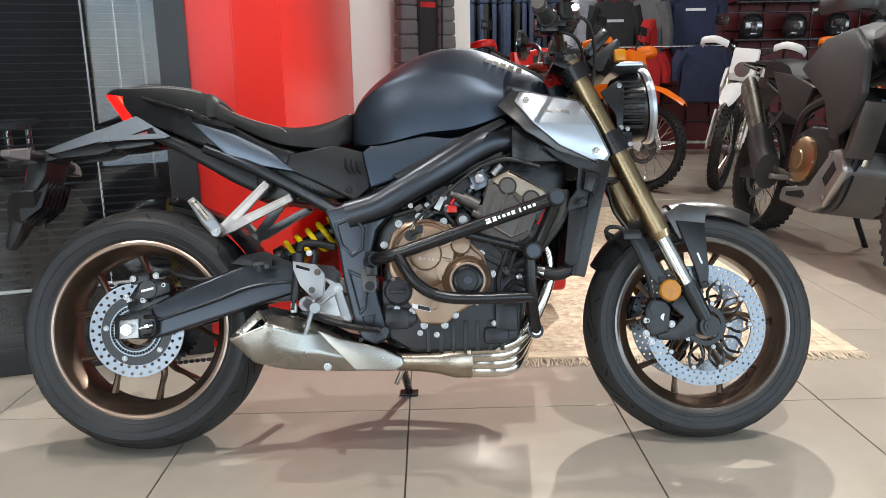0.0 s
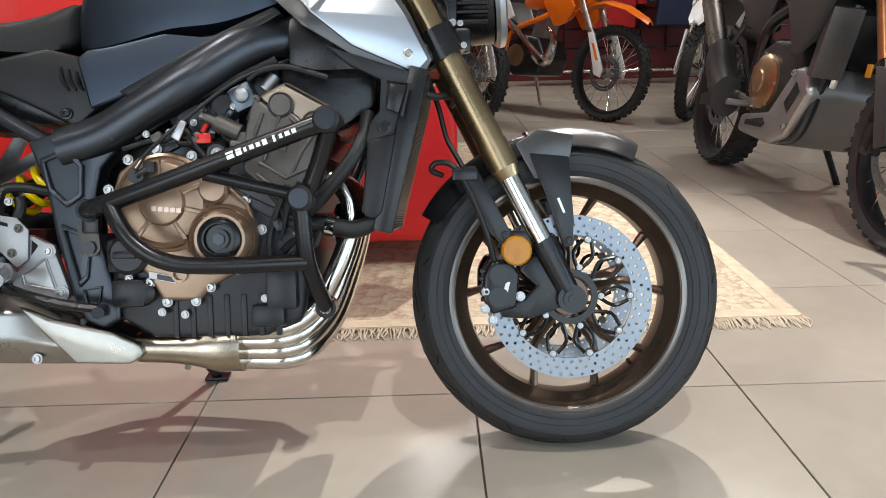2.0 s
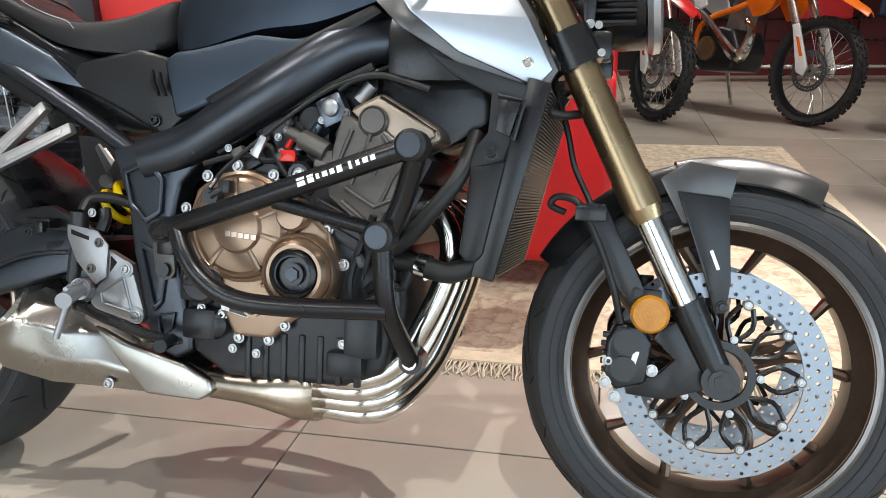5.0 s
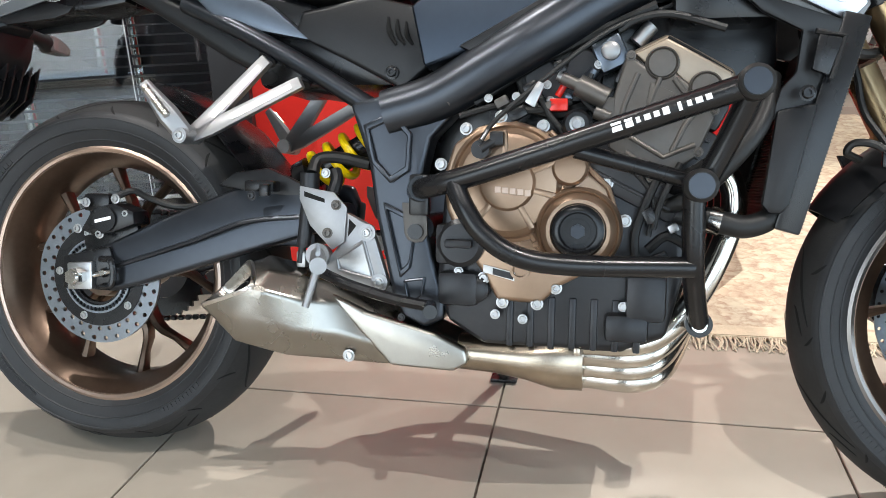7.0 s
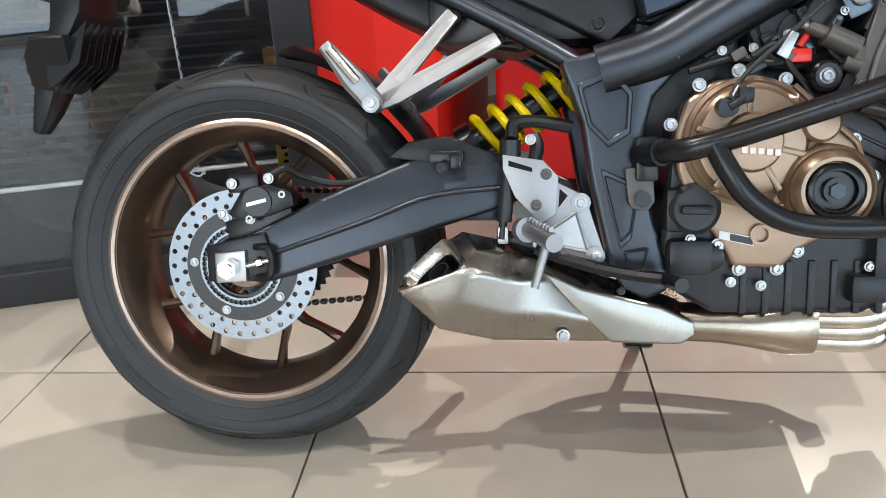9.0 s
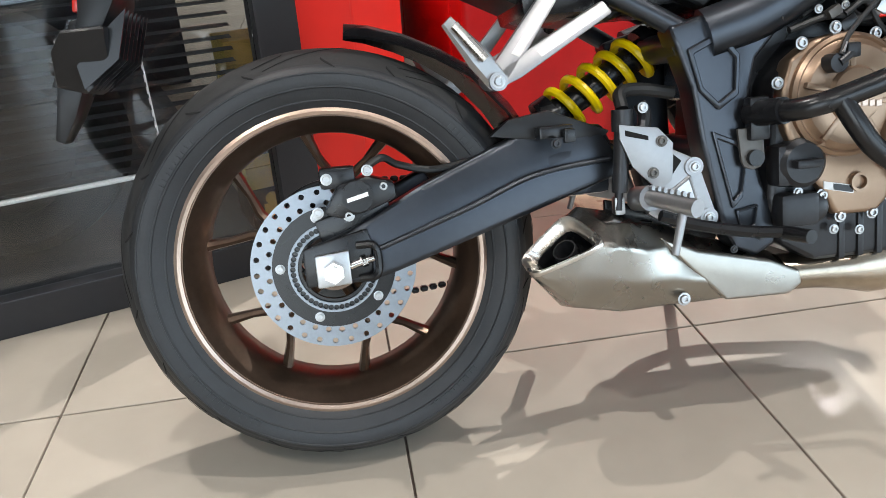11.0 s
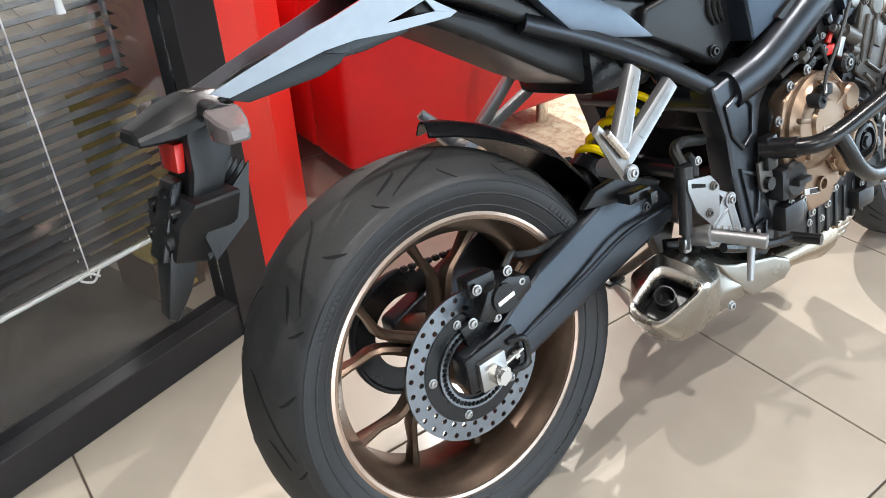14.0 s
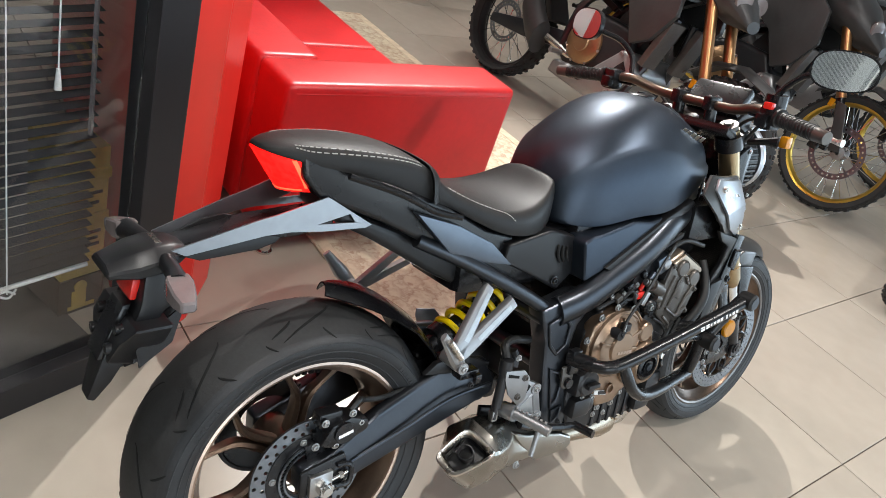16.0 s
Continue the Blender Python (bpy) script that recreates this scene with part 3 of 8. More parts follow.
part("axle_block", plate([(-0.024, 0.342), (0.024, 0.346), (0.024, 0.298), (-0.024, 0.296)], -0.166, -0.154, 0.003), M["zinc"], sw_r, "polished axle adjuster block")
part("axle_nut", join(rod((0.001, -0.186, 0.320), (0.001, -0.164, 0.320), 0.015, segs=6), rod((0.001, -0.190, 0.320), (0.001, -0.164, 0.320), 0.0095)), M["chrome"], sw_r)
part("adjuster", join(rod((0.024, -0.160, 0.322), (0.058, -0.160, 0.330), 0.0048), rod((0.040, -0.160, 0.326), (0.048, -0.160, 0.328), 0.008, segs=6)), M["chrome"], sw_r)
part("adjuster_guard", tube([(0.036, -0.158, 0.350), (0.060, -0.164, 0.348), (0.064, -0.164, 0.322), (0.058, -0.164, 0.305), (0.036, -0.158, 0.302)], 0.0055, 8), M["black"], sw_r)
# rear caliper
cal = part("rear_caliper", join(plate([(-0.005, 0.398), (0.02, 0.436), (0.06, 0.445), (0.098, 0.432), (0.10, 0.410), (0.058, 0.395), (0.02, 0.388)], -0.145, -0.098, 0.007), rod((0.045, -0.15, 0.418), (0.045, -0.10, 0.418), 0.022), box((0.05, 0.03, 0.03), (0.02, -0.12, 0.445), 0.006)), M["black"], BIKE, "black rear brake caliper")
cal.location = (0, 0.015, 0)
part("caliper_mark", plate([(0.030, 0.411), (0.060, 0.418), (0.0595, 0.4235), (0.0295, 0.4165)], -0.1525, -0.1505), M["white_print"], cal)
for x, z in ((0.082, 0.428), (-0.012, 0.40), (0.005, 0.445), (0.03, 0.392), (0.062, 0.452)):
    add_bolt(cal, x, -0.140, z, 0.0085)
part("banjo", tube([(0.060, -0.135, 0.455), (0.085, -0.125, 0.466), (0.11, -0.110, 0.452), (0.17, -0.100, 0.440), (0.28, -0.098, 0.462)], 0.0055, 8), M["rubber"], cal)
part("caliper_bracket", plate([(-0.02, 0.385), (0.03, 0.398), (0.085, 0.418), (0.09, 0.39), (0.03, 0.36), (-0.01, 0.345)], -0.118, -0.106, 0.003), M["black"], cal)

# hugger over the rear tyre
secs = []
for x, z, w, tip in ((0.055, 0.663, 0.018, 0), (0.09, 0.657, 0.045, 0), (0.14, 0.640, 0.068, 0), (0.19, 0.615, 0.084, 1), (0.24, 0.582, 0.098, 1), (0.29, 0.525, 0.10, 1), (0.33, 0.460, 0.10, 1), (0.345, 0.42, 0.10, 1)):
    nx, nz = x / math.hypot(x, z - 0.315), (z - 0.315) / math.hypot(x, z - 0.315)
    ring = []
    for q in np.linspace(-1, 1, 9):
        k = -0.020 * abs(q) ** 3
        ring.append((x + nx * k, w * q + 0.012, z + nz * k))
    for q in np.linspace(1, -1, 9):
        k = -0.020 * abs(q) ** 3 - 0.003
        ring.append((x + nx * k, (w - 0.003) * q + 0.012, z + nz * k))
    secs.append(ring)
hug = part("mudguard", loft(secs), M["black"], BIKE, "black plastic rear hugger")
part("mudguard_side", plate([(0.24, 0.478), (0.27, 0.50), (0.33, 0.508), (0.42, 0.47), (0.40, 0.455), (0.29, 0.470)], -0.105, -0.090, 0.004), M["plastic"], hug)

# shock absorber with its yellow spring
coil = []
A, B_ = Vector((0.372, 0.0, 0.500)), Vector((0.515, 0.0, 0.580))
d = (B_ - A).normalized()
u, v = Vector((0, 1, 0)), d.cross(Vector((0, 1, 0)))
for i in range(16 * 5 + 1):
    a = 2 * math.pi * i / 16
    coil.append(A + (B_ - A) * (i / 80) + 0.034 * (math.cos(a) * u + math.sin(a) * v))
shock = part("shock_absorber", join(rod(A - d * 0.06, B_ + d * 0.05, 0.022), rod(A - d * 0.03, A - d * 0.005, 0.036), rod(A - d * 0.09, A - d * 0.05, 0.014), rod(B_, B_ + d * 0.02, 0.036)), M["black"], BIKE, "rear shock with yellow coil spring")
part("spring", tube(coil, 0.0072, 8, smooth=False), M["yellow"], shock, "bright yellow coil spring")

# frame: spars, pivot plates, subframe tubes, head tube
SP = [(0.545, -0.150, 0.590), (0.62, -0.155, 0.612), (0.69, -0.160, 0.650), (0.79, -0.163, 0.708), (0.89, -0.150, 0.768), (0.98, -0.118, 0.785), (1.07, -0.06, 0.80), (1.10, -0.02, 0.82)]
spar = tube(SP, 0.03, 14, 5, True, 0.72, [0.036, 0.036, 0.037, 0.038, 0.037, 0.036, 0.038, 0.04])
both("frame_spar", spar, M["frame"], BIKE)
PV = [(0.490, 0.604), (0.500, 0.575), (0.520, 0.520), (0.532, 0.441), (0.560, 0.318), (0.578, 0.286), (0.610, 0.270), (0.640, 0.285), (0.642, 0.315), (0.627, 0.360), (0.606, 0.440), (0.604, 0.500), (0.616, 0.552), (0.652, 0.590), (0.648, 0.622), (0.60, 0.632)]
pv_r, pv_l = both("pivot_plate", plate(PV, -0.170, -0.120, 0.008, segs=3), M["frame"], BIKE)
pv_r.location, pv_l.location = (0, 0.008, 0), (0, -0.008, 0)
for o in ([(0.513, 0.572), (0.560, 0.592), (0.588, 0.560), (0.585, 0.505), (0.556, 0.486), (0.528, 0.515)], [(0.545, 0.458), (0.584, 0.440), (0.596, 0.415), (0.588, 0.36), (0.573, 0.345)], [(0.578, 0.342), (0.612, 0.347), (0.607, 0.318), (0.586, 0.304)]):
    cx, cz = sum(p[0] for p in o) / len(o), sum(p[1] for p in o) / len(o)
    inner_o = [(cx + (x - cx) * 0.80, cz + (z - cz) * 0.80) for x, z in o]
    rb = ring_plate(o, inner_o, -0.1765, -0.1690)
    bmesh.ops.bevel(rb, geom=rb.edges[:], offset=0.0015, segments=1, affect="EDGES")
    part("raised_edge", rb, M["frame"], pv_r)
for x, z, r in ((0.600, 0.420, 0.013), (0.616, 0.300, 0.007), (0.575, 0.285, 0.006)):
    add_bolt(pv_r, x, -0.171, z, r, "engine")
part("weld_seam", tube([(0.652, -0.170, 0.592), (0.643, -0.185, 0.606), (0.628, -0.172, 0.630)], 0.0028, 6), M["dark_case"], pv_r)
sub = tube([(0.18, -0.095, 0.775), (0.27, -0.115, 0.735), (0.36, -0.128, 0.690), (0.45, -0.135, 0.640), (0.53, -0.142, 0.592)], 0.0150, 12)
both("subframe_tube", sub, M["frame"], BIKE)
part("head_tube", join(rod((1.075, 0, 0.93), (1.145, 0, 0.76), 0.036, segs=20), box((0.14, 0.11, 0.10), (1.04, 0, 0.80), 0.02)), M["frame"], BIKE)
part("cross_tube", join(rod((0.52, -0.15, 0.58), (0.52, 0.15, 0.58), 0.022), rod((0.60, -0.15, 0.42), (0.60, 0.15, 0.42), 0.02)), M["frame"], BIKE)


# engine
CASE = [(0.628, 0.345), (0.640, 0.520), (0.690, 0.575), (0.80, 0.565), (0.90, 0.530), (0.975, 0.470), (0.985, 0.380), (0.960, 0.275), (0.90, 0.250), (0.70, 0.252), (0.645, 0.285)]
eng = part("engine", plate(CASE, -0.165, 0.165, 0.014, segs=3), M["engine"], BIKE, "black four-cylinder engine with bronze covers")
part("oil_pan", plate([(0.69, 0.26), (0.93, 0.26), (0.90, 0.215), (0.72, 0.212)], -0.13, 0.10, 0.012), M["engine"], eng)
for k in range(7):
    part("sump_fin", box((0.010, 0.012, 0.075), (0.74 + 0.03 * k, -0.163, 0.290), 0.003), M["engine"], eng)
for x, z, w, h in ((0.655, 0.40, 0.05, 0.06), (0.665, 0.335, 0.06, 0.05), (0.93, 0.335, 0.055, 0.07), (0.905, 0.29, 0.06, 0.04)):
    part("casting", box((w, 0.04, h), (x, -0.168, z), 0.01), M["engine"], eng)
# leaning cylinder block and head
d = Vector((0.075, 0, 0.150)).normalized()
n = Vector((d.z, 0, -d.x))
c = Vector((0.905, 0, 0.530))


def quad(s0, s1, o0, o1):
    return [((c + d * s + n * o).x, (c + d * s + n * o).z) for s, o in ((s0, o0), (s1, o0), (s1, o1), (s0, o1))]


part("cylinder_block", plate(quad(-0.06, 0.075, -0.062, 0.090), -0.175, 0.175, 0.008), M["engine"], eng)
for k in range(5):
    part("casting_rib", plate(quad(-0.045 + k * 0.026, -0.040 + k * 0.026, -0.05, 0.08), -0.180, -0.172, 0.002), M["engine"], eng)
part("cylinder_head", plate(quad(0.076, 0.118, -0.072, 0.082), -0.178, 0.178, 0.008), M["engine"], eng)
HC = [(0.897, 0.672), (0.946, 0.696), (1.034, 0.646), (1.040, 0.626), (1.003, 0.610), (0.975, 0.620), (0.955, 0.638), (0.915, 0.650)]
hc = part("head_cover", plate(HC, -0.170, 0.170, 0.009, segs=3), M["headgrey"], eng, "bronze-grey cylinder head cover")
part("cover_step", plate([(0.902, 0.668), (0.945, 0.688), (1.028, 0.642), (1.032, 0.632), (1.0, 0.616), (0.972, 0.626), (0.952, 0.644), (0.917, 0.655)], -0.178, -0.168, 0.004, segs=3), M["headgrey"], hc)
part("cover_seam", tube([(0.946, -0.171, 0.690), (0.985, -0.171, 0.668), (1.030, -0.171, 0.640)], 0.0022, 6, smooth=False), M["recess_shade"], hc)
SD = [(0.893, 0.668), (0.918, 0.650), (0.958, 0.640), (0.980, 0.622), (1.004, 0.606), (1.010, 0.580), (0.988, 0.528), (0.935, 0.490), (0.872, 0.540), (0.866, 0.575), (0.874, 0.602)]
side = part("cam_chain_cover", plate(SD, -0.184, -0.165, 0.006, segs=3), M["dark_case"], eng, "dark grey cam chain cover")
part("cover_panel", plate([(0.925, 0.628), (0.955, 0.614), (0.946, 0.572), (0.918, 0.586)], -0.188, -0.183, 0.002), M["dark_case"], side)
for pts in ([(0.937, 0.634), (0.925, 0.600), (0.908, 0.560)], [(0.994, 0.602), (0.972, 0.572), (0.955, 0.535)], [(0.908, 0.640), (0.892, 0.600), (0.882, 0.560)], [(0.955, 0.632), (0.972, 0.610)], [(0.900, 0.555), (0.945, 0.528), (0.985, 0.545)], [(0.895, 0.535), (0.930, 0.508)]):
    part("casting_rib", tube([(x, -0.186, z) for x, z in pts], 0.0036, 8, smooth=False), M["dark_case"], side)
for x, z in ((0.939, 0.653), (0.996, 0.620)):
    part("cam_plug", moved(lathe([(0.0225, -0.165), (0.0225, -0.184), (0.0205, -0.1865), (0.0190, -0.1845), (0.0175, -0.1865), (0.0, -0.1875)], 32), pose(x, 0, z)), M["dark_case"], side, "dark round cam plug")
for x, z in ((0.872, 0.560), (0.930, 0.500), (0.990, 0.535), (0.898, 0.664), (1.008, 0.590)):
    add_bolt(side, x, -0.184, z, 0.007, "dark_case")
# throttle bodies, sensors, coolant parts behind the spar
part("intake_box", plate([(0.59, 0.50), (0.60, 0.72), (0.75, 0.785), (1.09, 0.82), (1.10, 0.66), (1.0, 0.60), (0.93, 0.45)], -0.105, 0.105, 0.012), M["black"], eng)
part("throttle_body", join(box((0.12, 0.30, 0.06), (0.80, 0, 0.635), 0.012), rod((0.80, -0.165, 0.63), (0.80, 0.165, 0.63), 0.026)), M["engine"], eng)
for k, x in enumerate((0.775, 0.835)):
    part("throttle_flange", moved(lathe([(0.028, -0.135), (0.028, -0.152), (0.022, -0.157), (0.0, -0.158)], 24), pose(x, 0, 0.642 + 0.012 * k)), M["engine"], eng)
part("starter_valve", join(rod((0.828, -0.180, 0.626), (0.868, -0.180, 0.606), 0.0155), rod((0.806, -0.180, 0.636), (0.830, -0.180, 0.625), 0.009), rod((0.852, -0.180, 0.590), (0.872, -0.180, 0.582), 0.010), box((0.022, 0.02, 0.03), (0.868, -0.176, 0.594), 0.005)), M["dark_case"], eng, "dark solenoid valve")
part("valve_tip", rod((0.800, -0.180, 0.639), (0.808, -0.180, 0.635), 0.0065), M["alu"], eng)
sen = part("throttle_sensor", join(box((0.042, 0.03, 0.044), (0.871, -0.160, 0.670), 0.006, Matrix.Rotation(math.radians(-25), 4, "Y")), rod((0.850, -0.165, 0.648), (0.838, -0.165, 0.632), 0.008)), M["bluegrey"], eng)
part("sensor_cap", moved(lathe([(0.0135, -0.172), (0.0125, -0.182), (0.008, -0.185), (0.0, -0.185)], 20), pose(0.871, 0, 0.672)), M["alu"], sen)
part("breather_stub", rod((0.905, -0.150, 0.686), (0.925, -0.150, 0.710), 0.011), M["alu"], eng)
part("engine_mount", moved(lathe([(0.020, -0.15), (0.020, -0.190), (0.016, -0.195), (0.011, -0.195), (0.010, -0.190), (0.0, -0.190)], 24), pose(0.829, 0, 0.572)), M["black"], eng)
add_bolt(eng, 0.829, -0.190, 0.572, 0.011)
for y, r, pts in ((-0.160, 0.0075, [(0.68, 0.605), (0.76, 0.655), (0.84, 0.695), (0.93, 0.735)]), (-0.168, 0.005, [(0.66, 0.585), (0.72, 0.600), (0.77, 0.592), (0.82, 0.605)]), (-0.172, 0.0045, [(0.74, 0.600), (0.770, 0.615), (0.79, 0.585), (0.81, 0.560), (0.82, 0.535)]), (-0.176, 0.0038, [(0.846, 0.642), (0.835, 0.610), (0.852, 0.590)]), (-0.150, 0.009, [(0.745, 0.640), (0.765, 0.600), (0.800, 0.590), (0.84, 0.60)]), (-0.170, 0.0055, [(0.88, 0.70), (0.905, 0.715), (0.95, 0.720), (1.02, 0.700)]),
                  (-0.184, 0.0035, [(0.86, 0.535), (0.905, 0.510), (0.935, 0.470), (0.93, 0.42)]), (-0.186, 0.006, [(0.945, 0.515), (0.925, 0.465), (0.912, 0.420), (0.915, 0.38)]), (-0.190, 0.0045, [(0.968, 0.520), (0.945, 0.470), (0.935, 0.430)]), (-0.165, 0.007, [(0.93, 0.40), (0.955, 0.42), (0.985, 0.41), (1.0, 0.44)])):
    part("harness", tube([(x, y, z) for x, z in pts], r, 8), M["rubber"], eng)
for x, y, z, w, h, m_ in ((0.762, -0.165, 0.625, 0.022, 0.014, "black"), (0.790, -0.168, 0.600, 0.016, 0.012, "dark_case"), (0.745, -0.168, 0.588, 0.026, 0.016, "black"), (0.802, -0.168, 0.652, 0.014, 0.018, "black"), (0.815, -0.160, 0.612, 0.010, 0.012, "bluegrey"), (0.930, -0.186, 0.448, 0.016, 0.022, "black"), (0.945, -0.176, 0.385, 0.030, 0.022, "black"), (0.962, -0.180, 0.432, 0.014, 0.012, "zinc"), (0.722, -0.172, 0.604, 0.020, 0.014, "dark_case")):
    part("connector", box((w, 0.016, h), (x, y, z), 0.003, Matrix.Rotation(math.radians(-28), 4, "Y")), M[m_], eng)
part("red_connector", join(box((0.026, 0.016, 0.018), (0.802, -0.168, 0.600), 0.003), rod((0.800, -0.170, 0.612), (0.812, -0.172, 0.632), 0.005)), M["red_refl"], eng, "small red wiring connector")
for x, z in ((0.785, 0.628), (0.79, 0.606), (0.702, 0.610), (0.855, 0.655), (0.742, 0.612)):
    add_bolt(eng, x, -0.170, z, 0.0065)
part("clutch_cable", tube([(0.70, -0.222, 0.545), (0.72, -0.215, 0.575), (0.78, -0.205, 0.628), (0.87, -0.18, 0.70), (0.98, -0.14, 0.755), (1.06, -0.10, 0.86)], 0.0034, 8), M["rubber"], eng, "black clutch cable")
part("cable_end", tube([(0.702, -0.224, 0.548), (0.722, -0.214, 0.578), (0.765, -0.208, 0.614)], 0.0022, 6), M["zinc"], eng)
part("cable_bracket", plate([(0.758, 0.600), (0.776, 0.628), (0.786, 0.624), (0.772, 0.592)], -0.212, -0.206, 0.002), M["zinc"], eng)
# bronze clutch cover with its raised rings
COV = [(0.640, 0.500), (0.655, 0.545), (0.690, 0.570), (0.745, 0.578), (0.800, 0.560), (0.840, 0.515), (0.880, 0.480), (0.897, 0.428), (0.884, 0.385), (0.840, 0.360), (0.812, 0.345), (0.785, 0.318), (0.722, 0.320), (0.700, 0.360), (0.665, 0.405), (0.645, 0.450)]
cov = part("clutch_cover", plate(COV, -0.196, -0.160, 0.008, segs=3), M["bronze_case"], BIKE, "bronze painted clutch cover with chrome bolts")
cov.location = (0, 0.015, 0)
part("cover_dome", moved(lathe([(0.086, -0.194), (0.085, -0.203), (0.080, -0.207), (0.077, -0.204), (0.074, -0.206), (0.068, -0.213), (0.060, -0.215), (0.040, -0.216), (0.036, -0.222), (0.033, -0.2225), (0.0, -0.2235)], 56), pose(0.736, 0, 0.490)), M["bronze_case"], cov)
for deg in (25, 95, 165, 232, 300, 345):
    part("dome_rib", moved(box((0.040, 0.010, 0.009), (0.054, -0.2125, 0), 0.003), Matrix.Translation((0.736, 0, 0.490)) @ Matrix.Rotation(math.radians(-deg), 4, "Y")), M["bronze_case"], cov)
part("cover_ring", moved(lathe([(0.060, -0.192), (0.059, -0.216), (0.055, -0.222), (0.052, -0.219), (0.049, -0.228), (0.043, -0.234), (0.038, -0.234), (0.036, -0.226)], 56), pose(0.836, 0, 0.426)), M["bronze_case"], cov)
part("oil_cap", moved(lathe([(0.0355, -0.226), (0.0355, -0.235), (0.031, -0.238), (0.026, -0.238), (0.024, -0.230), (0.0165, -0.230), (0.0165, -0.237), (0.0, -0.237)], 40), pose(0.836, 0, 0.426)), M["black"], cov, "black round cover plug")
for deg in (200, 245, 290):
    part("dome_rib", moved(box((0.018, 0.012, 0.008), (0.058, -0.206, 0), 0.003), Matrix.Translation((0.836, 0, 0.426)) @ Matrix.Rotation(math.radians(-deg), 4, "Y")), M["bronze_case"], cov)
part("cover_edge", tube([(x, -0.197, z) for x, z in ((0.792, 0.562), (0.835, 0.522), (0.874, 0.486), (0.892, 0.430))], 0.004, 8, smooth=False), M["bronze_case"], cov)
part("oil_cap_hex", rod((0.836, -0.241, 0.426), (0.836, -0.235, 0.426), 0.0105, segs=6), M["frame"], cov)
part("cover_boss", moved(lathe([(0.026, -0.19), (0.025, -0.214), (0.021, -0.219), (0.0, -0.220)], 28), pose(0.822, 0, 0.512)), M["bronze_case"], cov)
for a, b in (((0.70, 0.43), (0.665, 0.415)), ((0.77, 0.42), (0.795, 0.385)), ((0.795, 0.545), (0.765, 0.545)), ((0.80, 0.470), (0.825, 0.492))):
    part("cover_rib", tube([(a[0], -0.200, a[1]), (b[0], -0.200, b[1])], 0.007, 8, smooth=False), M["bronze_case"], cov)
part("cover_mark", join(*[box((0.0085, 0.001, 0.009), (0.724 + 0.0105 * i, -0.2235, 0.480 - 0.001 * i), 0.0005, segs=1) for i in range(5)]), M["bronze_lip"], cov, "pale relief lettering bars")
part("sticker", plate([(0.702, 0.372), (0.748, 0.362), (0.747, 0.350), (0.702, 0.361)], -0.1985, -0.1965), M["white_print"], cov, "small black and white sticker")
part("sticker_print", plate([(0.716, 0.3675), (0.746, 0.361), (0.7455, 0.352), (0.716, 0.3585)], -0.1993, -0.1984), M["black"], cov)
part("clutch_arm", join(rod((0.700, -0.235, 0.535), (0.700, -0.19, 0.535), 0.013), rod((0.700, -0.232, 0.535), (0.722, -0.228, 0.548), 0.007), box((0.02, 0.018, 0.02), (0.722, -0.226, 0.55), 0.004)), M["engine"], cov)
part("plug_hole", moved(lathe([(0.014, -0.1955), (0.014, -0.203), (0.010, -0.203), (0.009, -0.192), (0.0, -0.192)], 20), pose(0.755, 0, 0.366)), M["bronze_case"], cov)
for x, z in ((0.636, 0.515), (0.672, 0.566), (0.722, 0.583), (0.782, 0.570), (0.872, 0.492), (0.898, 0.440), (0.880, 0.383), (0.806, 0.342), (0.780, 0.318), (0.730, 0.318), (0.702, 0.352), (0.655, 0.412)):
    add_bolt(cov, x, -0.192, z, 0.0095)
part("water_pump", join(moved(lathe([(0.036, -0.16), (0.035, -0.186), (0.028, -0.192), (0.0, -0.193)], 28), pose(0.668, 0, 0.402)), box((0.04, 0.03, 0.012), (0.668, -0.192, 0.402), 0.004)), M["engine"], eng)
part("oil_filler", moved(lathe([(0.020, -0.16), (0.020, -0.182), (0.014, -0.186), (0.0, -0.186)], 20), pose(0.690, 0, 0.335)), M["engine"], eng)
for x, z in ((0.70, 0.335), (0.665, 0.36), (0.72, 0.30), (0.76, 0.295), (0.90, 0.32), (0.935, 0.31)):
    add_bolt(eng, x, -0.178, z, 0.0075)

# exhaust: four headers swept to one side, collector, muffler
for k in range(4):
    y0 = -0.115 + 0.077 * k
    zc = 0.259 - 0.0195 * k
    yc = -0.142 + 0.012 * k
    hp = [(0.985, y0, 0.535), (1.020, y0, 0.524), (1.046, y0, 0.486), (1.044, y0, 0.432), (1.016 + 0.004 * k, y0 * 0.9 - 0.02, 0.358), (0.978 + 0.005 * k, y0 * 0.55 - 0.06, 0.296 - 0.015 * k), (0.925 + 0.006 * k, yc, zc + 0.004), (0.842, yc, zc)]
    p = part("header_pipe", tube(hp, 0.0180, 14, 7), M["header"], BIKE, "polished steel exhaust header pipe")
    part("weld_bead", tube([(0.834, yc, zc), (0.843, yc, zc)], 0.0212, 14, smooth=False), M["header_bronze"], p)
    part("flange_tab", box((0.010, 0.014, 0.012), (0.838, yc - 0.021, zc - 0.009), 0.003), M["header_bronze"], p)
secs = []
for x, z, h, w, y in ((0.846, 0.230, 0.046, 0.034, -0.128), (0.805, 0.229, 0.045, 0.038, -0.130), (0.762, 0.229, 0.034, 0.035, -0.130), (0.718, 0.231, 0.029, 0.031, -0.130), (0.660, 0.232, 0.028, 0.030, -0.126)):
    secs.append([(x, y + w * math.cos(2 * math.pi * q / 18), z + h * math.sin(2 * math.pi * q / 18)) for q in range(18)])
part("exhaust_collector", loft(secs), M["header_bronze"], BIKE, "heat-tinted exhaust collector")


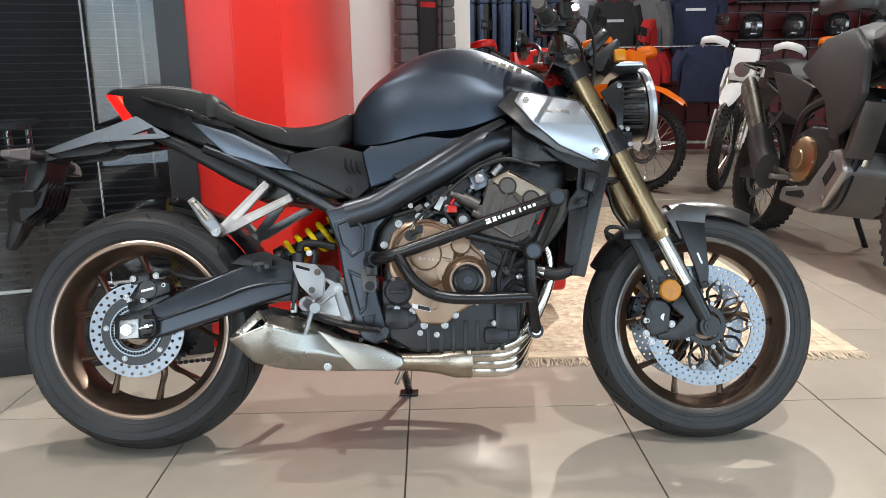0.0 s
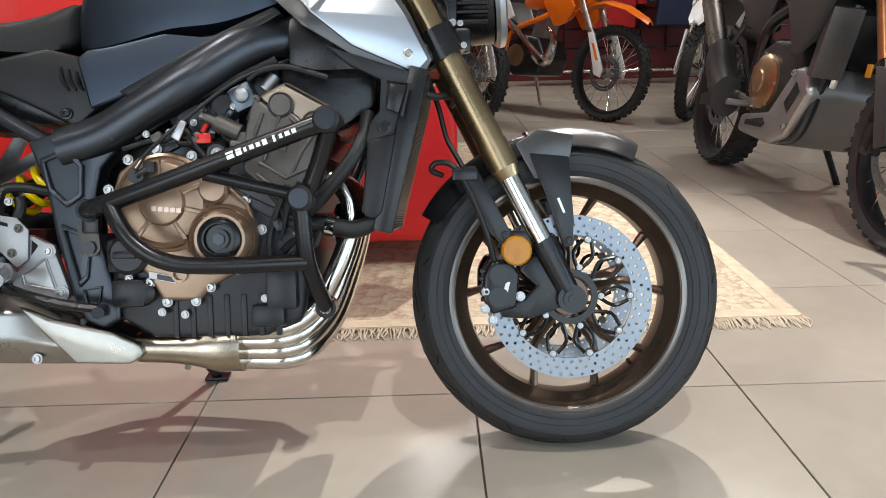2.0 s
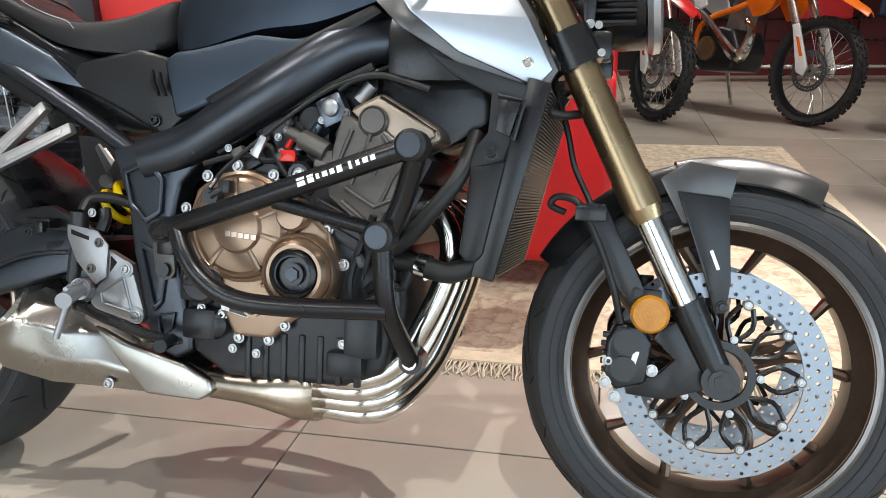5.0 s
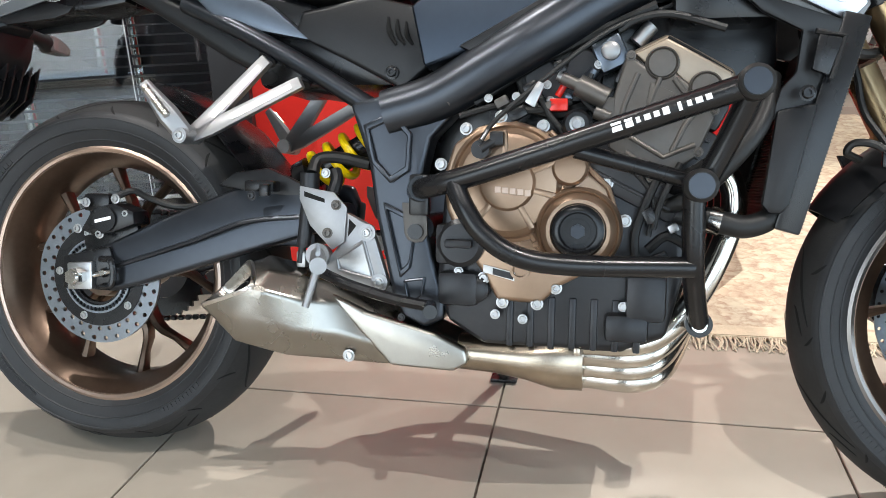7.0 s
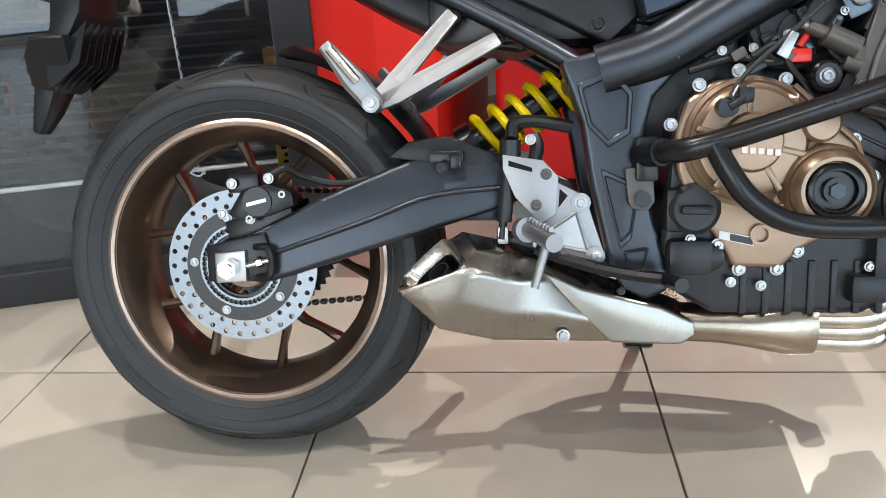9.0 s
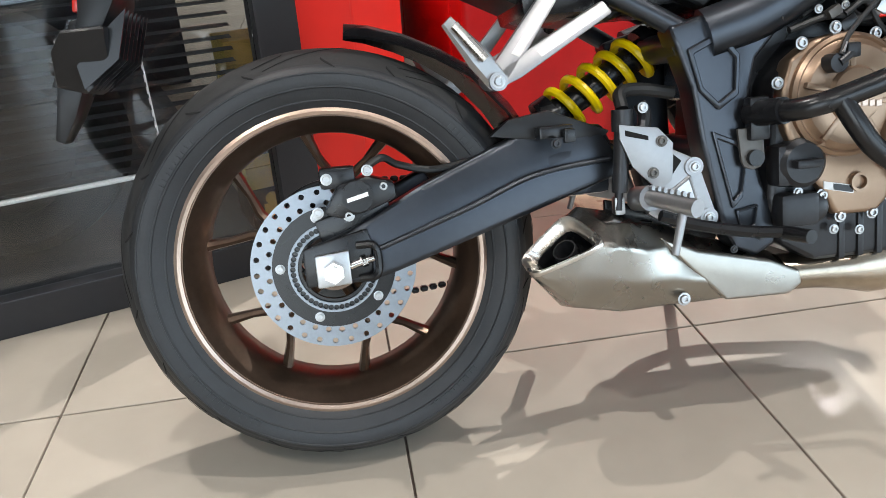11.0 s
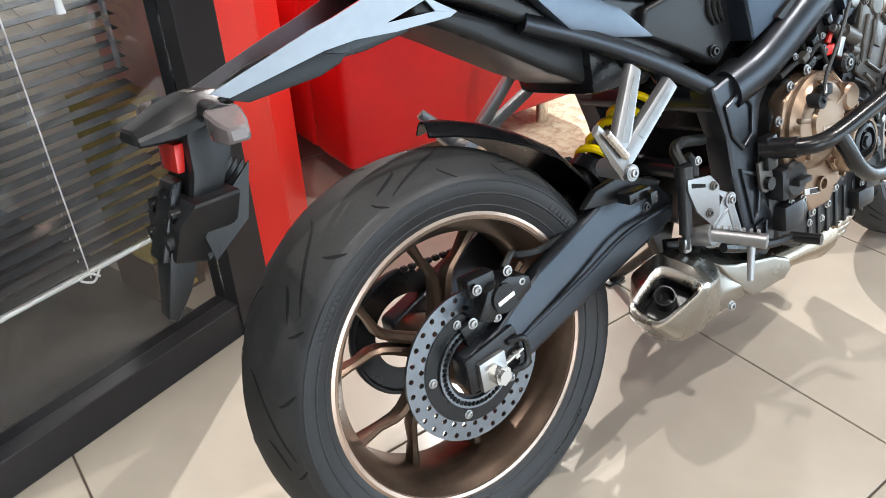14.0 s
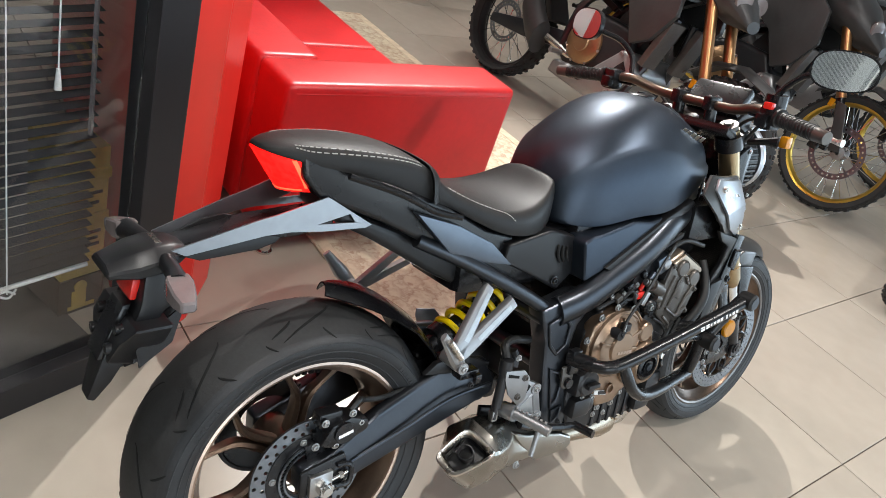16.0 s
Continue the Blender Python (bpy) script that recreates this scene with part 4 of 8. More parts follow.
def muff_sec(x, top, bot, yo, yi, lean=0.0, slant=0.0, cut=0.0):
    """A six-sided section of the muffler, its outer side proud."""
    h = top - bot
    P = [(yi, bot + h * (0.15 + 0.30 * cut)), (yi + (yo - yi) * 0.35, bot + h * 0.20 * cut), (yo + 0.016, bot + h * 0.05), (yo, bot + h * 0.42), (yo + 0.018, bot + h * 0.80), (yo + 0.05, top), (yi - 0.02, top - h * 0.02), (yi, top - h * 0.2)]
    return [(x + lean * (z - bot) / h + slant * (-0.09 - y) / 0.12, y, z) for y, z in P]


msecs = [[(0.263, -0.144, 0.302), (0.264, -0.177, 0.294), (0.265, -0.210, 0.290), (0.317, -0.220, 0.308), (0.368, -0.227, 0.328), (0.351, -0.193, 0.348), (0.331, -0.159, 0.365), (0.297, -0.150, 0.333)],
         [(0.279, -0.128, 0.285), (0.285, -0.166, 0.265), (0.287, -0.211, 0.273), (0.333, -0.221, 0.300), (0.379, -0.226, 0.327), (0.361, -0.190, 0.351), (0.341, -0.148, 0.369), (0.309, -0.132, 0.331)],
         [(0.306, -0.110, 0.268), (0.314, -0.150, 0.231), (0.322, -0.206, 0.241), (0.352, -0.220, 0.284), (0.385, -0.222, 0.322), (0.372, -0.192, 0.352), (0.352, -0.142, 0.372), (0.322, -0.108, 0.338)],
         [(0.400, -0.086, 0.246), (0.394, -0.120, 0.212), (0.396, -0.184, 0.219), (0.416, -0.198, 0.262), (0.434, -0.197, 0.306), (0.420, -0.172, 0.342), (0.410, -0.126, 0.356), (0.402, -0.084, 0.330)],
         muff_sec(0.470, 0.328, 0.206, -0.176, -0.064, 0.015), muff_sec(0.530, 0.300, 0.204, -0.168, -0.066, 0.012), muff_sec(0.600, 0.281, 0.204, -0.161, -0.072, 0.01), muff_sec(0.650, 0.262, 0.207, -0.156, -0.080, 0.01), muff_sec(0.676, 0.246, 0.214, -0.150, -0.092, 0.008)]


def rounded(ring, n=4, k_in=0.15):
    """A closed ring with its corners rounded."""
    k = len(ring)
    R = [Vector(p) for p in ring]
    out = []
    for i in range(k):
        a, b, c_ = R[i - 1], R[i], R[(i + 1) % k]
        p0, p1 = b.lerp(a, k_in), b.lerp(c_, k_in)
        for q in range(n):
            u = q / (n - 1)
            out.append((1 - u) ** 2 * p0 + 2 * u * (1 - u) * b + u * u * p1)
    return out


mb = loft([rounded(r, 4, 0.42 if i < 2 else 0.15) for i, r in enumerate(msecs)], caps=False)
muf = part("muffler", mb, M["exhaust"], BIKE, "brushed stainless muffler with dark outlet", smooth=0.42)
# outlet: a thick slanted rim round a dark recess with the pipe in it
end_mid = Vector((0.315, -0.182, 0.323))
end_out = (Vector(msecs[0][4]) - Vector(msecs[0][0])).cross(Vector(msecs[0][6]) - Vector(msecs[0][2])).normalized()
if end_out.x > 0:
    end_out = -end_out


def muff_ring(f, out):
    return [end_mid + (Vector(p) - end_mid) * f + end_out * out for p in msecs[0]]


def ring_strip(steps):
    bm = bmesh.new()
    rr = [[bm.verts.new(p) for p in rounded(muff_ring(f, o), 4, 0.42)] for f, o in steps]
    n = len(rr[0])
    for a, b in zip(rr, rr[1:]):
        for k in range(n):
            bm.faces.new((a[k], a[(k + 1) % n], b[(k + 1) % n], b[k]))
    return bm


part("outlet_rim", ring_strip(((1.005, -0.004), (1.0, 0.003), (0.96, 0.006), (0.86, 0.005), (0.70, -0.012))), M["steel"], muf, "bright bevelled outlet rim", smooth=0.9)
part("outlet", join(ring_strip(((0.70, -0.0118), (0.68, -0.040))), loft([muff_ring(0.69, -0.040), muff_ring(0.68, -0.044)])), M["black"], muf, "black outlet recess")
pipe_tip = end_mid - end_out * 0.006
pipe_turn = frame_to(-end_out).to_4x4()
part("outlet_pipe", moved(lathe([(0.0150, 0.0), (0.0172, 0.0), (0.0172, 0.034), (0.0150, 0.034)], 28, closed=True), Matrix.Translation(pipe_tip) @ pipe_turn @ Matrix.Rotation(math.pi / 2, 4, "X")), M["engine"], muf)
add_bolt(muf, 0.494, -0.168, 0.222, 0.010)
part("heat_shield", plate([(0.462, 0.316), (0.520, 0.291), (0.630, 0.264), (0.674, 0.243), (0.679, 0.222), (0.657, 0.208), (0.560, 0.211), (0.512, 0.258)], -0.1680, -0.150, 0.006, segs=3), M["exhaust"], muf, "satin steel heat shield")
part("muffler_hanger", plate([(0.40, 0.372), (0.47, 0.352), (0.60, 0.320), (0.60, 0.306), (0.46, 0.325), (0.40, 0.345)], -0.120, -0.108, 0.004), M["black"], muf)

# crash bars, both sides
for s in (-1, 1):
    def P(x, y, z):
        return (x, s * -y, z)
    cb = part("crash_bar", tube([P(0.610, -0.205, 0.478), P(0.640, -0.250, 0.483), P(0.712, -0.268, 0.503), P(0.93, -0.298, 0.574), P(1.045, -0.312, 0.612)], 0.0150, 14, 5), M["black"], BIKE, "black tubular steel crash bar")
    part("lower_tube", tube([P(0.672, -0.262, 0.490), P(0.690, -0.270, 0.455), P(0.715, -0.272, 0.422), P(0.760, -0.270, 0.394), P(0.83, -0.262, 0.384), P(0.985, -0.238, 0.385)], 0.0142, 14, 5), M["black"], cb)
    part("upright_tube", tube([P(0.980, -0.255, 0.500), P(0.984, -0.240, 0.400), P(0.991, -0.205, 0.350), P(1.003, -0.160, 0.299)], 0.0146, 14, 5), M["black"], cb)
    part("slanted_tube", tube([P(1.040, -0.300, 0.612), P(1.015, -0.272, 0.545), P(0.985, -0.255, 0.480)], 0.0146, 14, 5), M["black"], cb)
    part("cross_tube", tube([P(0.832, -0.280, 0.532), P(0.975, -0.252, 0.496)], 0.0105, 12, smooth=False), M["black"], cb)
    part("mount_tube", tube([P(1.000, -0.262, 0.515), P(0.98, -0.20, 0.50), P(0.96, -0.17, 0.49)], 0.014, 12), M["black"], cb)
    for x, y, z, r in ((1.036, -0.316, 0.609, 0.0208), (0.985, -0.278, 0.490, 0.0208)):
        part("slider_knob", join(rod(P(x, y + 0.020, z), P(x, y - 0.012, z), r, segs=24), rod(P(x, y - 0.012, z), P(x, y - 0.016, z), r, r * 0.8, segs=24)), M["rubber"], cb, "round black plastic slider")
        part("slider_cap", rod(P(x, y - 0.0155, z), P(x, y - 0.0175, z), r * 0.74, segs=24), M["frame"], cb)
    part("foot_plate", rod(P(1.003, -0.130, 0.299), P(1.003, -0.167, 0.299), 0.0185, segs=20), M["black"], cb)
    part("foot_bolt", rod(P(1.003, -0.165, 0.299), P(1.003, -0.173, 0.299), 0.0105, segs=16), M["chrome"], cb)
    tab = plate([(0.577, 0.458), (0.614, 0.458), (0.617, 0.412), (0.610, 0.402), (0.598, 0.399), (0.586, 0.404), (0.582, 0.412)], -0.1775, -0.1715, 0.0015)
    part("mount_tab", tab if s < 0 else mirrored(tab), M["dark_case"], cb, "grey steel mounting tab")
    part("tab_bolt", rod(P(0.600, -0.172, 0.416), P(0.600, -0.186, 0.416), 0.0115, segs=20), M["black"], cb)
    part("rear_mount", join(rod(P(0.600, -0.168, 0.476), P(0.618, -0.225, 0.480), 0.018), box((0.03, 0.02, 0.06), P(0.605, -0.178, 0.47), 0.005)), M["black"], cb)
    if s < 0:
        ax = (Vector((1.00, -0.307, 0.597)) - Vector((0.86, -0.288, 0.551))).normalized()
        up = (Vector((0, 0, 1)) - ax * ax.z).normalized()
        nn = ax.cross(up)
        for i, (w, h) in enumerate(((0.014, 0.016), (0.011, 0.015), (0.006, 0.010), (0.009, 0.010), (0.008, 0.010), (0.009, 0.013), (0.005, 0.015), (0.006, 0.010), (0.009, 0.010), (0.008, 0.010))):
            pos = Vector((0.884, -0.2915, 0.5590)) + ax * (0.0112 * i + (0.004 if i > 0 else 0) + (0.005 if i > 5 else 0))
            m = Matrix((ax, nn, up)).transposed().to_4x4()
            part("printed_mark", moved(box((w * 0.92, 0.0012, h * 0.72), (0, 0.0146, 0), 0.0004, segs=1), Matrix.Translation(pos) @ m), M["white_print"], cb, "white printed maker mark bar")

# radiator with hoses
rad_d = (Vector((1.172, 0, 0.660)) - Vector((1.116, 0, 0.440))).normalized()
rad_n = Vector((rad_d.z, 0, -rad_d.x))
rc = Vector((1.140, 0, 0.548))


def rq(s0, s1, o0, o1):
    return [((rc + rad_d * s + rad_n * o).x, (rc + rad_d * s + rad_n * o).z) for s, o in ((s0, o0), (s1, o0), (s1, o1), (s0, o1))]


rad = part("radiator", plate(rq(-0.118, 0.165, -0.010, 0.012), -0.165, 0.165), M["radiator"], BIKE, "black finned radiator")
fins = []
for k in range(56):
    s = -0.112 + k * 0.0049
    fins.append(plate(rq(s, s + 0.0016, -0.014, 0.017), -0.166, 0.166))
tagged(part("radiator_core", join(*fins), M["radiator"], rad), kind="stuff")
for y in (-0.178, 0.166):
    part("radiator_tank", plate(rq(-0.122, 0.170, -0.020, 0.014), y, y + 0.012, 0.004), M["black"], rad)
part("radiator_hose", tube([(1.098, -0.150, 0.470), (1.088, -0.160, 0.448), (1.058, -0.165, 0.436), (1.030, -0.165, 0.440), (0.993, -0.160, 0.448), (0.95, -0.150, 0.450)], 0.0160, 12), M["rubber"], rad, "black rubber coolant hose")
part("hose_clamp", rod((1.026, -0.165, 0.441), (1.010, -0.1625, 0.4445), 0.0195), M["chrome"], rad)
part("radiator_hose", tube([(1.085, -0.140, 0.64), (1.078, -0.165, 0.60), (1.060, -0.185, 0.56), (1.025, -0.190, 0.515), (0.985, -0.180, 0.475), (0.95, -0.165, 0.46)], 0.0125, 12), M["rubber"], rad)
sg = plate([(1.086, 0.590), (1.136, 0.600), (1.108, 0.466), (1.098, 0.454), (1.082, 0.455), (1.073, 0.466)], -0.184, -0.168, 0.006)
both("radiator_guard", sg, M["plastic"], BIKE)

# silver shrouds with their darker rim and black scoop
SH = [(0.958, 0.856), (0.972, 0.881), (1.120, 0.862), (1.158, 0.800), (1.194, 0.730), (1.172, 0.706), (1.066, 0.748), (1.000, 0.800)]


def bulged(outline, y, depth, material, name, parent, bend=0.10, label="", thick=0.010):
    """A pressed panel, turned in towards the front and the top."""
    bm = plate(outline, 0, thick, 0.0035)
    for co, no in (((1, 0, 0), (1, 0, 0)), ((0, 0, 0.80), (0, 0, 1)), ((0, 0, 0.76), (0, 0, 1))):
        bmesh.ops.bisect_plane(bm, geom=bm.verts[:] + bm.edges[:] + bm.faces[:], plane_co=co, plane_no=no)
    for v in bm.verts:
        v.co.y += y + max(0.0, v.co.x - 1.0) * bend + max(0, v.co.z - 0.80) * 0.35 + max(0, 0.76 - v.co.z) * 0.1
    return both(name, bm, material, parent, label)


RIM = [(0.918, 0.846), (0.935, 0.868), (0.956, 0.888), (1.128, 0.869), (1.166, 0.805), (1.201, 0.731), (1.182, 0.699), (1.062, 0.735), (0.985, 0.780)]
bulged(RIM, -0.216, 0, M["gunmetal"], "shroud_rim", BIKE, 0.32, "gunmetal radiator shroud")
sh_r, sh_l = bulged(SH, -0.225, 0, M["silver"], "shroud_panel", BIKE, 0.32, "satin silver shroud panel", 0.009)
for x, y, z in ((0.986, -0.206, 0.857), (1.160, -0.173, 0.737)):
    add_bolt(sh_r, x, y, z, 0.009, "steel")
for x0 in (1.020, 1.062):
    bar_bm = plate([(x0, 0.838), (x0 + 0.030, 0.834), (x0 + 0.033, 0.827), (x0 + 0.003, 0.831)], -0.0012, 0.003, 0.0004)
    for v in bar_bm.verts:
        v.co.y += -0.2255 + (v.co.x - 1.0) * 0.32 + (v.co.z - 0.80) * 0.35
    part("shroud_mark", bar_bm, M["steel"], sh_r, "grey badge bar")
SC = [(1.020, 0.750), (1.062, 0.736), (1.190, 0.698), (1.181, 0.690), (1.167, 0.661), (1.135, 0.597), (1.080, 0.577), (1.090, 0.618), (1.108, 0.640), (1.112, 0.692), (1.060, 0.716)]
sc_r, sc_l = bulged(SC, -0.208, 0, M["plastic"], "lower_scoop", BIKE, 0.16, "black plastic scoop", 0.012)
part("scoop_recess", plate([(1.128, 0.684), (1.156, 0.678), (1.142, 0.632), (1.122, 0.640)], -0.2005, -0.190, 0.002), M["black"], sc_r)
part("scoop_lip", tube([(1.124, -0.199, 0.688), (1.160, -0.193, 0.682), (1.146, -0.194, 0.628)], 0.004, 6, smooth=False), M["plastic"], sc_r)
add_bolt(sc_r, 1.118, -0.200, 0.610, 0.011, "black")
part("shroud_inner", box((0.14, 0.34, 0.10), (1.02, 0, 0.76), 0.02), M["black"], BIKE)

# fuel tank: skin over sections, a crease line along each side
tsec = []
for x, top, cz, bot, w, wt in ((0.545, 0.868, 0.838, 0.775, 0.070, 0.03), (0.568, 0.916, 0.876, 0.768, 0.104, 0.045), (0.620, 0.962, 0.912, 0.762, 0.134, 0.062), (0.680, 1.000, 0.934, 0.772, 0.152, 0.074), (0.750, 1.032, 0.953, 0.790, 0.163, 0.080), (0.820, 1.042, 0.947, 0.788, 0.170, 0.082),
                               (0.880, 1.034, 0.932, 0.804, 0.170, 0.082), (0.930, 1.014, 0.917, 0.826, 0.162, 0.080), (0.985, 0.988, 0.908, 0.844, 0.147, 0.078), (1.030, 0.965, 0.902, 0.856, 0.125, 0.072), (1.070, 0.940, 0.896, 0.866, 0.099, 0.062)):
    d = cz - bot
    half = [(0.0, top), (wt * 0.62, top - 0.003), (wt * 1.26, top - 0.018), (w * 0.86, cz + 0.006), (w * 0.90, cz - 0.006), (w * 0.985, cz - 0.32 * d), (w, cz - 0.65 * d), (w * 0.975, bot + 0.006), (w * 0.60, bot - 0.008)]
    tsec.append([(x, -y, z) for y, z in half] + [(x, y, z) for y, z in reversed(half[1:])])
tk = loft(tsec)
cl = tk.edges.layers.float.new("crease_edge")
tk.verts.index_update()
for e in tk.edges:
    i, j = e.verts[0].index % 17, e.verts[1].index % 17
    if i == j and i in (3, 14):
        e[cl] = 1.0
    if i == j and i in (4, 13):
        e[cl] = 0.5
    if i == j and i in (7, 10):
        e[cl] = 0.9
tank = part("fuel_tank", tk, M["tank"], BIKE, "matt black metallic fuel tank", smooth=1.0)
sm = tank.modifiers.new("subd", "SUBSURF")
sm.levels = sm.render_levels = 2
TC = [(0.582, 0.746), (0.602, 0.760), (0.640, 0.764), (0.690, 0.775), (0.738, 0.785), (0.800, 0.778), (0.872, 0.790), (0.862, 0.772), (0.806, 0.745), (0.651, 0.672), (0.603, 0.656)]
tcov = plate(TC, -0.162, -0.10, 0.014, segs=3)
both("tank_cover", tcov, M["tank"], BIKE, "black tank side cover")
tp = plate([(0.655, 0.685), (0.84, 0.785), (0.93, 0.825), (0.945, 0.812), (0.868, 0.770), (0.69, 0.668)], -0.170, -0.13, 0.006)
both("spar_cover", tp, M["plastic"], BIKE)
part("filler_cap", join(moved(lathe([(0.034, 0), (0.034, 0.008), (0.028, 0.011), (0.0, 0.011)], 32), Matrix.Translation((0.865, 0, 1.030)) @ Matrix.Rotation(math.pi / 2, 4, "X")), box((0.02, 0.008, 0.004), (0.865, 0, 1.042), 0.001)), M["black"], tank, "black filler cap")
part("tank_top_panel", moved(box((0.16, 0.10, 0.012), (0, 0, 0), 0.004), pose(0.985, 0, 0.985, 0, 26, 0)), M["plastic"], tank)
for s in (-1, 1):
    part("tank_badge", join(*[moved(box((0.0145, 0.0012, 0.015), (0.021 * i, 0, 0), 0.0005, segs=1), Matrix.Translation((0.900, s * 0.116, 0.978)) @ Matrix.Rotation(math.radians(16), 4, "Y") @ Matrix.Rotation(s * math.radians(-35), 4, "X")) for i in range(5)]), M["steel"], tank, "small silver maker badge bars")

# seat
ssec = []
for x, top, bot, w in ((-0.112, 0.953, 0.938, 0.022), (-0.074, 0.966, 0.925, 0.058), (0.04, 0.962, 0.903, 0.087), (0.12, 0.952, 0.882, 0.099), (0.172, 0.940, 0.860, 0.103), (0.204, 0.915, 0.848, 0.107), (0.236, 0.886, 0.838, 0.109), (0.29, 0.864, 0.812, 0.120), (0.36, 0.840, 0.778, 0.134), (0.43, 0.835, 0.766, 0.134), (0.49, 0.849, 0.765, 0.118), (0.53, 0.872, 0.775, 0.094), (0.562, 0.892, 0.80, 0.070)):
    m_ = (top + bot) / 2
    top -= 0.010
    half = [(0, top), (w * 0.58, top - 0.002), (w * 0.90, top - 0.009), (w, top - 0.4 * (top - m_) - 0.012), (w * 0.97, bot), (w * 0.5, bot)]
    ssec.append([(x, -y, z) for y, z in half] + [(x, y, z) for y, z in reversed(half[1:])])
sb = loft(ssec)
cl = sb.edges.layers.float.new("crease_edge")
sb.verts.index_update()
for e in sb.edges:
    i, j = e.verts[0].index % 11, e.verts[1].index % 11
    if i == j and i in (2, 9):
        e[cl] = 0.55
    if i == j and i in (4, 7):
        e[cl] = 0.8
st = part("seat", sb, M["seat"], BIKE, "black vinyl stepped seat with grey stitching", smooth=1.2)
sm = st.modifiers.new("subd", "SUBSURF")
sm.levels = sm.render_levels = 2
M["thread"] = mat("grey_thread", (0.40, 0.38, 0.36), 0.7)


def stitch(pts, parent):
    L = smooth_line(pts, 14)
    dash = [tube([a, b], 0.0011, 5, smooth=False) for i, (a, b) in enumerate(zip(L, L[1:])) if i % 3 != 2]
    return part("stitching", join(*dash), M["thread"], parent)


bpy.context.view_layer.update()
seat_skin = BVHTree.FromObject(st, bpy.context.evaluated_depsgraph_get())


def on_seat(x, y):
    """The point of the seat's top under x, y."""
    hit = seat_skin.ray_cast(Vector((x, y, 1.2)), Vector((0, 0, -1)))[0]
    return (x, y, hit.z + 0.0004)


for s in (-1, 1):
    for d in (0.0, 0.006):
        stitch([on_seat(-0.058, s * (0.053 - d)), on_seat(-0.030, s * (0.065 - d)), on_seat(0.03, s * (0.079 - d)), on_seat(0.09, s * (0.088 - d)), on_seat(0.14, s * (0.093 - d)), on_seat(0.168, s * (0.095 - d))], st)
    stitch([on_seat(0.245, s * 0.085), on_seat(0.29, s * 0.100), on_seat(0.335, s * 0.113), on_seat(0.372, s * 0.122), on_seat(0.392, s * 0.130)], st)
part("seat_strap", tube([(0.204, -0.108, 0.850), (0.200, -0.100, 0.898), (0.200, -0.05, 0.909), (0.200, 0.05, 0.909), (0.200, 0.100, 0.898), (0.204, 0.108, 0.850)], 0.0045, 8, flat=4.0), M["seat"], st, "black strap across the seat")

# tail: cowl, side panels with the window's blue sheen as colour, belly, side cover
TLW = [(-0.050, 0.935), (0.05, 0.908), (0.15, 0.872), (0.246, 0.835), (0.34, 0.785), (0.42, 0.762), (0.43, 0.715), (0.34, 0.725), (0.235, 0.748), (0.10, 0.815), (-0.015, 0.858), (-0.045, 0.895)]
tb = plate(TLW, -0.108, 0.108, 0.010, segs=3)
for v in tb.verts:
    v.co.y *= 0.55 + 0.45 * min(1.0, (v.co.x + 0.06) / 0.22)
tail = part("tail_cowl", tb, M["black"], BIKE, "gloss black tail cowl", smooth=0.7)
both("tail_panel", moved(plate([(0.150, 0.838), (0.255, 0.806), (0.345, 0.762), (0.412, 0.706), (0.330, 0.722), (0.240, 0.752)], -0.126, -0.104, 0.005), Matrix()), M["bluegrey"], BIKE, "metallic tail panel with the window's blue sheen in its colour")
part("tail_ridge", tube([(0.02, -0.098, 0.905), (0.12, -0.112, 0.872), (0.20, -0.117, 0.835), (0.26, -0.120, 0.82)], 0.006, 8), M["black"], tail)
part("tail_belly", plate([(0.02, 0.845), (0.24, 0.752), (0.40, 0.712), (0.50, 0.655), (0.44, 0.625), (0.34, 0.640), (0.24, 0.690), (0.10, 0.772), (0.02, 0.812)], -0.076, 0.076, 0.014, segs=3), M["plastic"], BIKE)
SCV = [(0.395, 0.752), (0.512, 0.772), (0.590, 0.752), (0.604, 0.665), (0.560, 0.628), (0.538, 0.640), (0.47, 0.675), (0.385, 0.715)]
scov_r, scov_l = both("side_cover", plate(SCV, -0.158, -0.12, 0.008, segs=3), M["plastic"], BIKE, "black plastic side cover with slots")
scov_r.location, scov_l.location = (0, 0.034, 0), (0, -0.034, 0)
for k in range(3):
    part("vent_slot", tube([(0.538 + 0.014 * k, -0.160, 0.738 - 0.004 * k), (0.540 + 0.014 * k, -0.161, 0.716 - 0.003 * k), (0.551 + 0.013 * k, -0.161, 0.696)], 0.0038, 8, radii=[0.002, 0.0042, 0.002]), M["recess_shade"], scov_r)
add_bolt(scov_r, 0.545, -0.160, 0.655, 0.011, "black")
part("under_seat", box((0.34, 0.19, 0.13), (0.47, 0, 0.70), 0.03), M["black"], BIKE)
part("air_box", box((0.34, 0.25, 0.13), (0.76, 0, 0.715), 0.03), M["black"], BIKE)

# lit tail lamp
def lens_x(y, z):
    return -0.110 + (0.932 - z) * 0.66 + (abs(y) / 0.056) ** 2.4 * 0.050


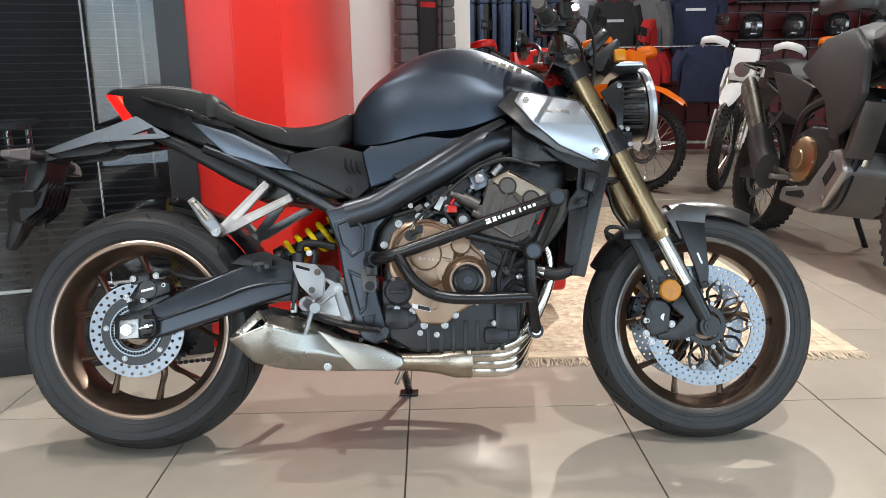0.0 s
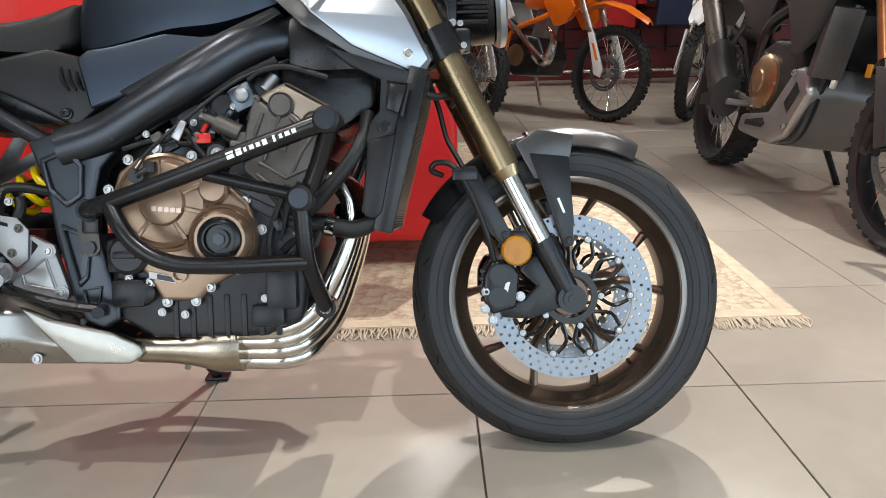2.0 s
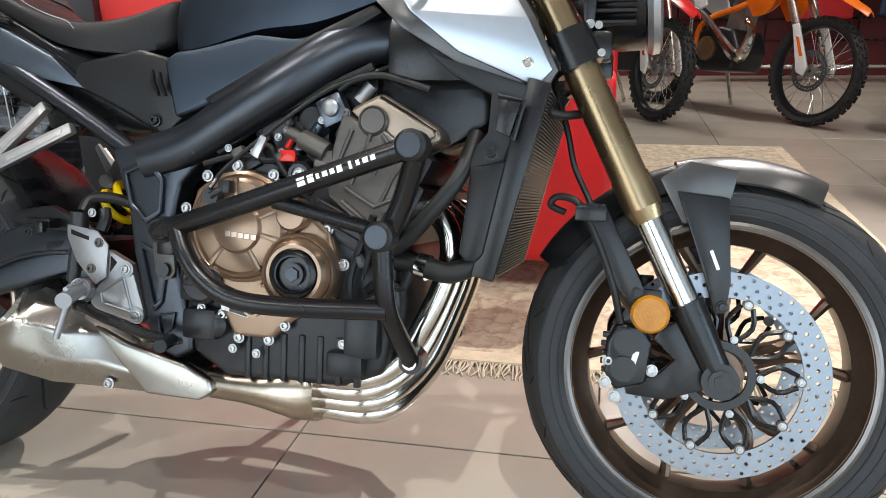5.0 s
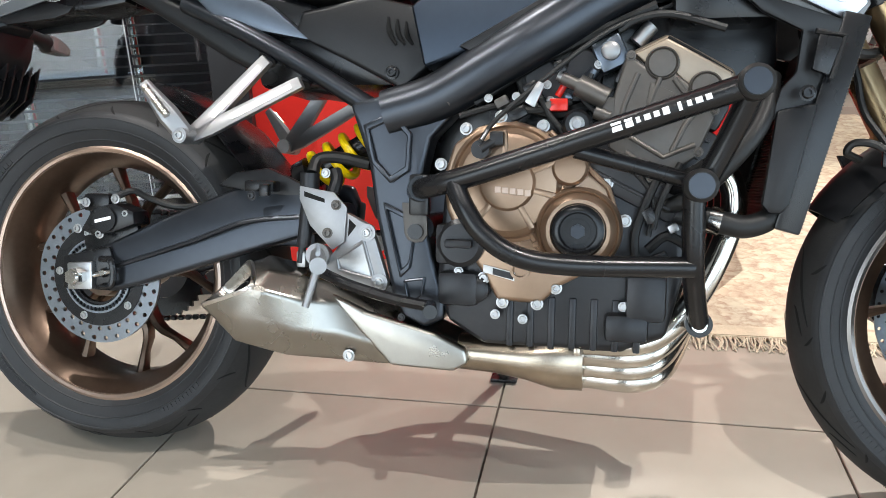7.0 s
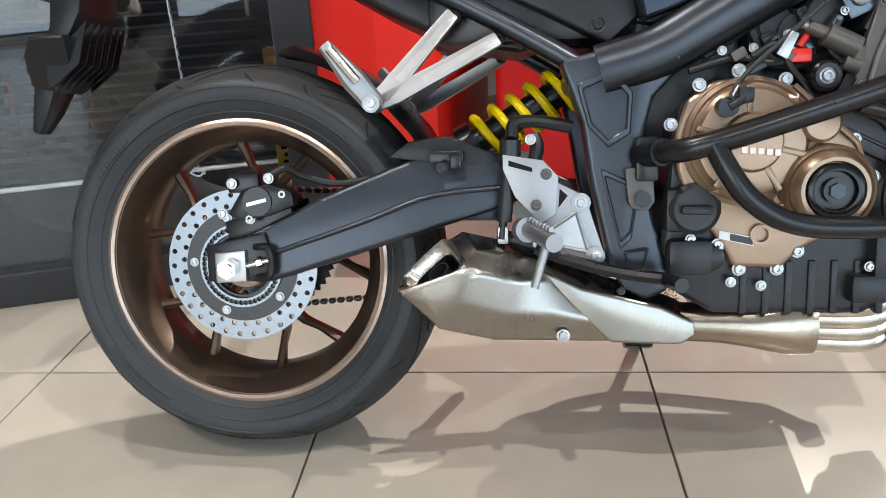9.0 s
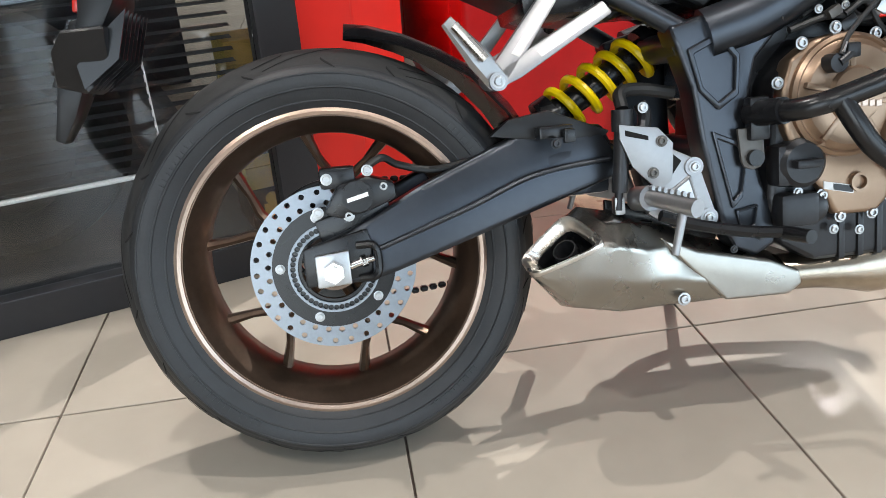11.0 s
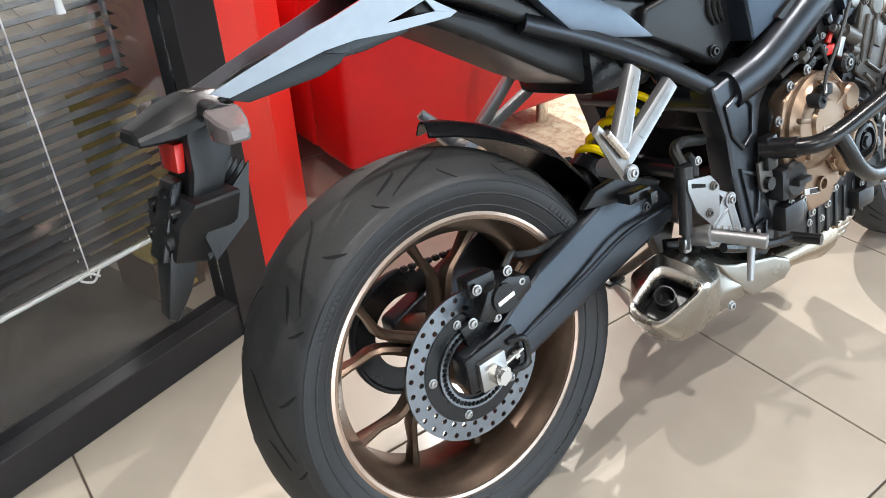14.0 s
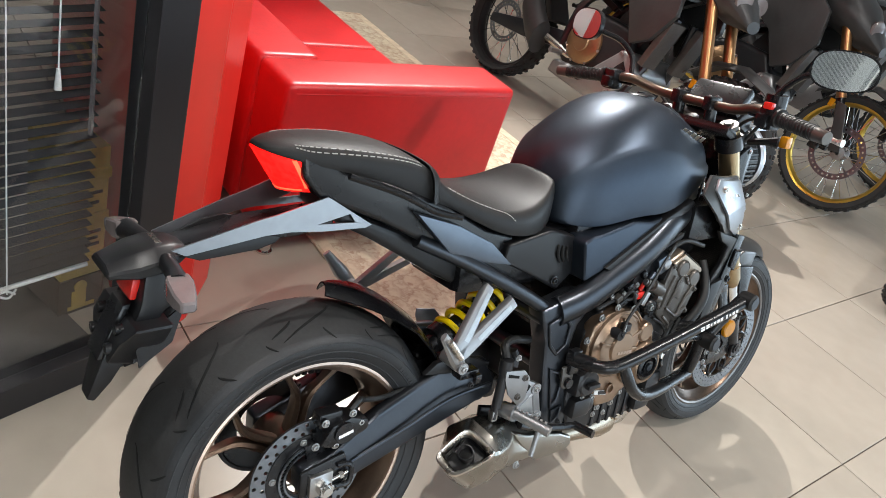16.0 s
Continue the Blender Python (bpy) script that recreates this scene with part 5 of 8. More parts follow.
def lens_grid(ys, zs, back, lift=0.0):
    """A curved lens skin with its rim carried forward."""
    bm = bmesh.new()
    g = [[bm.verts.new((lens_x(y, z) - lift, y * (1.0 - 0.35 * ((0.932 - z) / 0.072) ** 2), z)) for y in ys] for z in zs]
    for a, b in zip(g, g[1:]):
        for k in range(len(ys) - 1):
            bm.faces.new((a[k], a[k + 1], b[k + 1], b[k]))
    edge = g[0] + [r[-1] for r in g[1:]] + g[-1][-2::-1] + [r[0] for r in g[-2:0:-1]]
    rim_ = [bm.verts.new((v.co.x + back, v.co.y * 0.97, v.co.z)) for v in edge]
    for k in range(len(edge)):
        bm.faces.new((edge[k - 1], edge[k], rim_[k], rim_[k - 1]))
    return bm


lampo = part("tail_lamp", lens_grid([-0.056 + 0.007 * k for k in range(17)], [0.860 + 0.009 * k for k in range(9)], 0.020), M["taillamp"], BIKE, "lit red tail lamp", smooth=0.9)
for s in (-1, 1):
    part("lamp_core", lens_grid([s * (0.0515 + 0.0017 * k) for k in range(3)], [0.868 + 0.009 * k for k in range(7)], 0.004, 0.0012), M["taillamp_hot"], lampo)
part("lamp_core", lens_grid([-0.048 + 0.012 * k for k in range(9)], [0.8625, 0.8655], 0.003, 0.0008), M["taillamp_hot"], lampo)

# silver tail tidy bracket, number plate holder, indicators
M["bracket"] = mat("brushed_bracket_steel", (0.28, 0.30, 0.325), 0.36, 0.9, vary=0.12, scale=6, rough_vary=0.3)
BR = [(0.084, 0.810), (0.050, 0.817), (0.038, 0.833), (-0.020, 0.816), (0.050, 0.8165), (0.0841, 0.8098), (0.072, 0.805), (-0.009, 0.803), (-0.065, 0.805), (-0.108, 0.801), (-0.234, 0.774), (-0.255, 0.784), (-0.118, 0.829), (-0.090, 0.836), (-0.004, 0.864)]
for s in (-1, 1):
    br = plate(BR, -0.048, -0.0445)
    for v in br.verts:
        v.co.y -= 0.036 * min(1.0, max(0.0, (v.co.x + 0.26) / 0.30))
    brk = part("tail_bracket", br if s < 0 else mirrored(br), M["bracket"], BIKE, "silver sheet metal tail bracket")
    wing = plate([(-0.172, 0.798), (-0.136, 0.805), (-0.072, 0.790), (-0.082, 0.780), (-0.113, 0.771), (-0.211, 0.763), (-0.235, 0.772)], -0.050, -0.042, 0.002)
    part("bracket_wing", wing if s < 0 else mirrored(wing), M["plastic"], brk, "black plastic wing")
part("bracket_tray", plate([(0.03, 0.815), (-0.10, 0.805), (-0.20, 0.784), (-0.262, 0.774), (-0.262, 0.768), (-0.12, 0.784), (-0.04, 0.786), (0.03, 0.796)], -0.044, 0.044, 0.003), M["black"], BIKE)


def hood(x, w, z0, z1):
    """A six-sided section of the holder's hood."""
    m_ = (z0 + z1) / 2
    return [(x, -w, z0), (x, -w * 1.04, m_), (x, -w * 0.62, z1), (x, w * 0.62, z1), (x, w * 1.04, m_), (x, w, z0)]


hb = loft([hood(-0.222, 0.030, 0.764, 0.780), hood(-0.245, 0.046, 0.755, 0.789), hood(-0.275, 0.054, 0.748, 0.789), hood(-0.305, 0.054, 0.744, 0.781), hood(-0.332, 0.046, 0.744, 0.770), hood(-0.348, 0.043, 0.745, 0.763)])
bmesh.ops.bevel(hb, geom=hb.edges[:], offset=0.003, segments=1, affect="EDGES")
ph = part("plate_holder", hb, M["plastic"], BIKE, "black plastic number plate holder", smooth=0.4)
sb2 = plate([(-0.242, 0.756), (-0.296, 0.750), (-0.302, 0.700), (-0.314, 0.668), (-0.276, 0.670), (-0.250, 0.715)], -0.056, 0.056, 0.006)
part("holder_stem", sb2, M["plastic"], ph)
lb = plate([(-0.262, 0.678), (-0.318, 0.676), (-0.340, 0.650), (-0.350, 0.605), (-0.311, 0.592), (-0.268, 0.640)], -0.086, 0.086, 0.005)
for v in lb.verts:
    v.co.y *= 0.42 + 0.58 * min(1.0, max(0.0, (v.co.z - 0.595) / 0.075))
part("plate_bracket", lb, M["plastic"], ph, "bare black plate bracket")
fb = plate([(-0.312, 0.612), (-0.350, 0.618), (-0.374, 0.532), (-0.362, 0.526), (-0.338, 0.560)], -0.034, 0.034, 0.004)
for v in fb.verts:
    v.co.y *= 0.5 + 0.5 * min(1.0, max(0.0, (v.co.z - 0.53) / 0.07))
part("bracket_foot", fb, M["plastic"], ph)
part("bracket_pad", plate([(-0.308, 0.696), (-0.322, 0.694), (-0.362, 0.606), (-0.350, 0.604)], -0.030, 0.030, 0.004), M["black"], ph)
for y, z in ((-0.044, 0.662), (0.044, 0.662), (-0.040, 0.630), (0.040, 0.630)):
    part("bracket_boss", rod((-0.334 + (z - 0.645) * 0.4, y, z), (-0.346 + (z - 0.645) * 0.4, y, z), 0.0095), M["black"], ph)
    part("bracket_hole", rod((-0.3455 + (z - 0.645) * 0.4, y, z), (-0.3468 + (z - 0.645) * 0.4, y, z), 0.0055), M["recess_shade"], ph)
for k in range(7):
    y = -0.060 + 0.020 * k
    q = 1.0 - abs(y) * 2.5
    part("holder_fin", plate([(-0.236, 0.700), (-0.256, 0.634), (-0.256 - 0.060 * q, 0.640 - 0.050 * q), (-0.312, 0.630), (-0.270, 0.672)], y - 0.002, y + 0.002), M["black"], ph)
part("reflector", plate([(-0.296, 0.738), (-0.309, 0.738), (-0.314, 0.704), (-0.304, 0.704)], -0.036, 0.036, 0.003), M["red_refl"], ph, "red rear reflector")
part("holder_mark", join(*[box((0.009, 0.0070, 0.001), (-0.266, -0.018 + 0.0095 * i, 0.7895), 0.0003, segs=1) for i in range(5)]), M["steel"], ph, "small grey badge bars")
for s in (-1, 1):
    stem = part("indicator", tube([(-0.262, s * 0.045, 0.768), (-0.266, s * 0.095, 0.765), (-0.272, s * 0.125, 0.761)], 0.014, 12, radii=[0.013, 0.014, 0.019]), M["plastic"], ph, "black indicator with clear lens")
    lens = loft([[(cx + a, s * cy_, cz_ + b) for a, b in ((-h, -k), (h, -k), (h, k), (-h, k))] for cx, cy_, cz_, h, k in ((-0.271, 0.118, 0.762, 0.018, 0.015), (-0.273, 0.136, 0.760, 0.020, 0.016), (-0.277, 0.168, 0.756, 0.017, 0.012), (-0.279, 0.190, 0.754, 0.011, 0.008))])
    bmesh.ops.bevel(lens, geom=lens.edges[:], offset=0.003, segments=1, affect="EDGES")
    part("indicator_lens", lens, M["lens"], stem)


# front end: fork legs, yokes, mudguard, calipers
FA, FB = Vector((1.114, 0, 0.976)), Vector((1.447, 0, 0.300))
fd = (FB - FA).normalized()
for s in (-1, 1):
    y = s * 0.098

    def at_fork(k):
        p = FA + fd * k
        return (p.x, y, p.z)
    leg = part("fork_leg", join(rod(at_fork(0.0), at_fork(0.485), 0.0265, segs=24), rod(at_fork(0.435), at_fork(0.485), 0.0285, 0.0285, segs=24), rod(at_fork(0.485), at_fork(0.505), 0.0285, 0.0235, segs=24)), M["gold"], BIKE, "gold anodised upside-down fork leg")
    part("stanchion", rod(at_fork(0.49), at_fork(0.66), 0.0205, segs=24), M["chrome"], leg, "chrome fork tube")
    part("fork_bottom", join(rod(at_fork(0.635), at_fork(0.745), 0.0265, 0.0215, segs=24), rod((1.447, y - 0.020, 0.298), (1.447, y + 0.020, 0.298), 0.0265, segs=24),
                             plate([(1.392, 0.385), (1.418, 0.352), (1.428, 0.282), (1.372, 0.262), (1.318, 0.266), (1.312, 0.284), (1.362, 0.300), (1.384, 0.322), (1.352, 0.352), (1.362, 0.366)], y - 0.010, y + 0.010, 0.004)), M["black"], leg)
    part("fork_cap", join(rod(at_fork(-0.014), at_fork(0.002), 0.024, segs=24), rod(at_fork(-0.020), at_fork(-0.012), 0.012, segs=6)), M["dark_case"], leg)
    ring = part("lower_clamp", join(rod(at_fork(0.205), at_fork(0.262), 0.0365, segs=28), box((0.05, 0.03, 0.045), (at_fork(0.235)[0] + 0.03, y * 0.8, at_fork(0.235)[2] + 0.012), 0.008)), M["black"], BIKE)
    if s < 0:
        for dz in (-0.014, 0.014):
            add_bolt(ring, at_fork(0.235)[0] + 0.038 - dz * 0.2, y - 0.020, at_fork(0.235)[2] + 0.016 + dz * 1.4, 0.006)
    part("upper_clamp", rod(at_fork(0.012), at_fork(0.052), 0.036, segs=28), M["black"], BIKE)
    part("axle_cap", join(rod((1.447, y + s * 0.018, 0.298), (1.447, y + s * 0.024, 0.298), 0.017, segs=24), rod((1.447, y + s * 0.0235, 0.298), (1.447, y + s * 0.026, 0.298), 0.010, segs=6)), M["black"], leg)
    cp = part("front_caliper", join(plate([(1.285, 0.345), (1.300, 0.372), (1.335, 0.372), (1.352, 0.345), (1.345, 0.285), (1.300, 0.272), (1.283, 0.300)], s * 0.092 - 0.022, s * 0.092 + 0.022, 0.008, segs=3), rod((1.315, s * 0.118, 0.345), (1.315, s * 0.08, 0.345), 0.019), rod((1.312, s * 0.118, 0.305), (1.312, s * 0.08, 0.305), 0.019)), M["black"], BIKE, "black radial front caliper")
    if s < 0:
        part("caliper_mark", moved(plate([(-0.004, -0.015), (0.004, -0.015), (0.004, 0.015), (-0.004, 0.015)], 0, 0.0012), Matrix.Translation((1.326, -0.1165, 0.318)) @ Matrix.Rotation(math.radians(14), 4, "Y")), M["white_print"], cp)
        for x, z in ((1.352, 0.305), (1.290, 0.315), (1.287, 0.283), (1.300, 0.262)):
            add_bolt(cp, x, -0.110, z, 0.0095)
        for k in range(5):
            part("pad_pin", box((0.012, 0.012, 0.008), (1.286 - 0.002 * (k % 2), -0.10, 0.30 + 0.013 * k), 0.002), M["black"], cp)
    rf = part("fork_reflector", join(moved(lathe([(0.0, -0.008), (0.024, -0.0075), (0.0275, -0.004), (0.0275, 0.004)], 32), Matrix.Translation((1.345, s * 0.128, 0.390)) @ (Matrix.Rotation(math.pi, 4, "Z") if s > 0 else Matrix()))), M["amber"], BIKE, "round amber fork reflector")
    part("reflector_stay", box((0.03, 0.008, 0.05), (1.345, s * 0.119, 0.40), 0.003), M["black"], rf)
    # mudguard stays
    part("guard_stay", plate([(1.238, 0.545), (1.275, 0.545), (1.340, 0.415), (1.322, 0.400), (1.300, 0.420)], s * 0.118 - 0.005, s * 0.118 + 0.005, 0.003), M["black"], BIKE)
    part("guard_stay", plate([(1.375, 0.568), (1.448, 0.560), (1.456, 0.44), (1.452, 0.395), (1.436, 0.39), (1.418, 0.45)], s * 0.093 - 0.005, s * 0.093 + 0.005, 0.004), M["black"], BIKE)
    if s < 0:
        add_bolt(BIKE, 1.446, -0.099, 0.403, 0.009, "black")
        add_bolt(BIKE, 1.326, -0.124, 0.418, 0.009, "engine")
        part("printed_bar", moved(box((0.030, 0.001, 0.005), (0, 0, 0), 0.0003, segs=1), Matrix.Translation((1.432, -0.0985, 0.47)) @ Matrix.Rotation(math.radians(68), 4, "Y")), M["steel"], BIKE)
# front mudguard: rear half black, front half grey metallic
for a0, a1, mt, lab, w0 in ((math.radians(150), math.radians(98), "plastic", "black rear half of the front mudguard", 0.062), (math.radians(103), math.radians(63), "gunmetal", "grey metallic front mudguard", 0.070)):
    secs = []
    for i in range(11):
        u = i / 10
        a = a0 + (a1 - a0) * u
        lift = 0.0
        r = 0.316 + (0.006 if mt == "gunmetal" else 0.0)
        w = w0 * (1 - 0.25 * (u ** 4 if mt == "gunmetal" else (1 - u) ** 4))
        ring = []
        for q in list(np.linspace(-1, 1, 11)):
            k = r + 0.004 - 0.040 * abs(q) ** 2.6
            ring.append((1.449 + k * math.cos(a), w * float(q), 0.298 + k * math.sin(a)))
        for q in list(np.linspace(1, -1, 11)):
            k = r + 0.001 - 0.040 * abs(q) ** 2.6
            ring.append((1.449 + k * math.cos(a), (w - 0.003) * float(q), 0.298 + k * math.sin(a)))
        secs.append(ring)
    part("front_mudguard", loft(secs), M[mt], BIKE, lab, smooth=1.0)
part("guard_cheek", plate([(1.350, 0.585), (1.392, 0.612), (1.46, 0.600), (1.452, 0.560), (1.41, 0.520), (1.385, 0.52)], -0.088, -0.078, 0.004), M["gunmetal"], BIKE)
part("guard_cheek", plate([(1.350, 0.585), (1.392, 0.612), (1.46, 0.600), (1.452, 0.560), (1.41, 0.520), (1.385, 0.52)], 0.078, 0.088, 0.004), M["gunmetal"], BIKE)
part("brake_hose", tube([(1.305, -0.112, 0.372), (1.290, -0.122, 0.43), (1.262, -0.122, 0.50), (1.235, -0.115, 0.545), (1.205, -0.105, 0.553), (1.195, -0.10, 0.540), (1.215, -0.09, 0.53)], 0.0055, 8), M["rubber"], BIKE, "black front brake hose")
part("hose_guide", box((0.045, 0.008, 0.022), (1.255, -0.124, 0.53), 0.003), M["black"], BIKE)
part("brake_hose", tube([(1.18, -0.05, 0.75), (1.21, -0.06, 0.66), (1.225, -0.06, 0.60), (1.25, -0.085, 0.55), (1.27, -0.10, 0.50)], 0.005, 8), M["rubber"], BIKE)
part("brake_hose", tube([(1.16, -0.10, 0.69), (1.20, -0.115, 0.672), (1.24, -0.06, 0.68), (1.24, 0.06, 0.68)], 0.007, 8), M["rubber"], BIKE)
# yokes
part("lower_yoke", box((0.075, 0.25, 0.040), (1.205, 0, 0.752), 0.012), M["black"], BIKE)
part("upper_yoke", moved(box((0.085, 0.25, 0.026), (0, 0, 0), 0.010), pose(1.108, 0, 0.962, 0, 24, 0)), M["black"], BIKE)
part("stem_nut", rod((1.095, 0, 0.965), (1.086, 0, 0.988), 0.020, segs=6), M["dark_case"], BIKE)

# round headlamp
hl = moved(lathe([(0.0, 0.0), (0.052, 0.002), (0.080, 0.018), (0.090, 0.045), (0.092, 0.085)], 40), Matrix.Translation((1.228, 0, 0.872)) @ Matrix.Rotation(math.radians(-90), 4, "Z") @ Matrix.Rotation(math.radians(6), 4, "X"))
head = part("headlamp", hl, M["black"], BIKE, "round black headlamp with silver surround")
for k in range(9):
    z = 0.815 + 0.0145 * k
    part("cooling_fin", box((0.060, 0.190 * math.sqrt(max(0.2, 1 - ((z - 0.873) / 0.098) ** 2)), 0.006), (1.276, 0, z), 0.001, segs=1), M["plastic"], head)
rg = lathe([(0.088, 0.090), (0.096, 0.088), (0.101, 0.096), (0.100, 0.106), (0.092, 0.110), (0.088, 0.104)], 48, closed=True)
part("headlamp_ring", moved(rg, Matrix.Translation((1.228, 0, 0.872)) @ Matrix.Rotation(math.radians(-90), 4, "Z") @ Matrix.Rotation(math.radians(6), 4, "X")), M["silver"], head, "satin silver headlamp ring")
part("headlamp_lens", moved(lathe([(0.090, 0.104), (0.06, 0.112), (0.0, 0.116)], 40), Matrix.Translation((1.228, 0, 0.872)) @ Matrix.Rotation(math.radians(-90), 4, "Z") @ Matrix.Rotation(math.radians(6), 4, "X")), M["lens"], head)
part("headlamp_shell", moved(box((0.075, 0.19, 0.012), (1.268, 0, 0.974), 0.005), Matrix()), M["silver"], head)
for s in (-1, 1):
    part("headlamp_bracket", plate([(1.19, 0.90), (1.236, 0.930), (1.252, 0.918), (1.246, 0.80), (1.232, 0.795), (1.228, 0.84)], s * 0.098 - 0.004, s * 0.098 + 0.004, 0.003), M["black"], head)
    if s < 0:
        add_bolt(head, 1.240, -0.103, 0.806, 0.007)
        add_bolt(head, 1.238, -0.103, 0.915, 0.007)
    stem = part("front_indicator", tube([(1.20, s * 0.11, 0.945), (1.205, s * 0.16, 0.958), (1.21, s * 0.185, 0.962)], 0.010, 10, radii=[0.008, 0.010, 0.016]), M["plastic"], BIKE)
    part("indicator_lens", moved(box((0.028, 0.022, 0.030), (1.218, s * 0.198, 0.965), 0.006), Matrix()), M["amber"], stem)
part("instrument", moved(box((0.030, 0.165, 0.085), (0, 0, 0), 0.010), pose(1.190, 0, 1.035, 0, 42, 0)), M["black"], BIKE, "black digital instrument panel")
part("flyscreen", plate([(1.16, 0.985), (1.24, 1.045), (1.25, 1.035), (1.23, 0.965), (1.19, 0.955)], -0.085, 0.085, 0.006), M["plastic"], BIKE)

# handlebar with grips, levers, switches, mirrors
M["barbrown"] = mat("bronze_handlebar", (0.12, 0.085, 0.065), 0.35, 0.8, vary=0.15)
hb = part("handlebar", tube([(1.000, -0.375, 1.030), (1.035, -0.26, 1.040), (1.060, -0.19, 1.046), (1.085, -0.12, 1.030), (1.095, -0.05, 1.026), (1.095, 0.05, 1.026), (1.085, 0.12, 1.030), (1.060, 0.19, 1.046), (1.035, 0.26, 1.040), (1.000, 0.375, 1.030)], 0.0125, 14, 5), M["barbrown"], BIKE, "bronze-brown tapered handlebar")
for y in (-0.048, 0.048):
    part("bar_clamp", join(box((0.05, 0.026, 0.035), (1.092, y, 1.030), 0.006), rod((1.098, y, 0.965), (1.093, y, 1.02), 0.016)), M["black"], hb)
for y in (-0.048, 0.048):
    for dx in (-0.016, 0.016):
        add_bolt(hb, 1.092 + dx, y, 1.047, 0.005, "zinc", (0, 0, 1))
for s in (-1, 1):
    a, b = Vector((1.033, s * 0.262, 1.040)), Vector((1.002, s * 0.368, 1.031))
    dv = (b - a).normalized()
    ln = (b - a).length
    prof = [(0.0, -0.004), (0.022, -0.004), (0.022, 0.004), (0.0165, 0.005)] + [q for k in range(11) for q in ((0.0163, 0.010 + 0.009 * k), (0.0178, 0.011 + 0.009 * k), (0.0178, 0.015 + 0.009 * k), (0.0163, 0.016 + 0.009 * k))] + [(0.0165, ln), (0.0, ln)]
    g = part("grip", moved(lathe(prof, 20), Matrix.Translation(a) @ frame_to(dv) @ Matrix.Rotation(math.pi / 2, 4, "X")), M["rubber"], hb, "ribbed black rubber grip")
    part("bar_end", rod(b, b + dv * 0.030, 0.0165, 0.0145, segs=20), M["dark_case"], hb)
    part("switch_box", join(box((0.045, 0.040, 0.055), (1.040, s * 0.235, 1.036), 0.010), box((0.02, 0.03, 0.03), (1.015, s * 0.232, 1.03), 0.005)), M["black"], hb)
    if s < 0:
        part("stop_switch", box((0.018, 0.022, 0.016), (1.018, -0.238, 1.064), 0.004), M["red_refl"], hb, "red engine stop switch")
        part("fluid_reservoir", join(rod((1.085, -0.215, 1.045), (1.085, -0.215, 1.085), 0.026, segs=20), box((0.055, 0.07, 0.03), (1.085, -0.20, 1.042), 0.008)), M["black"], hb)
    else:
        part("clutch_perch", box((0.045, 0.06, 0.03), (1.078, 0.21, 1.040), 0.008), M["black"], hb)
    part("lever", tube([(1.085, s * 0.215, 1.035), (1.100, s * 0.26, 1.030), (1.098, s * 0.31, 1.024), (1.080, s * 0.375, 1.016), (1.076, s * 0.395, 1.016)], 0.0065, 8, radii=[0.011, 0.008, 0.007, 0.006, 0.009]), M["steel"] if s < 0 else M["black"], hb, "hand lever")
    mr_stem = tube([(1.075, s * 0.205, 1.055), (1.085, s * 0.225, 1.100), (1.075, s * 0.265, 1.135), (1.050, s * 0.31, 1.150)], 0.0075, 10)
    mir = part("mirror", mr_stem, M["black"], BIKE, "black rear-view mirror")
    mm = Matrix.Translation((1.040, s * 0.365, 1.165)) @ Matrix.Rotation(math.radians(s * -14), 4, "Z") @ Matrix.Rotation(math.radians(6), 4, "Y")
    shell = [(0.072 * math.copysign(abs(math.cos(q)) ** 0.75, math.cos(q)) * (1.0 if math.cos(q) * s > 0 else 0.92), 0.043 * math.copysign(abs(math.sin(q)) ** 0.8, math.sin(q))) for q in np.linspace(0, 2 * math.pi, 33)[:-1]]
    part("mirror_shell", moved(loft([[(0.0, y, z) for y, z in shell], [(0.012, y * 0.98, z * 0.98) for y, z in shell], [(0.026, y * 0.62, z * 0.6) for y, z in shell]]), mm), M["black"], mir)
    part("mirror_glass", moved(loft([[(-0.0015, y * 0.94, z * 0.92) for y, z in shell], [(0.001, y * 0.94, z * 0.92) for y, z in shell]]), mm), M["mirror_glass"] if "mirror_glass" in M else M.setdefault("mirror_glass", mat("mirror_glass", (0.9, 0.9, 0.9), 0.02, 1.0, vary=0.0, rough_vary=0.0)), mir, "silvered mirror glass")
for pts in ([(1.07, -0.20, 1.03), (1.12, -0.16, 1.02), (1.15, -0.10, 0.98), (1.16, -0.08, 0.88), (1.17, -0.06, 0.76)], [(1.06, 0.20, 1.03), (1.13, 0.17, 1.03), (1.14, 0.10, 0.97), (1.10, 0.09, 0.88)], [(1.085, -0.215, 1.06), (1.14, -0.20, 1.05), (1.17, -0.14, 0.99), (1.17, -0.09, 0.90)]):
    part("control_cable", tube(pts, 0.0045, 8), M["rubber"], BIKE)

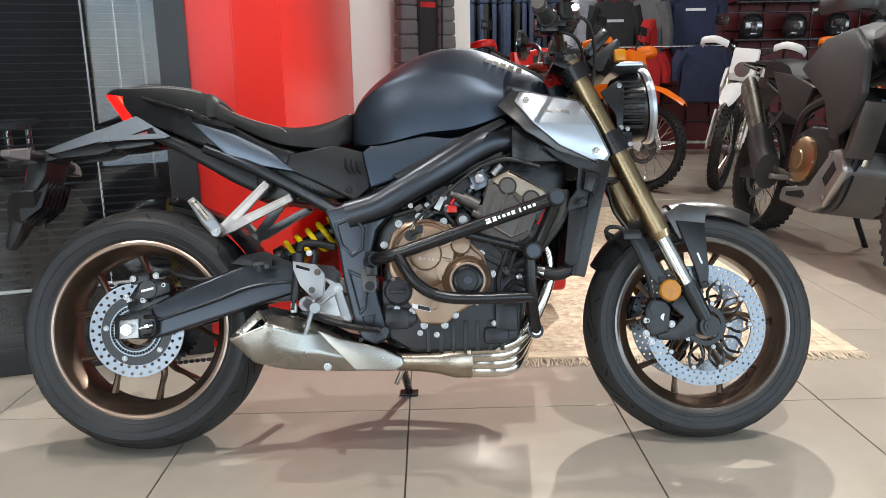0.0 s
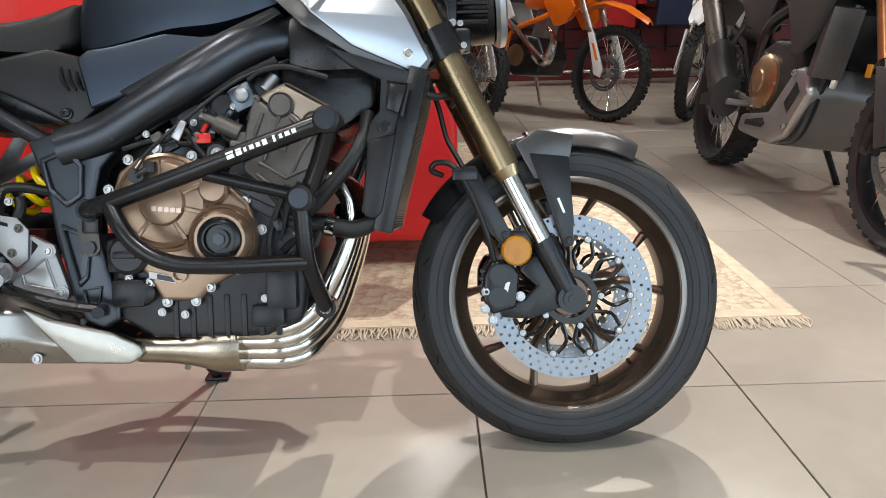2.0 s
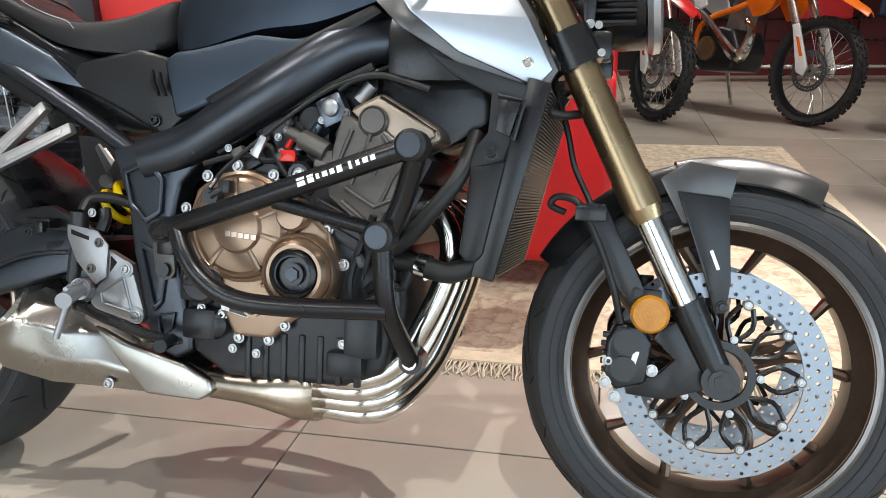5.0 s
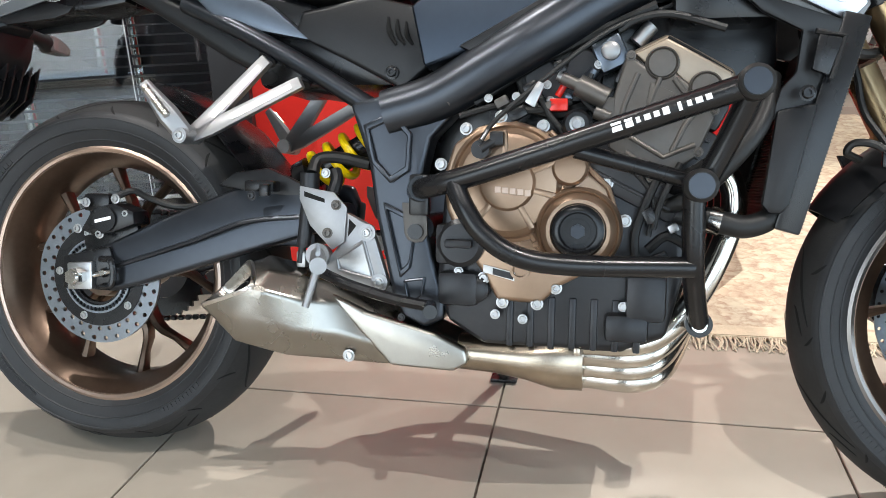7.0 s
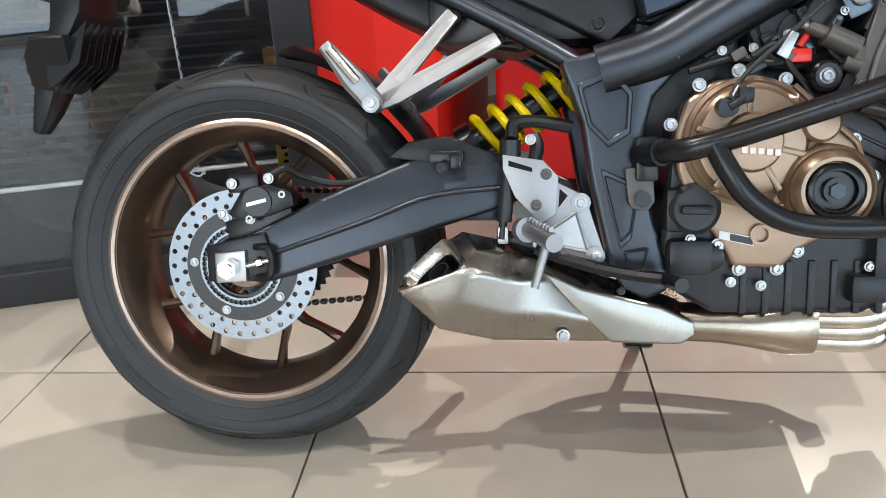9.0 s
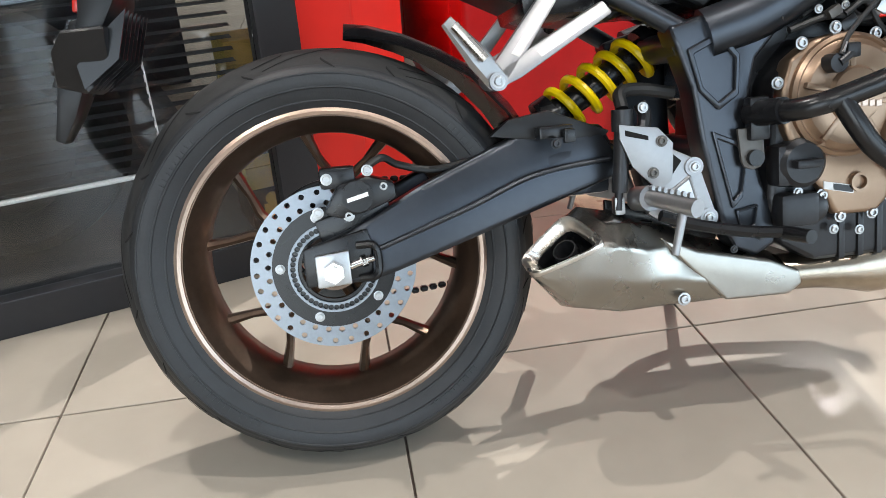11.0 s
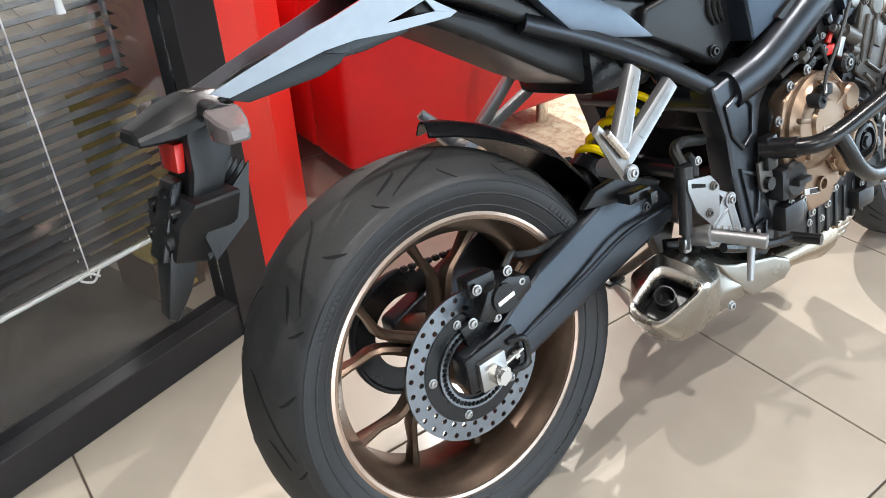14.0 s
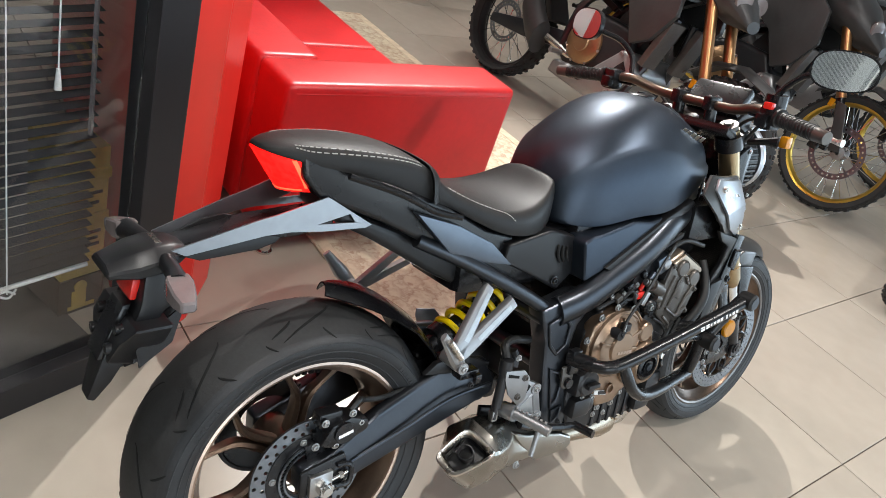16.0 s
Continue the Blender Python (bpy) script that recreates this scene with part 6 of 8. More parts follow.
# footrests, hangers, pedal, stand
for s in (-1, 1):
    def Q(x, y, z):
        return (x, -s * y, z)
    arms = [plate([(0.337, 0.684), (0.353, 0.670), (0.262, 0.556), (0.236, 0.542), (0.222, 0.560), (0.240, 0.576)], -0.008, 0.008, 0.004, segs=2), plate([(0.402, 0.648), (0.413, 0.630), (0.276, 0.556), (0.240, 0.542), (0.230, 0.562), (0.262, 0.578)], -0.008, 0.008, 0.004, segs=2)]
    slots = [plate([(0.334, 0.667), (0.341, 0.661), (0.276, 0.582), (0.266, 0.588)], -0.0088, -0.007), plate([(0.392, 0.636), (0.396, 0.628), (0.306, 0.580), (0.300, 0.588)], -0.0088, -0.007)]
    for bm in arms + slots:
        for v in bm.verts:
            v.co.y -= 0.134 + (0.680 - v.co.z) * 0.36
    arm = join(*arms, rod((0.236, -0.160, 0.556), (0.236, -0.205, 0.556), 0.014))
    ha = part("pillion_hanger", arm if s < 0 else mirrored(arm), M["alu"], BIKE, "cast aluminium pillion footrest hanger")
    for bm in slots:
        part("hanger_slot", bm if s < 0 else mirrored(bm), M["zinc"], ha)
    part("hanger_stud", rod(Q(0.348, -0.110, 0.690), Q(0.346, -0.132, 0.672), 0.010), M["black"], ha)
    part("hanger_stud", rod(Q(0.410, -0.118, 0.656), Q(0.406, -0.138, 0.636), 0.010), M["black"], ha)
    part("pillion_peg", join(tube([Q(0.240, -0.200, 0.553), Q(0.215, -0.208, 0.585), Q(0.178, -0.214, 0.632)], 0.012, 8, flat=0.55, radii=[0.015, 0.017, 0.009]), rod(Q(0.238, -0.192, 0.553), Q(0.238, -0.216, 0.553), 0.012)), M["alu"], ha, "folded aluminium pillion footrest")
    add_bolt(ha, *Q(0.238, -0.215, 0.553), 0.009, "zinc", (0, s, 0))
    part("peg_rubber", tube([Q(0.222, -0.222, 0.582), Q(0.186, -0.225, 0.626)], 0.006, 8, smooth=False), M["steel"], ha)
PB = [(0.476, 0.440), (0.487, 0.440), (0.527, 0.420), (0.530, 0.407), (0.553, 0.336), (0.547, 0.324), (0.536, 0.321), (0.463, 0.341), (0.450, 0.350), (0.456, 0.370), (0.474, 0.392)]
HG = [(0.411, 0.480), (0.467, 0.471), (0.488, 0.448), (0.484, 0.396), (0.464, 0.383), (0.428, 0.420), (0.411, 0.460)]
for s in (-1, 1):
    pb = plate(PB, -0.176, -0.160, 0.004)
    heel = plate(HG, -0.1815, -0.1775, 0.0012)
    hg = part("footrest_hanger", pb if s < 0 else mirrored(pb), M["alu"], BIKE, "cast aluminium rider footrest hanger")
    hg.location = (0, -s * 0.016, 0)
    guard = part("heel_guard", heel if s < 0 else mirrored(heel), M["alu"], hg, "flat brushed aluminium heel guard")
    if s < 0:
        part("guard_slot", plate([(0.419, 0.472), (0.452, 0.461), (0.452, 0.455), (0.419, 0.464)], -0.1823, -0.1805), M["recess_shade"], guard)
        part("hanger_window", plate([(0.490, 0.431), (0.501, 0.421), (0.488, 0.404)], -0.1768, -0.175), M["recess_shade"], hg)
        part("hanger_recess", plate([(0.474, 0.369), (0.511, 0.393), (0.525, 0.345), (0.479, 0.355)], -0.1768, -0.175), M["zinc"], hg)
        for a, b in (((0.471, 0.370), (0.513, 0.398)), ((0.513, 0.398), (0.530, 0.341)), ((0.530, 0.341), (0.474, 0.353)), ((0.474, 0.353), (0.471, 0.370))):
            part("hanger_rib", rod((a[0], -0.1755, a[1]), (b[0], -0.1755, b[1]), 0.0028, segs=8), M["alu"], hg)
        for x, z in ((0.471, 0.452), (0.457, 0.409)):
            add_bolt(guard, x, -0.1815, z, 0.0085, "dark_case")
        for x, z in ((0.519, 0.411), (0.539, 0.336)):
            part("bolt_boss", rod((x, -0.174, z), (x, -0.179, z), 0.0135, segs=20), M["alu"], hg)
            add_bolt(hg, x, -0.179, z, 0.009)
    sy = s
    part("rider_peg", join(rod((0.440, sy * 0.178, 0.378), (0.478, sy * 0.272, 0.368), 0.011, 0.0125, segs=14), *[rod((0.447 + 0.0042 * k, sy * (0.196 + 0.0105 * k), 0.3905 - 0.001 * k), (0.449 + 0.0042 * k, sy * (0.200 + 0.0105 * k), 0.3905 - 0.001 * k), 0.004, segs=6) for k in range(7)], rod((0.440, sy * 0.162, 0.372), (0.446, sy * 0.196, 0.376), 0.018, segs=16)), M["alu"], hg, "ribbed aluminium rider footrest")
    part("hero_pin", rod((0.468, sy * 0.250, 0.362), (0.452, sy * 0.256, 0.306), 0.0065, 0.0055, segs=12), M["alu"], hg)
part("brake_pedal", join(tube([(0.455, -0.190, 0.352), (0.50, -0.192, 0.335), (0.57, -0.198, 0.318), (0.632, -0.205, 0.310)], 0.0085, 8), rod((0.628, -0.200, 0.310), (0.640, -0.250, 0.310), 0.010)), M["black"], BIKE, "black rear brake pedal")
part("master_cylinder", join(rod((0.422, -0.150, 0.485), (0.412, -0.152, 0.385), 0.011), rod((0.422, -0.150, 0.50), (0.421, -0.150, 0.47), 0.015), rod((0.412, -0.152, 0.40), (0.408, -0.154, 0.36), 0.006)), M["engine"], BIKE)
part("rod_fork", box((0.016, 0.016, 0.026), (0.410, -0.150, 0.366), 0.004), M["zinc"], BIKE)
part("reservoir_hose", tube([(0.424, -0.145, 0.50), (0.428, -0.13, 0.522), (0.46, -0.12, 0.525), (0.51, -0.12, 0.515)], 0.0095, 10), M["rubber"], BIKE)
part("reservoir_hose", tube([(0.455, -0.13, 0.505), (0.460, -0.135, 0.49), (0.456, -0.14, 0.47)], 0.010, 10), M["engine"], BIKE)
add_bolt(BIKE, 0.450, -0.155, 0.500, 0.008)
st_ = part("side_stand", join(tube([(0.655, 0.130, 0.215), (0.663, 0.213, 0.150), (0.672, 0.296, 0.089)], 0.0115, 10), box((0.055, 0.036, 0.008), (0.672, 0.300, 0.0855), 0.003, Matrix.Rotation(math.radians(15), 4, "X"))), M["black"], BIKE, "black side stand")
part("stand_lug", plate([(0.61, 0.28), (0.70, 0.28), (0.67, 0.20), (0.64, 0.20)], 0.11, 0.14, 0.006), M["black"], BIKE)
part("stand_spring", rod((0.690, 0.148, 0.235), (0.640, 0.180, 0.13), 0.007), M["steel"], st_)
part("arm_gusset", join(box((0.05, 0.03, 0.018), (0.330, -0.125, 0.478), 0.004), box((0.016, 0.012, 0.02), (0.345, -0.148, 0.472), 0.003)), M["black"], BIKE)
add_bolt(BIKE, 0.325, -0.152, 0.463, 0.008, "engine")


# ---- rug ----
def rug_material():
    m = mat("woven_rug", (0.58, 0.47, 0.32), 0.95, vary=0.1, bump=0.6, bump_scale=260)
    nt = m.node_tree
    N, Lk = nt.nodes, nt.links
    b = N["Principled BSDF"]
    tc = N.new("ShaderNodeTexCoord")
    vor = N.new("ShaderNodeTexVoronoi")
    vor.feature, vor.inputs["Scale"].default_value = "DISTANCE_TO_EDGE", 13
    nz = N.new("ShaderNodeTexNoise")
    nz.inputs["Scale"].default_value, nz.inputs["Detail"].default_value = 34, 8
    big = N.new("ShaderNodeTexNoise")
    big.inputs["Scale"].default_value, big.inputs["Detail"].default_value = 3.2, 3
    warp = N.new("ShaderNodeVectorMath")
    warp.operation = "MULTIPLY_ADD"
    Lk.new(nz.outputs["Color"], warp.inputs[0])
    warp.inputs[1].default_value = (0.12, 0.12, 0)
    Lk.new(tc.outputs["Object"], warp.inputs[2])
    Lk.new(warp.outputs[0], vor.inputs["Vector"])
    for n in (nz, big):
        Lk.new(tc.outputs["Object"], n.inputs["Vector"])
    r1 = N.new("ShaderNodeValToRGB")
    r1.color_ramp.elements[0].color, r1.color_ramp.elements[0].position = (0.32, 0.19, 0.14, 1), 0.0
    r1.color_ramp.elements[1].color, r1.color_ramp.elements[1].position = (0.62, 0.57, 0.44, 1), 0.16
    e = r1.color_ramp.elements.new(0.07)
    e.color = (0.47, 0.38, 0.28, 1)
    Lk.new(vor.outputs[0], r1.inputs[0])
    r2 = N.new("ShaderNodeValToRGB")
    r2.color_ramp.elements[0].color, r2.color_ramp.elements[0].position = (0.46, 0.36, 0.27, 1), 0.38
    r2.color_ramp.elements[1].color, r2.color_ramp.elements[1].position = (0.64, 0.59, 0.46, 1), 0.58
    Lk.new(nz.outputs[0], r2.inputs[0])
    mx = N.new("ShaderNodeMix")
    mx.data_type = "RGBA"
    mx.inputs[0].default_value = 0.55
    Lk.new(r1.outputs[0], mx.inputs[6])
    Lk.new(r2.outputs[0], mx.inputs[7])
    mx2 = N.new("ShaderNodeMix")
    mx2.data_type, mx2.blend_type = "RGBA", "MULTIPLY"
    r3 = N.new("ShaderNodeMapRange")
    r3.inputs[3].default_value, r3.inputs[4].default_value = 0.0, 0.55
    Lk.new(big.outputs[0], r3.inputs[0])
    Lk.new(r3.outputs[0], mx2.inputs[0])
    Lk.new(mx.outputs[2], mx2.inputs[6])
    mx2.inputs[7].default_value = (0.98, 0.84, 0.64, 1)
    Lk.new(mx2.outputs[2], b.inputs["Base Color"])
    return m


RX0, RX1, RY0, RY1 = 0.60, 2.155, 0.69, 3.6
rug = thing("rug", "worn cream and rust oriental rug with fringed ends", "rug")
part("woven_field", box((RX1 - RX0, RY1 - RY0, 0.009), ((RX0 + RX1) / 2, (RY0 + RY1) / 2, 0.0050), 0.003), rug_material(), rug)
M["fringe"] = mat("rug_fringe", (0.62, 0.53, 0.40), 0.95, vary=0.2, scale=30)
M["rug_border"] = mat("rug_border", (0.60, 0.50, 0.36), 0.95, vary=0.18, scale=22, bump=0.5, bump_scale=260)
for x0, x1, y0, y1 in ((RX0 + 0.01, RX1 - 0.01, RY0 + 0.004, RY0 + 0.055), (RX0 + 0.01, RX0 + 0.055, RY0 + 0.056, RY1 - 0.05), (RX1 - 0.055, RX1 - 0.01, RY0 + 0.056, RY1 - 0.05)):
    part("border", box((x1 - x0, y1 - y0, 0.002), ((x0 + x1) / 2, (y0 + y1) / 2, 0.0102), 0.0008, segs=1), M["rug_border"], rug)
strands = []
rnd = random.Random(4)
for k in range(330):
    x = RX0 + (RX1 - RX0) * (k + 0.5) / 330 + rnd.uniform(-0.002, 0.002)
    l = rnd.uniform(0.035, 0.065)
    strands.append(tube([(x, RY0 + 0.004, 0.007), (x + rnd.uniform(-0.008, 0.008), RY0 - l * 0.5, 0.008), (x + rnd.uniform(-0.014, 0.014), RY0 - l, 0.002)], 0.0018, 4, 2))
tagged(part("fringe", join(*strands), M["fringe"], rug), kind="stuff")

# ---- red sofa ----
sofa = thing("sofa", "red leather box sofa on short chrome legs", "sofa")
SX0, SX1, SY0, SY1 = 0.340, 1.235, 1.160, 2.85


def soft(size, at, bev):
    return box(size, at, bev, segs=4)


part("arm", soft((SX1 - SX0, 0.205, 0.535), ((SX0 + SX1) / 2, SY0 + 0.1025, 0.3725), 0.028), M["leather_red"], sofa)
part("arm", soft((SX1 - SX0, 0.205, 0.535), ((SX0 + SX1) / 2, SY1 - 0.1025, 0.3725), 0.028), M["leather_red"], sofa)
part("backrest", soft((0.215, SY1 - SY0 - 0.412, 0.535), (SX0 + 0.1075, (SY0 + SY1) / 2, 0.3725), 0.028), M["leather_red"], sofa)
part("base", soft((SX1 - SX0 - 0.23, SY1 - SY0 - 0.412, 0.14), ((SX0 + SX1) / 2 + 0.10, (SY0 + SY1) / 2, 0.180), 0.012), M["leather_red"], sofa)
for k in range(2):
    w = (SY1 - SY0 - 0.43) / 2
    part("cushion", soft((SX1 - SX0 - 0.235, w, 0.15), ((SX0 + SX1) / 2 + 0.107, SY0 + 0.215 + w * (k + 0.5), 0.345), 0.03), M["leather_red"], sofa)
for x in (SX0 + 0.07, SX1 - 0.10):
    for y in (SY0 + 0.07, SY1 - 0.07):
        part("leg", join(rod((x, y, 0.006), (x, y, 0.110), 0.021, segs=24), rod((x, y, 0.0005), (x, y, 0.008), 0.027, segs=24)), M["chrome"], sofa, "short chrome cylinder leg")
for z in (0.632,):
    part("seam", tube([(SX0 + 0.03, SY0 - 0.0005, z - 0.02), (SX1 - 0.03, SY0 - 0.0005, z - 0.02)], 0.0022, 6, smooth=False), M["leather_red"], sofa)

# ---- blinds behind the shop window ----
M["slat"] = mat("grey_slat", (0.022, 0.024, 0.028), 0.38, 0.2, vary=0.1)
M["cord"] = mat("white_cord", (0.78, 0.77, 0.75), 0.6, vary=0.05)


def local(bm):
    bm.transform(Matrix.Translation(G0) @ GT)
    return bm


for s0, s1, zlow in ((0.12, 1.52, 0.25), (1.56, 3.3, 0.25)):
    bl = thing("venetian_blind", "half-closed dark grey venetian blind with white cords", "blind", group="blinds of the shop window")
    part("bottom_rail", local(rod((s0, 0.115, zlow), (s1, 0.115, zlow), 0.0065, segs=10)), M["cord"], bl, "white bottom rail")
    me = None
    for k in range(96):
        z = zlow + 0.02 + k * 0.0262
        if me is None:
            o = part("slat", local(moved(box((s1 - s0, 0.025, 0.0009)), Matrix.Translation(((s0 + s1) / 2, 0.115, zlow + 0.02)) @ Matrix.Rotation(math.radians(9), 4, "X"))), M["slat"], bl, smooth=0)
            me = o.data
        else:
            o = new("slat", me)
            o.parent = bl
            o.location = (0, 0, k * 0.0262)
    for s in (s0 + 0.20, (s0 + s1) / 2, s1 - 0.20):
        for d in (0.100, 0.130):
            part("cord", local(rod((s, d, zlow - 0.005), (s, d, 2.78), 0.0016, segs=6)), M["cord"], bl)
        part("knot", local(tube([(s - 0.02, 0.098, zlow + 0.004), (s, 0.094, zlow - 0.012), (s + 0.022, 0.098, zlow + 0.002), (s + 0.004, 0.092, zlow + 0.01), (s - 0.016, 0.096, zlow - 0.008)], 0.0026, 6)), M["cord"], bl)
    part("pull_cord", local(rod((s0 + 0.10, 0.095, 0.78), (s0 + 0.10, 0.095, 2.78), 0.0018, segs=6)), M["cord"], bl)
    part("cord_tassel", local(rod((s0 + 0.10, 0.095, 0.74), (s0 + 0.10, 0.095, 0.785), 0.008, 0.004)), M["cord"], bl)
    part("wand", local(rod((s0 + 0.02, 0.10, 0.62), (s0 + 0.03, 0.10, 2.78), 0.006, segs=6)), M["lens"], bl)

# ---- inside the glazed office ----
# floor slab coloured dark to put the unlit room's shade into it
prism("floor_office", [tuple(along(s_, -d_).xy) for s_, d_ in ((0.10, 0.05), (GL, 0.05), (GL, 2.19), (0.10, 2.19))], 0.0, 0.006, mat("dim_office_floor", (0.055, 0.053, 0.055), 0.7, vary=0.25, scale=30, bump=0.3, bump_scale=300), "dark grey floor of the glazed office, coloured for the unlit room", "floor")
M["yellow_box"] = mat("yellow_wood_box", (0.50, 0.34, 0.08), 0.6, vary=0.3, scale=6)
M["office_grey"] = mat("office_grey", (0.20, 0.21, 0.23), 0.5, vary=0.15)


def G(s, d, z):
    p = G0 + GD * s - GN * d
    return Vector((p.x, p.y, z))


yb = thing("wooden_crate", "tall yellow wooden crate with dark stencilled bars", "crate")
part("crate_body", local(box((0.120, 0.16, 0.385), (0.062, 0.30, 0.3095), 0.004)), M["yellow_box"], yb)
part("crate_base", local(box((0.126, 0.166, 0.116), (0.062, 0.30, 0.059), 0.004)), mat("dark_brown_card", (0.040, 0.020, 0.014), 0.5, vary=0.3, scale=12), yb, "dark brown base band")
for z in (0.165, 0.30, 0.43):
    part("crate_batten", local(box((0.124, 0.010, 0.030), (0.062, 0.217, z), 0.003)), M["yellow_box"], yb)
for z, w in ((0.375, 0.085), (0.345, 0.07), (0.255, 0.09), (0.235, 0.075), (0.215, 0.085)):
    part("stencil_bar", local(box((w, 0.003, 0.009), (0.062, 0.2195, z))), M["black"], yb)
emblem = local(join(moved(lathe([(0.0, -0.0015), (0.018, -0.0015), (0.018, 0.0015), (0.0, 0.0015)], 16), pose(0.066, 0.2155, 0.088)), box((0.040, 0.003, 0.050), (0.070, 0.2155, 0.050), 0.001), box((0.076, 0.003, 0.012), (0.062, 0.2155, 0.020), 0.001)))
part("emblem", emblem, M["yellow_box"], yb, "worn yellow printed emblem")


def office_chair(m):
    t = thing("office_chair", "black office chair on a five-star base", "chair", m, "office chairs")
    part("seat", box((0.48, 0.46, 0.08), (0, 0, 0.47), 0.03, segs=3), M["seat"], t)
    part("backrest", moved(box((0.46, 0.07, 0.55), (0, 0, 0), 0.03, segs=3), pose(0, 0.25, 0.84, -8)), M["seat"], t)
    part("column", rod((0, 0, 0.08), (0, 0, 0.44), 0.025), M["chrome"], t)
    for k in range(5):
        a = 2 * math.pi * k / 5
        part("leg", tube([(0, 0, 0.11), (0.15 * math.cos(a), 0.15 * math.sin(a), 0.10), (0.28 * math.cos(a), 0.28 * math.sin(a), 0.07)], 0.016, 8), M["black"], t)
        part("castor", rod((0.28 * math.cos(a) - 0.012, 0.28 * math.sin(a), 0.03), (0.28 * math.cos(a) + 0.012, 0.28 * math.sin(a), 0.03), 0.03), M["black"], t)
    for s in (-1, 1):
        part("armrest", tube([(s * 0.25, -0.08, 0.46), (s * 0.28, -0.08, 0.66), (s * 0.28, 0.16, 0.66), (s * 0.24, 0.22, 0.60)], 0.014, 8), M["black"], t)
    return t


p = G(1.05, 1.15, 0)
ch = office_chair(Matrix.Translation(p) @ Matrix.Rotation(2.4, 4, "Z"))
p = G(2.2, 1.2, 0)
copy_thing(ch, Matrix.Translation(p) @ Matrix.Rotation(1.2, 4, "Z"))
dk = thing("desk", "dark grey office desk with metal legs", "desk")
part("desktop", local(box((1.5, 0.65, 0.03), (1.55, 1.75, 0.735), 0.004)), M["office_grey"], dk)
for s, d in ((0.85, 1.48), (2.25, 1.48), (0.85, 2.0), (2.25, 2.0)):
    part("leg", local(rod((s, d, 0.0), (s, d, 0.72), 0.022)), M["chrome"], dk)
wt = thing("wheel_tyre", "loose black motorcycle tyre standing in the office", "tyre")
part("casing", local(moved(lathe([(0.20, -0.06), (0.27, -0.075), (0.31, -0.05), (0.325, 0), (0.31, 0.05), (0.27, 0.075), (0.20, 0.06), (0.215, 0)], 48, closed=True), pose(0.68, 0.42, 0.325, 6, 0, 12))), M["tyre"], wt)


# ---- other motorcycles on the showroom floor ----
M["orange"] = mat("orange_plastic", (0.80, 0.16, 0.005), 0.35, vary=0.08)
M["white_pl"] = mat("white_plastic", (0.74, 0.74, 0.73), 0.35, vary=0.05)
M["red_pl"] = mat("red_plastic", (0.62, 0.012, 0.012), 0.33, vary=0.08)
M["dark_pl"] = mat("dark_grey_plastic", (0.030, 0.029, 0.029), 0.42, vary=0.2)
M["gold_rim"] = mat("gold_rim", (0.62, 0.40, 0.07), 0.3, 0.85, vary=0.1)
M["rim_black"] = mat("black_rim", (0.02, 0.02, 0.022), 0.35, 0.5, vary=0.1)
M["brown_case"] = mat("brown_engine_case", (0.26, 0.16, 0.085), 0.35, 0.75, vary=0.15)
M["copper_fork"] = mat("copper_fork", (0.36, 0.19, 0.085), 0.30, 0.9, vary=0.1)


def spoked(name, parent, x, R, W, rim_mat, n=32, knob=0.010, disc=0.13, at_z=None):
    """A wire wheel with a knobbly tyre."""
    b = R - 0.062
    w = part(name, lathe([(b - 0.004, -0.03), (b + 0.008, -0.034), (b + 0.004, -0.02), (b - 0.006, 0), (b + 0.004, 0.02), (b + 0.008, 0.034), (b - 0.004, 0.03), (b - 0.016, 0.012), (b - 0.016, -0.012)], 56, closed=True), M[rim_mat], parent)
    w.location = (x, 0, R)
    hw = W / 2
    prof = [(b + 0.004, -0.030), (b + 0.02, -hw * 0.9), (b + 0.036, -hw)] + [(R - knob - (0.026 - knob) * abs(q) ** 2.2, hw * q) for q in np.linspace(-0.95, 0.95, 9)] + [(b + 0.036, hw), (b + 0.02, hw * 0.9), (b + 0.004, 0.030), (b - 0.002, 0)]
    pieces = [lathe([(float(r), float(y)) for r, y in prof], 56, closed=True)]
    cnt = int(2 * math.pi * R / 0.052)
    for k in range(cnt):
        for q, ww in ((-0.82, 0.30), (-0.28 if k % 2 else -0.45, 0.34), (0.28 if k % 2 else 0.45, 0.34), (0.82, 0.30)):
            a = 2 * math.pi * (k + (0.5 if abs(q) > 0.6 else 0)) / cnt
            r = R - knob - (0.026 - knob) * abs(q) ** 2.2
            pieces.append(moved(box((0.020, hw * ww, knob * 1.6), (0, hw * q, r + knob * 0.3)), Matrix.Rotation(-a, 4, "Y")))
    part("tyre", join(*pieces), M["tyre"], w, "black knobbly tyre")
    part("hub", lathe([(0.012, -0.06), (0.04, -0.055), (0.04, -0.045), (0.022, -0.03), (0.022, 0.03), (0.04, 0.045), (0.04, 0.055), (0.012, 0.06)], 24, closed=True), M["alu"], w)
    sp = []
    for k in range(n):
        a = 2 * math.pi * k / n
        s = -1 if k % 2 else 1
        e = a + (0.35 if (k // 2) % 2 else -0.35)
        sp.append(tube([(0.038 * math.cos(e), s * 0.048, 0.038 * math.sin(e)), ((b - 0.012) * math.cos(a), s * 0.008, (b - 0.012) * math.sin(a))], 0.0022, 5, smooth=False))
    tagged(part("spokes", join(*sp), M["chrome"], w), kind="stuff")
    if disc:
        part("brake_disc", moved(drilled(disc - 0.035, disc, 1, 30, 0.006, -0.066, -0.062), Matrix()), M["disc"], w)
    return w


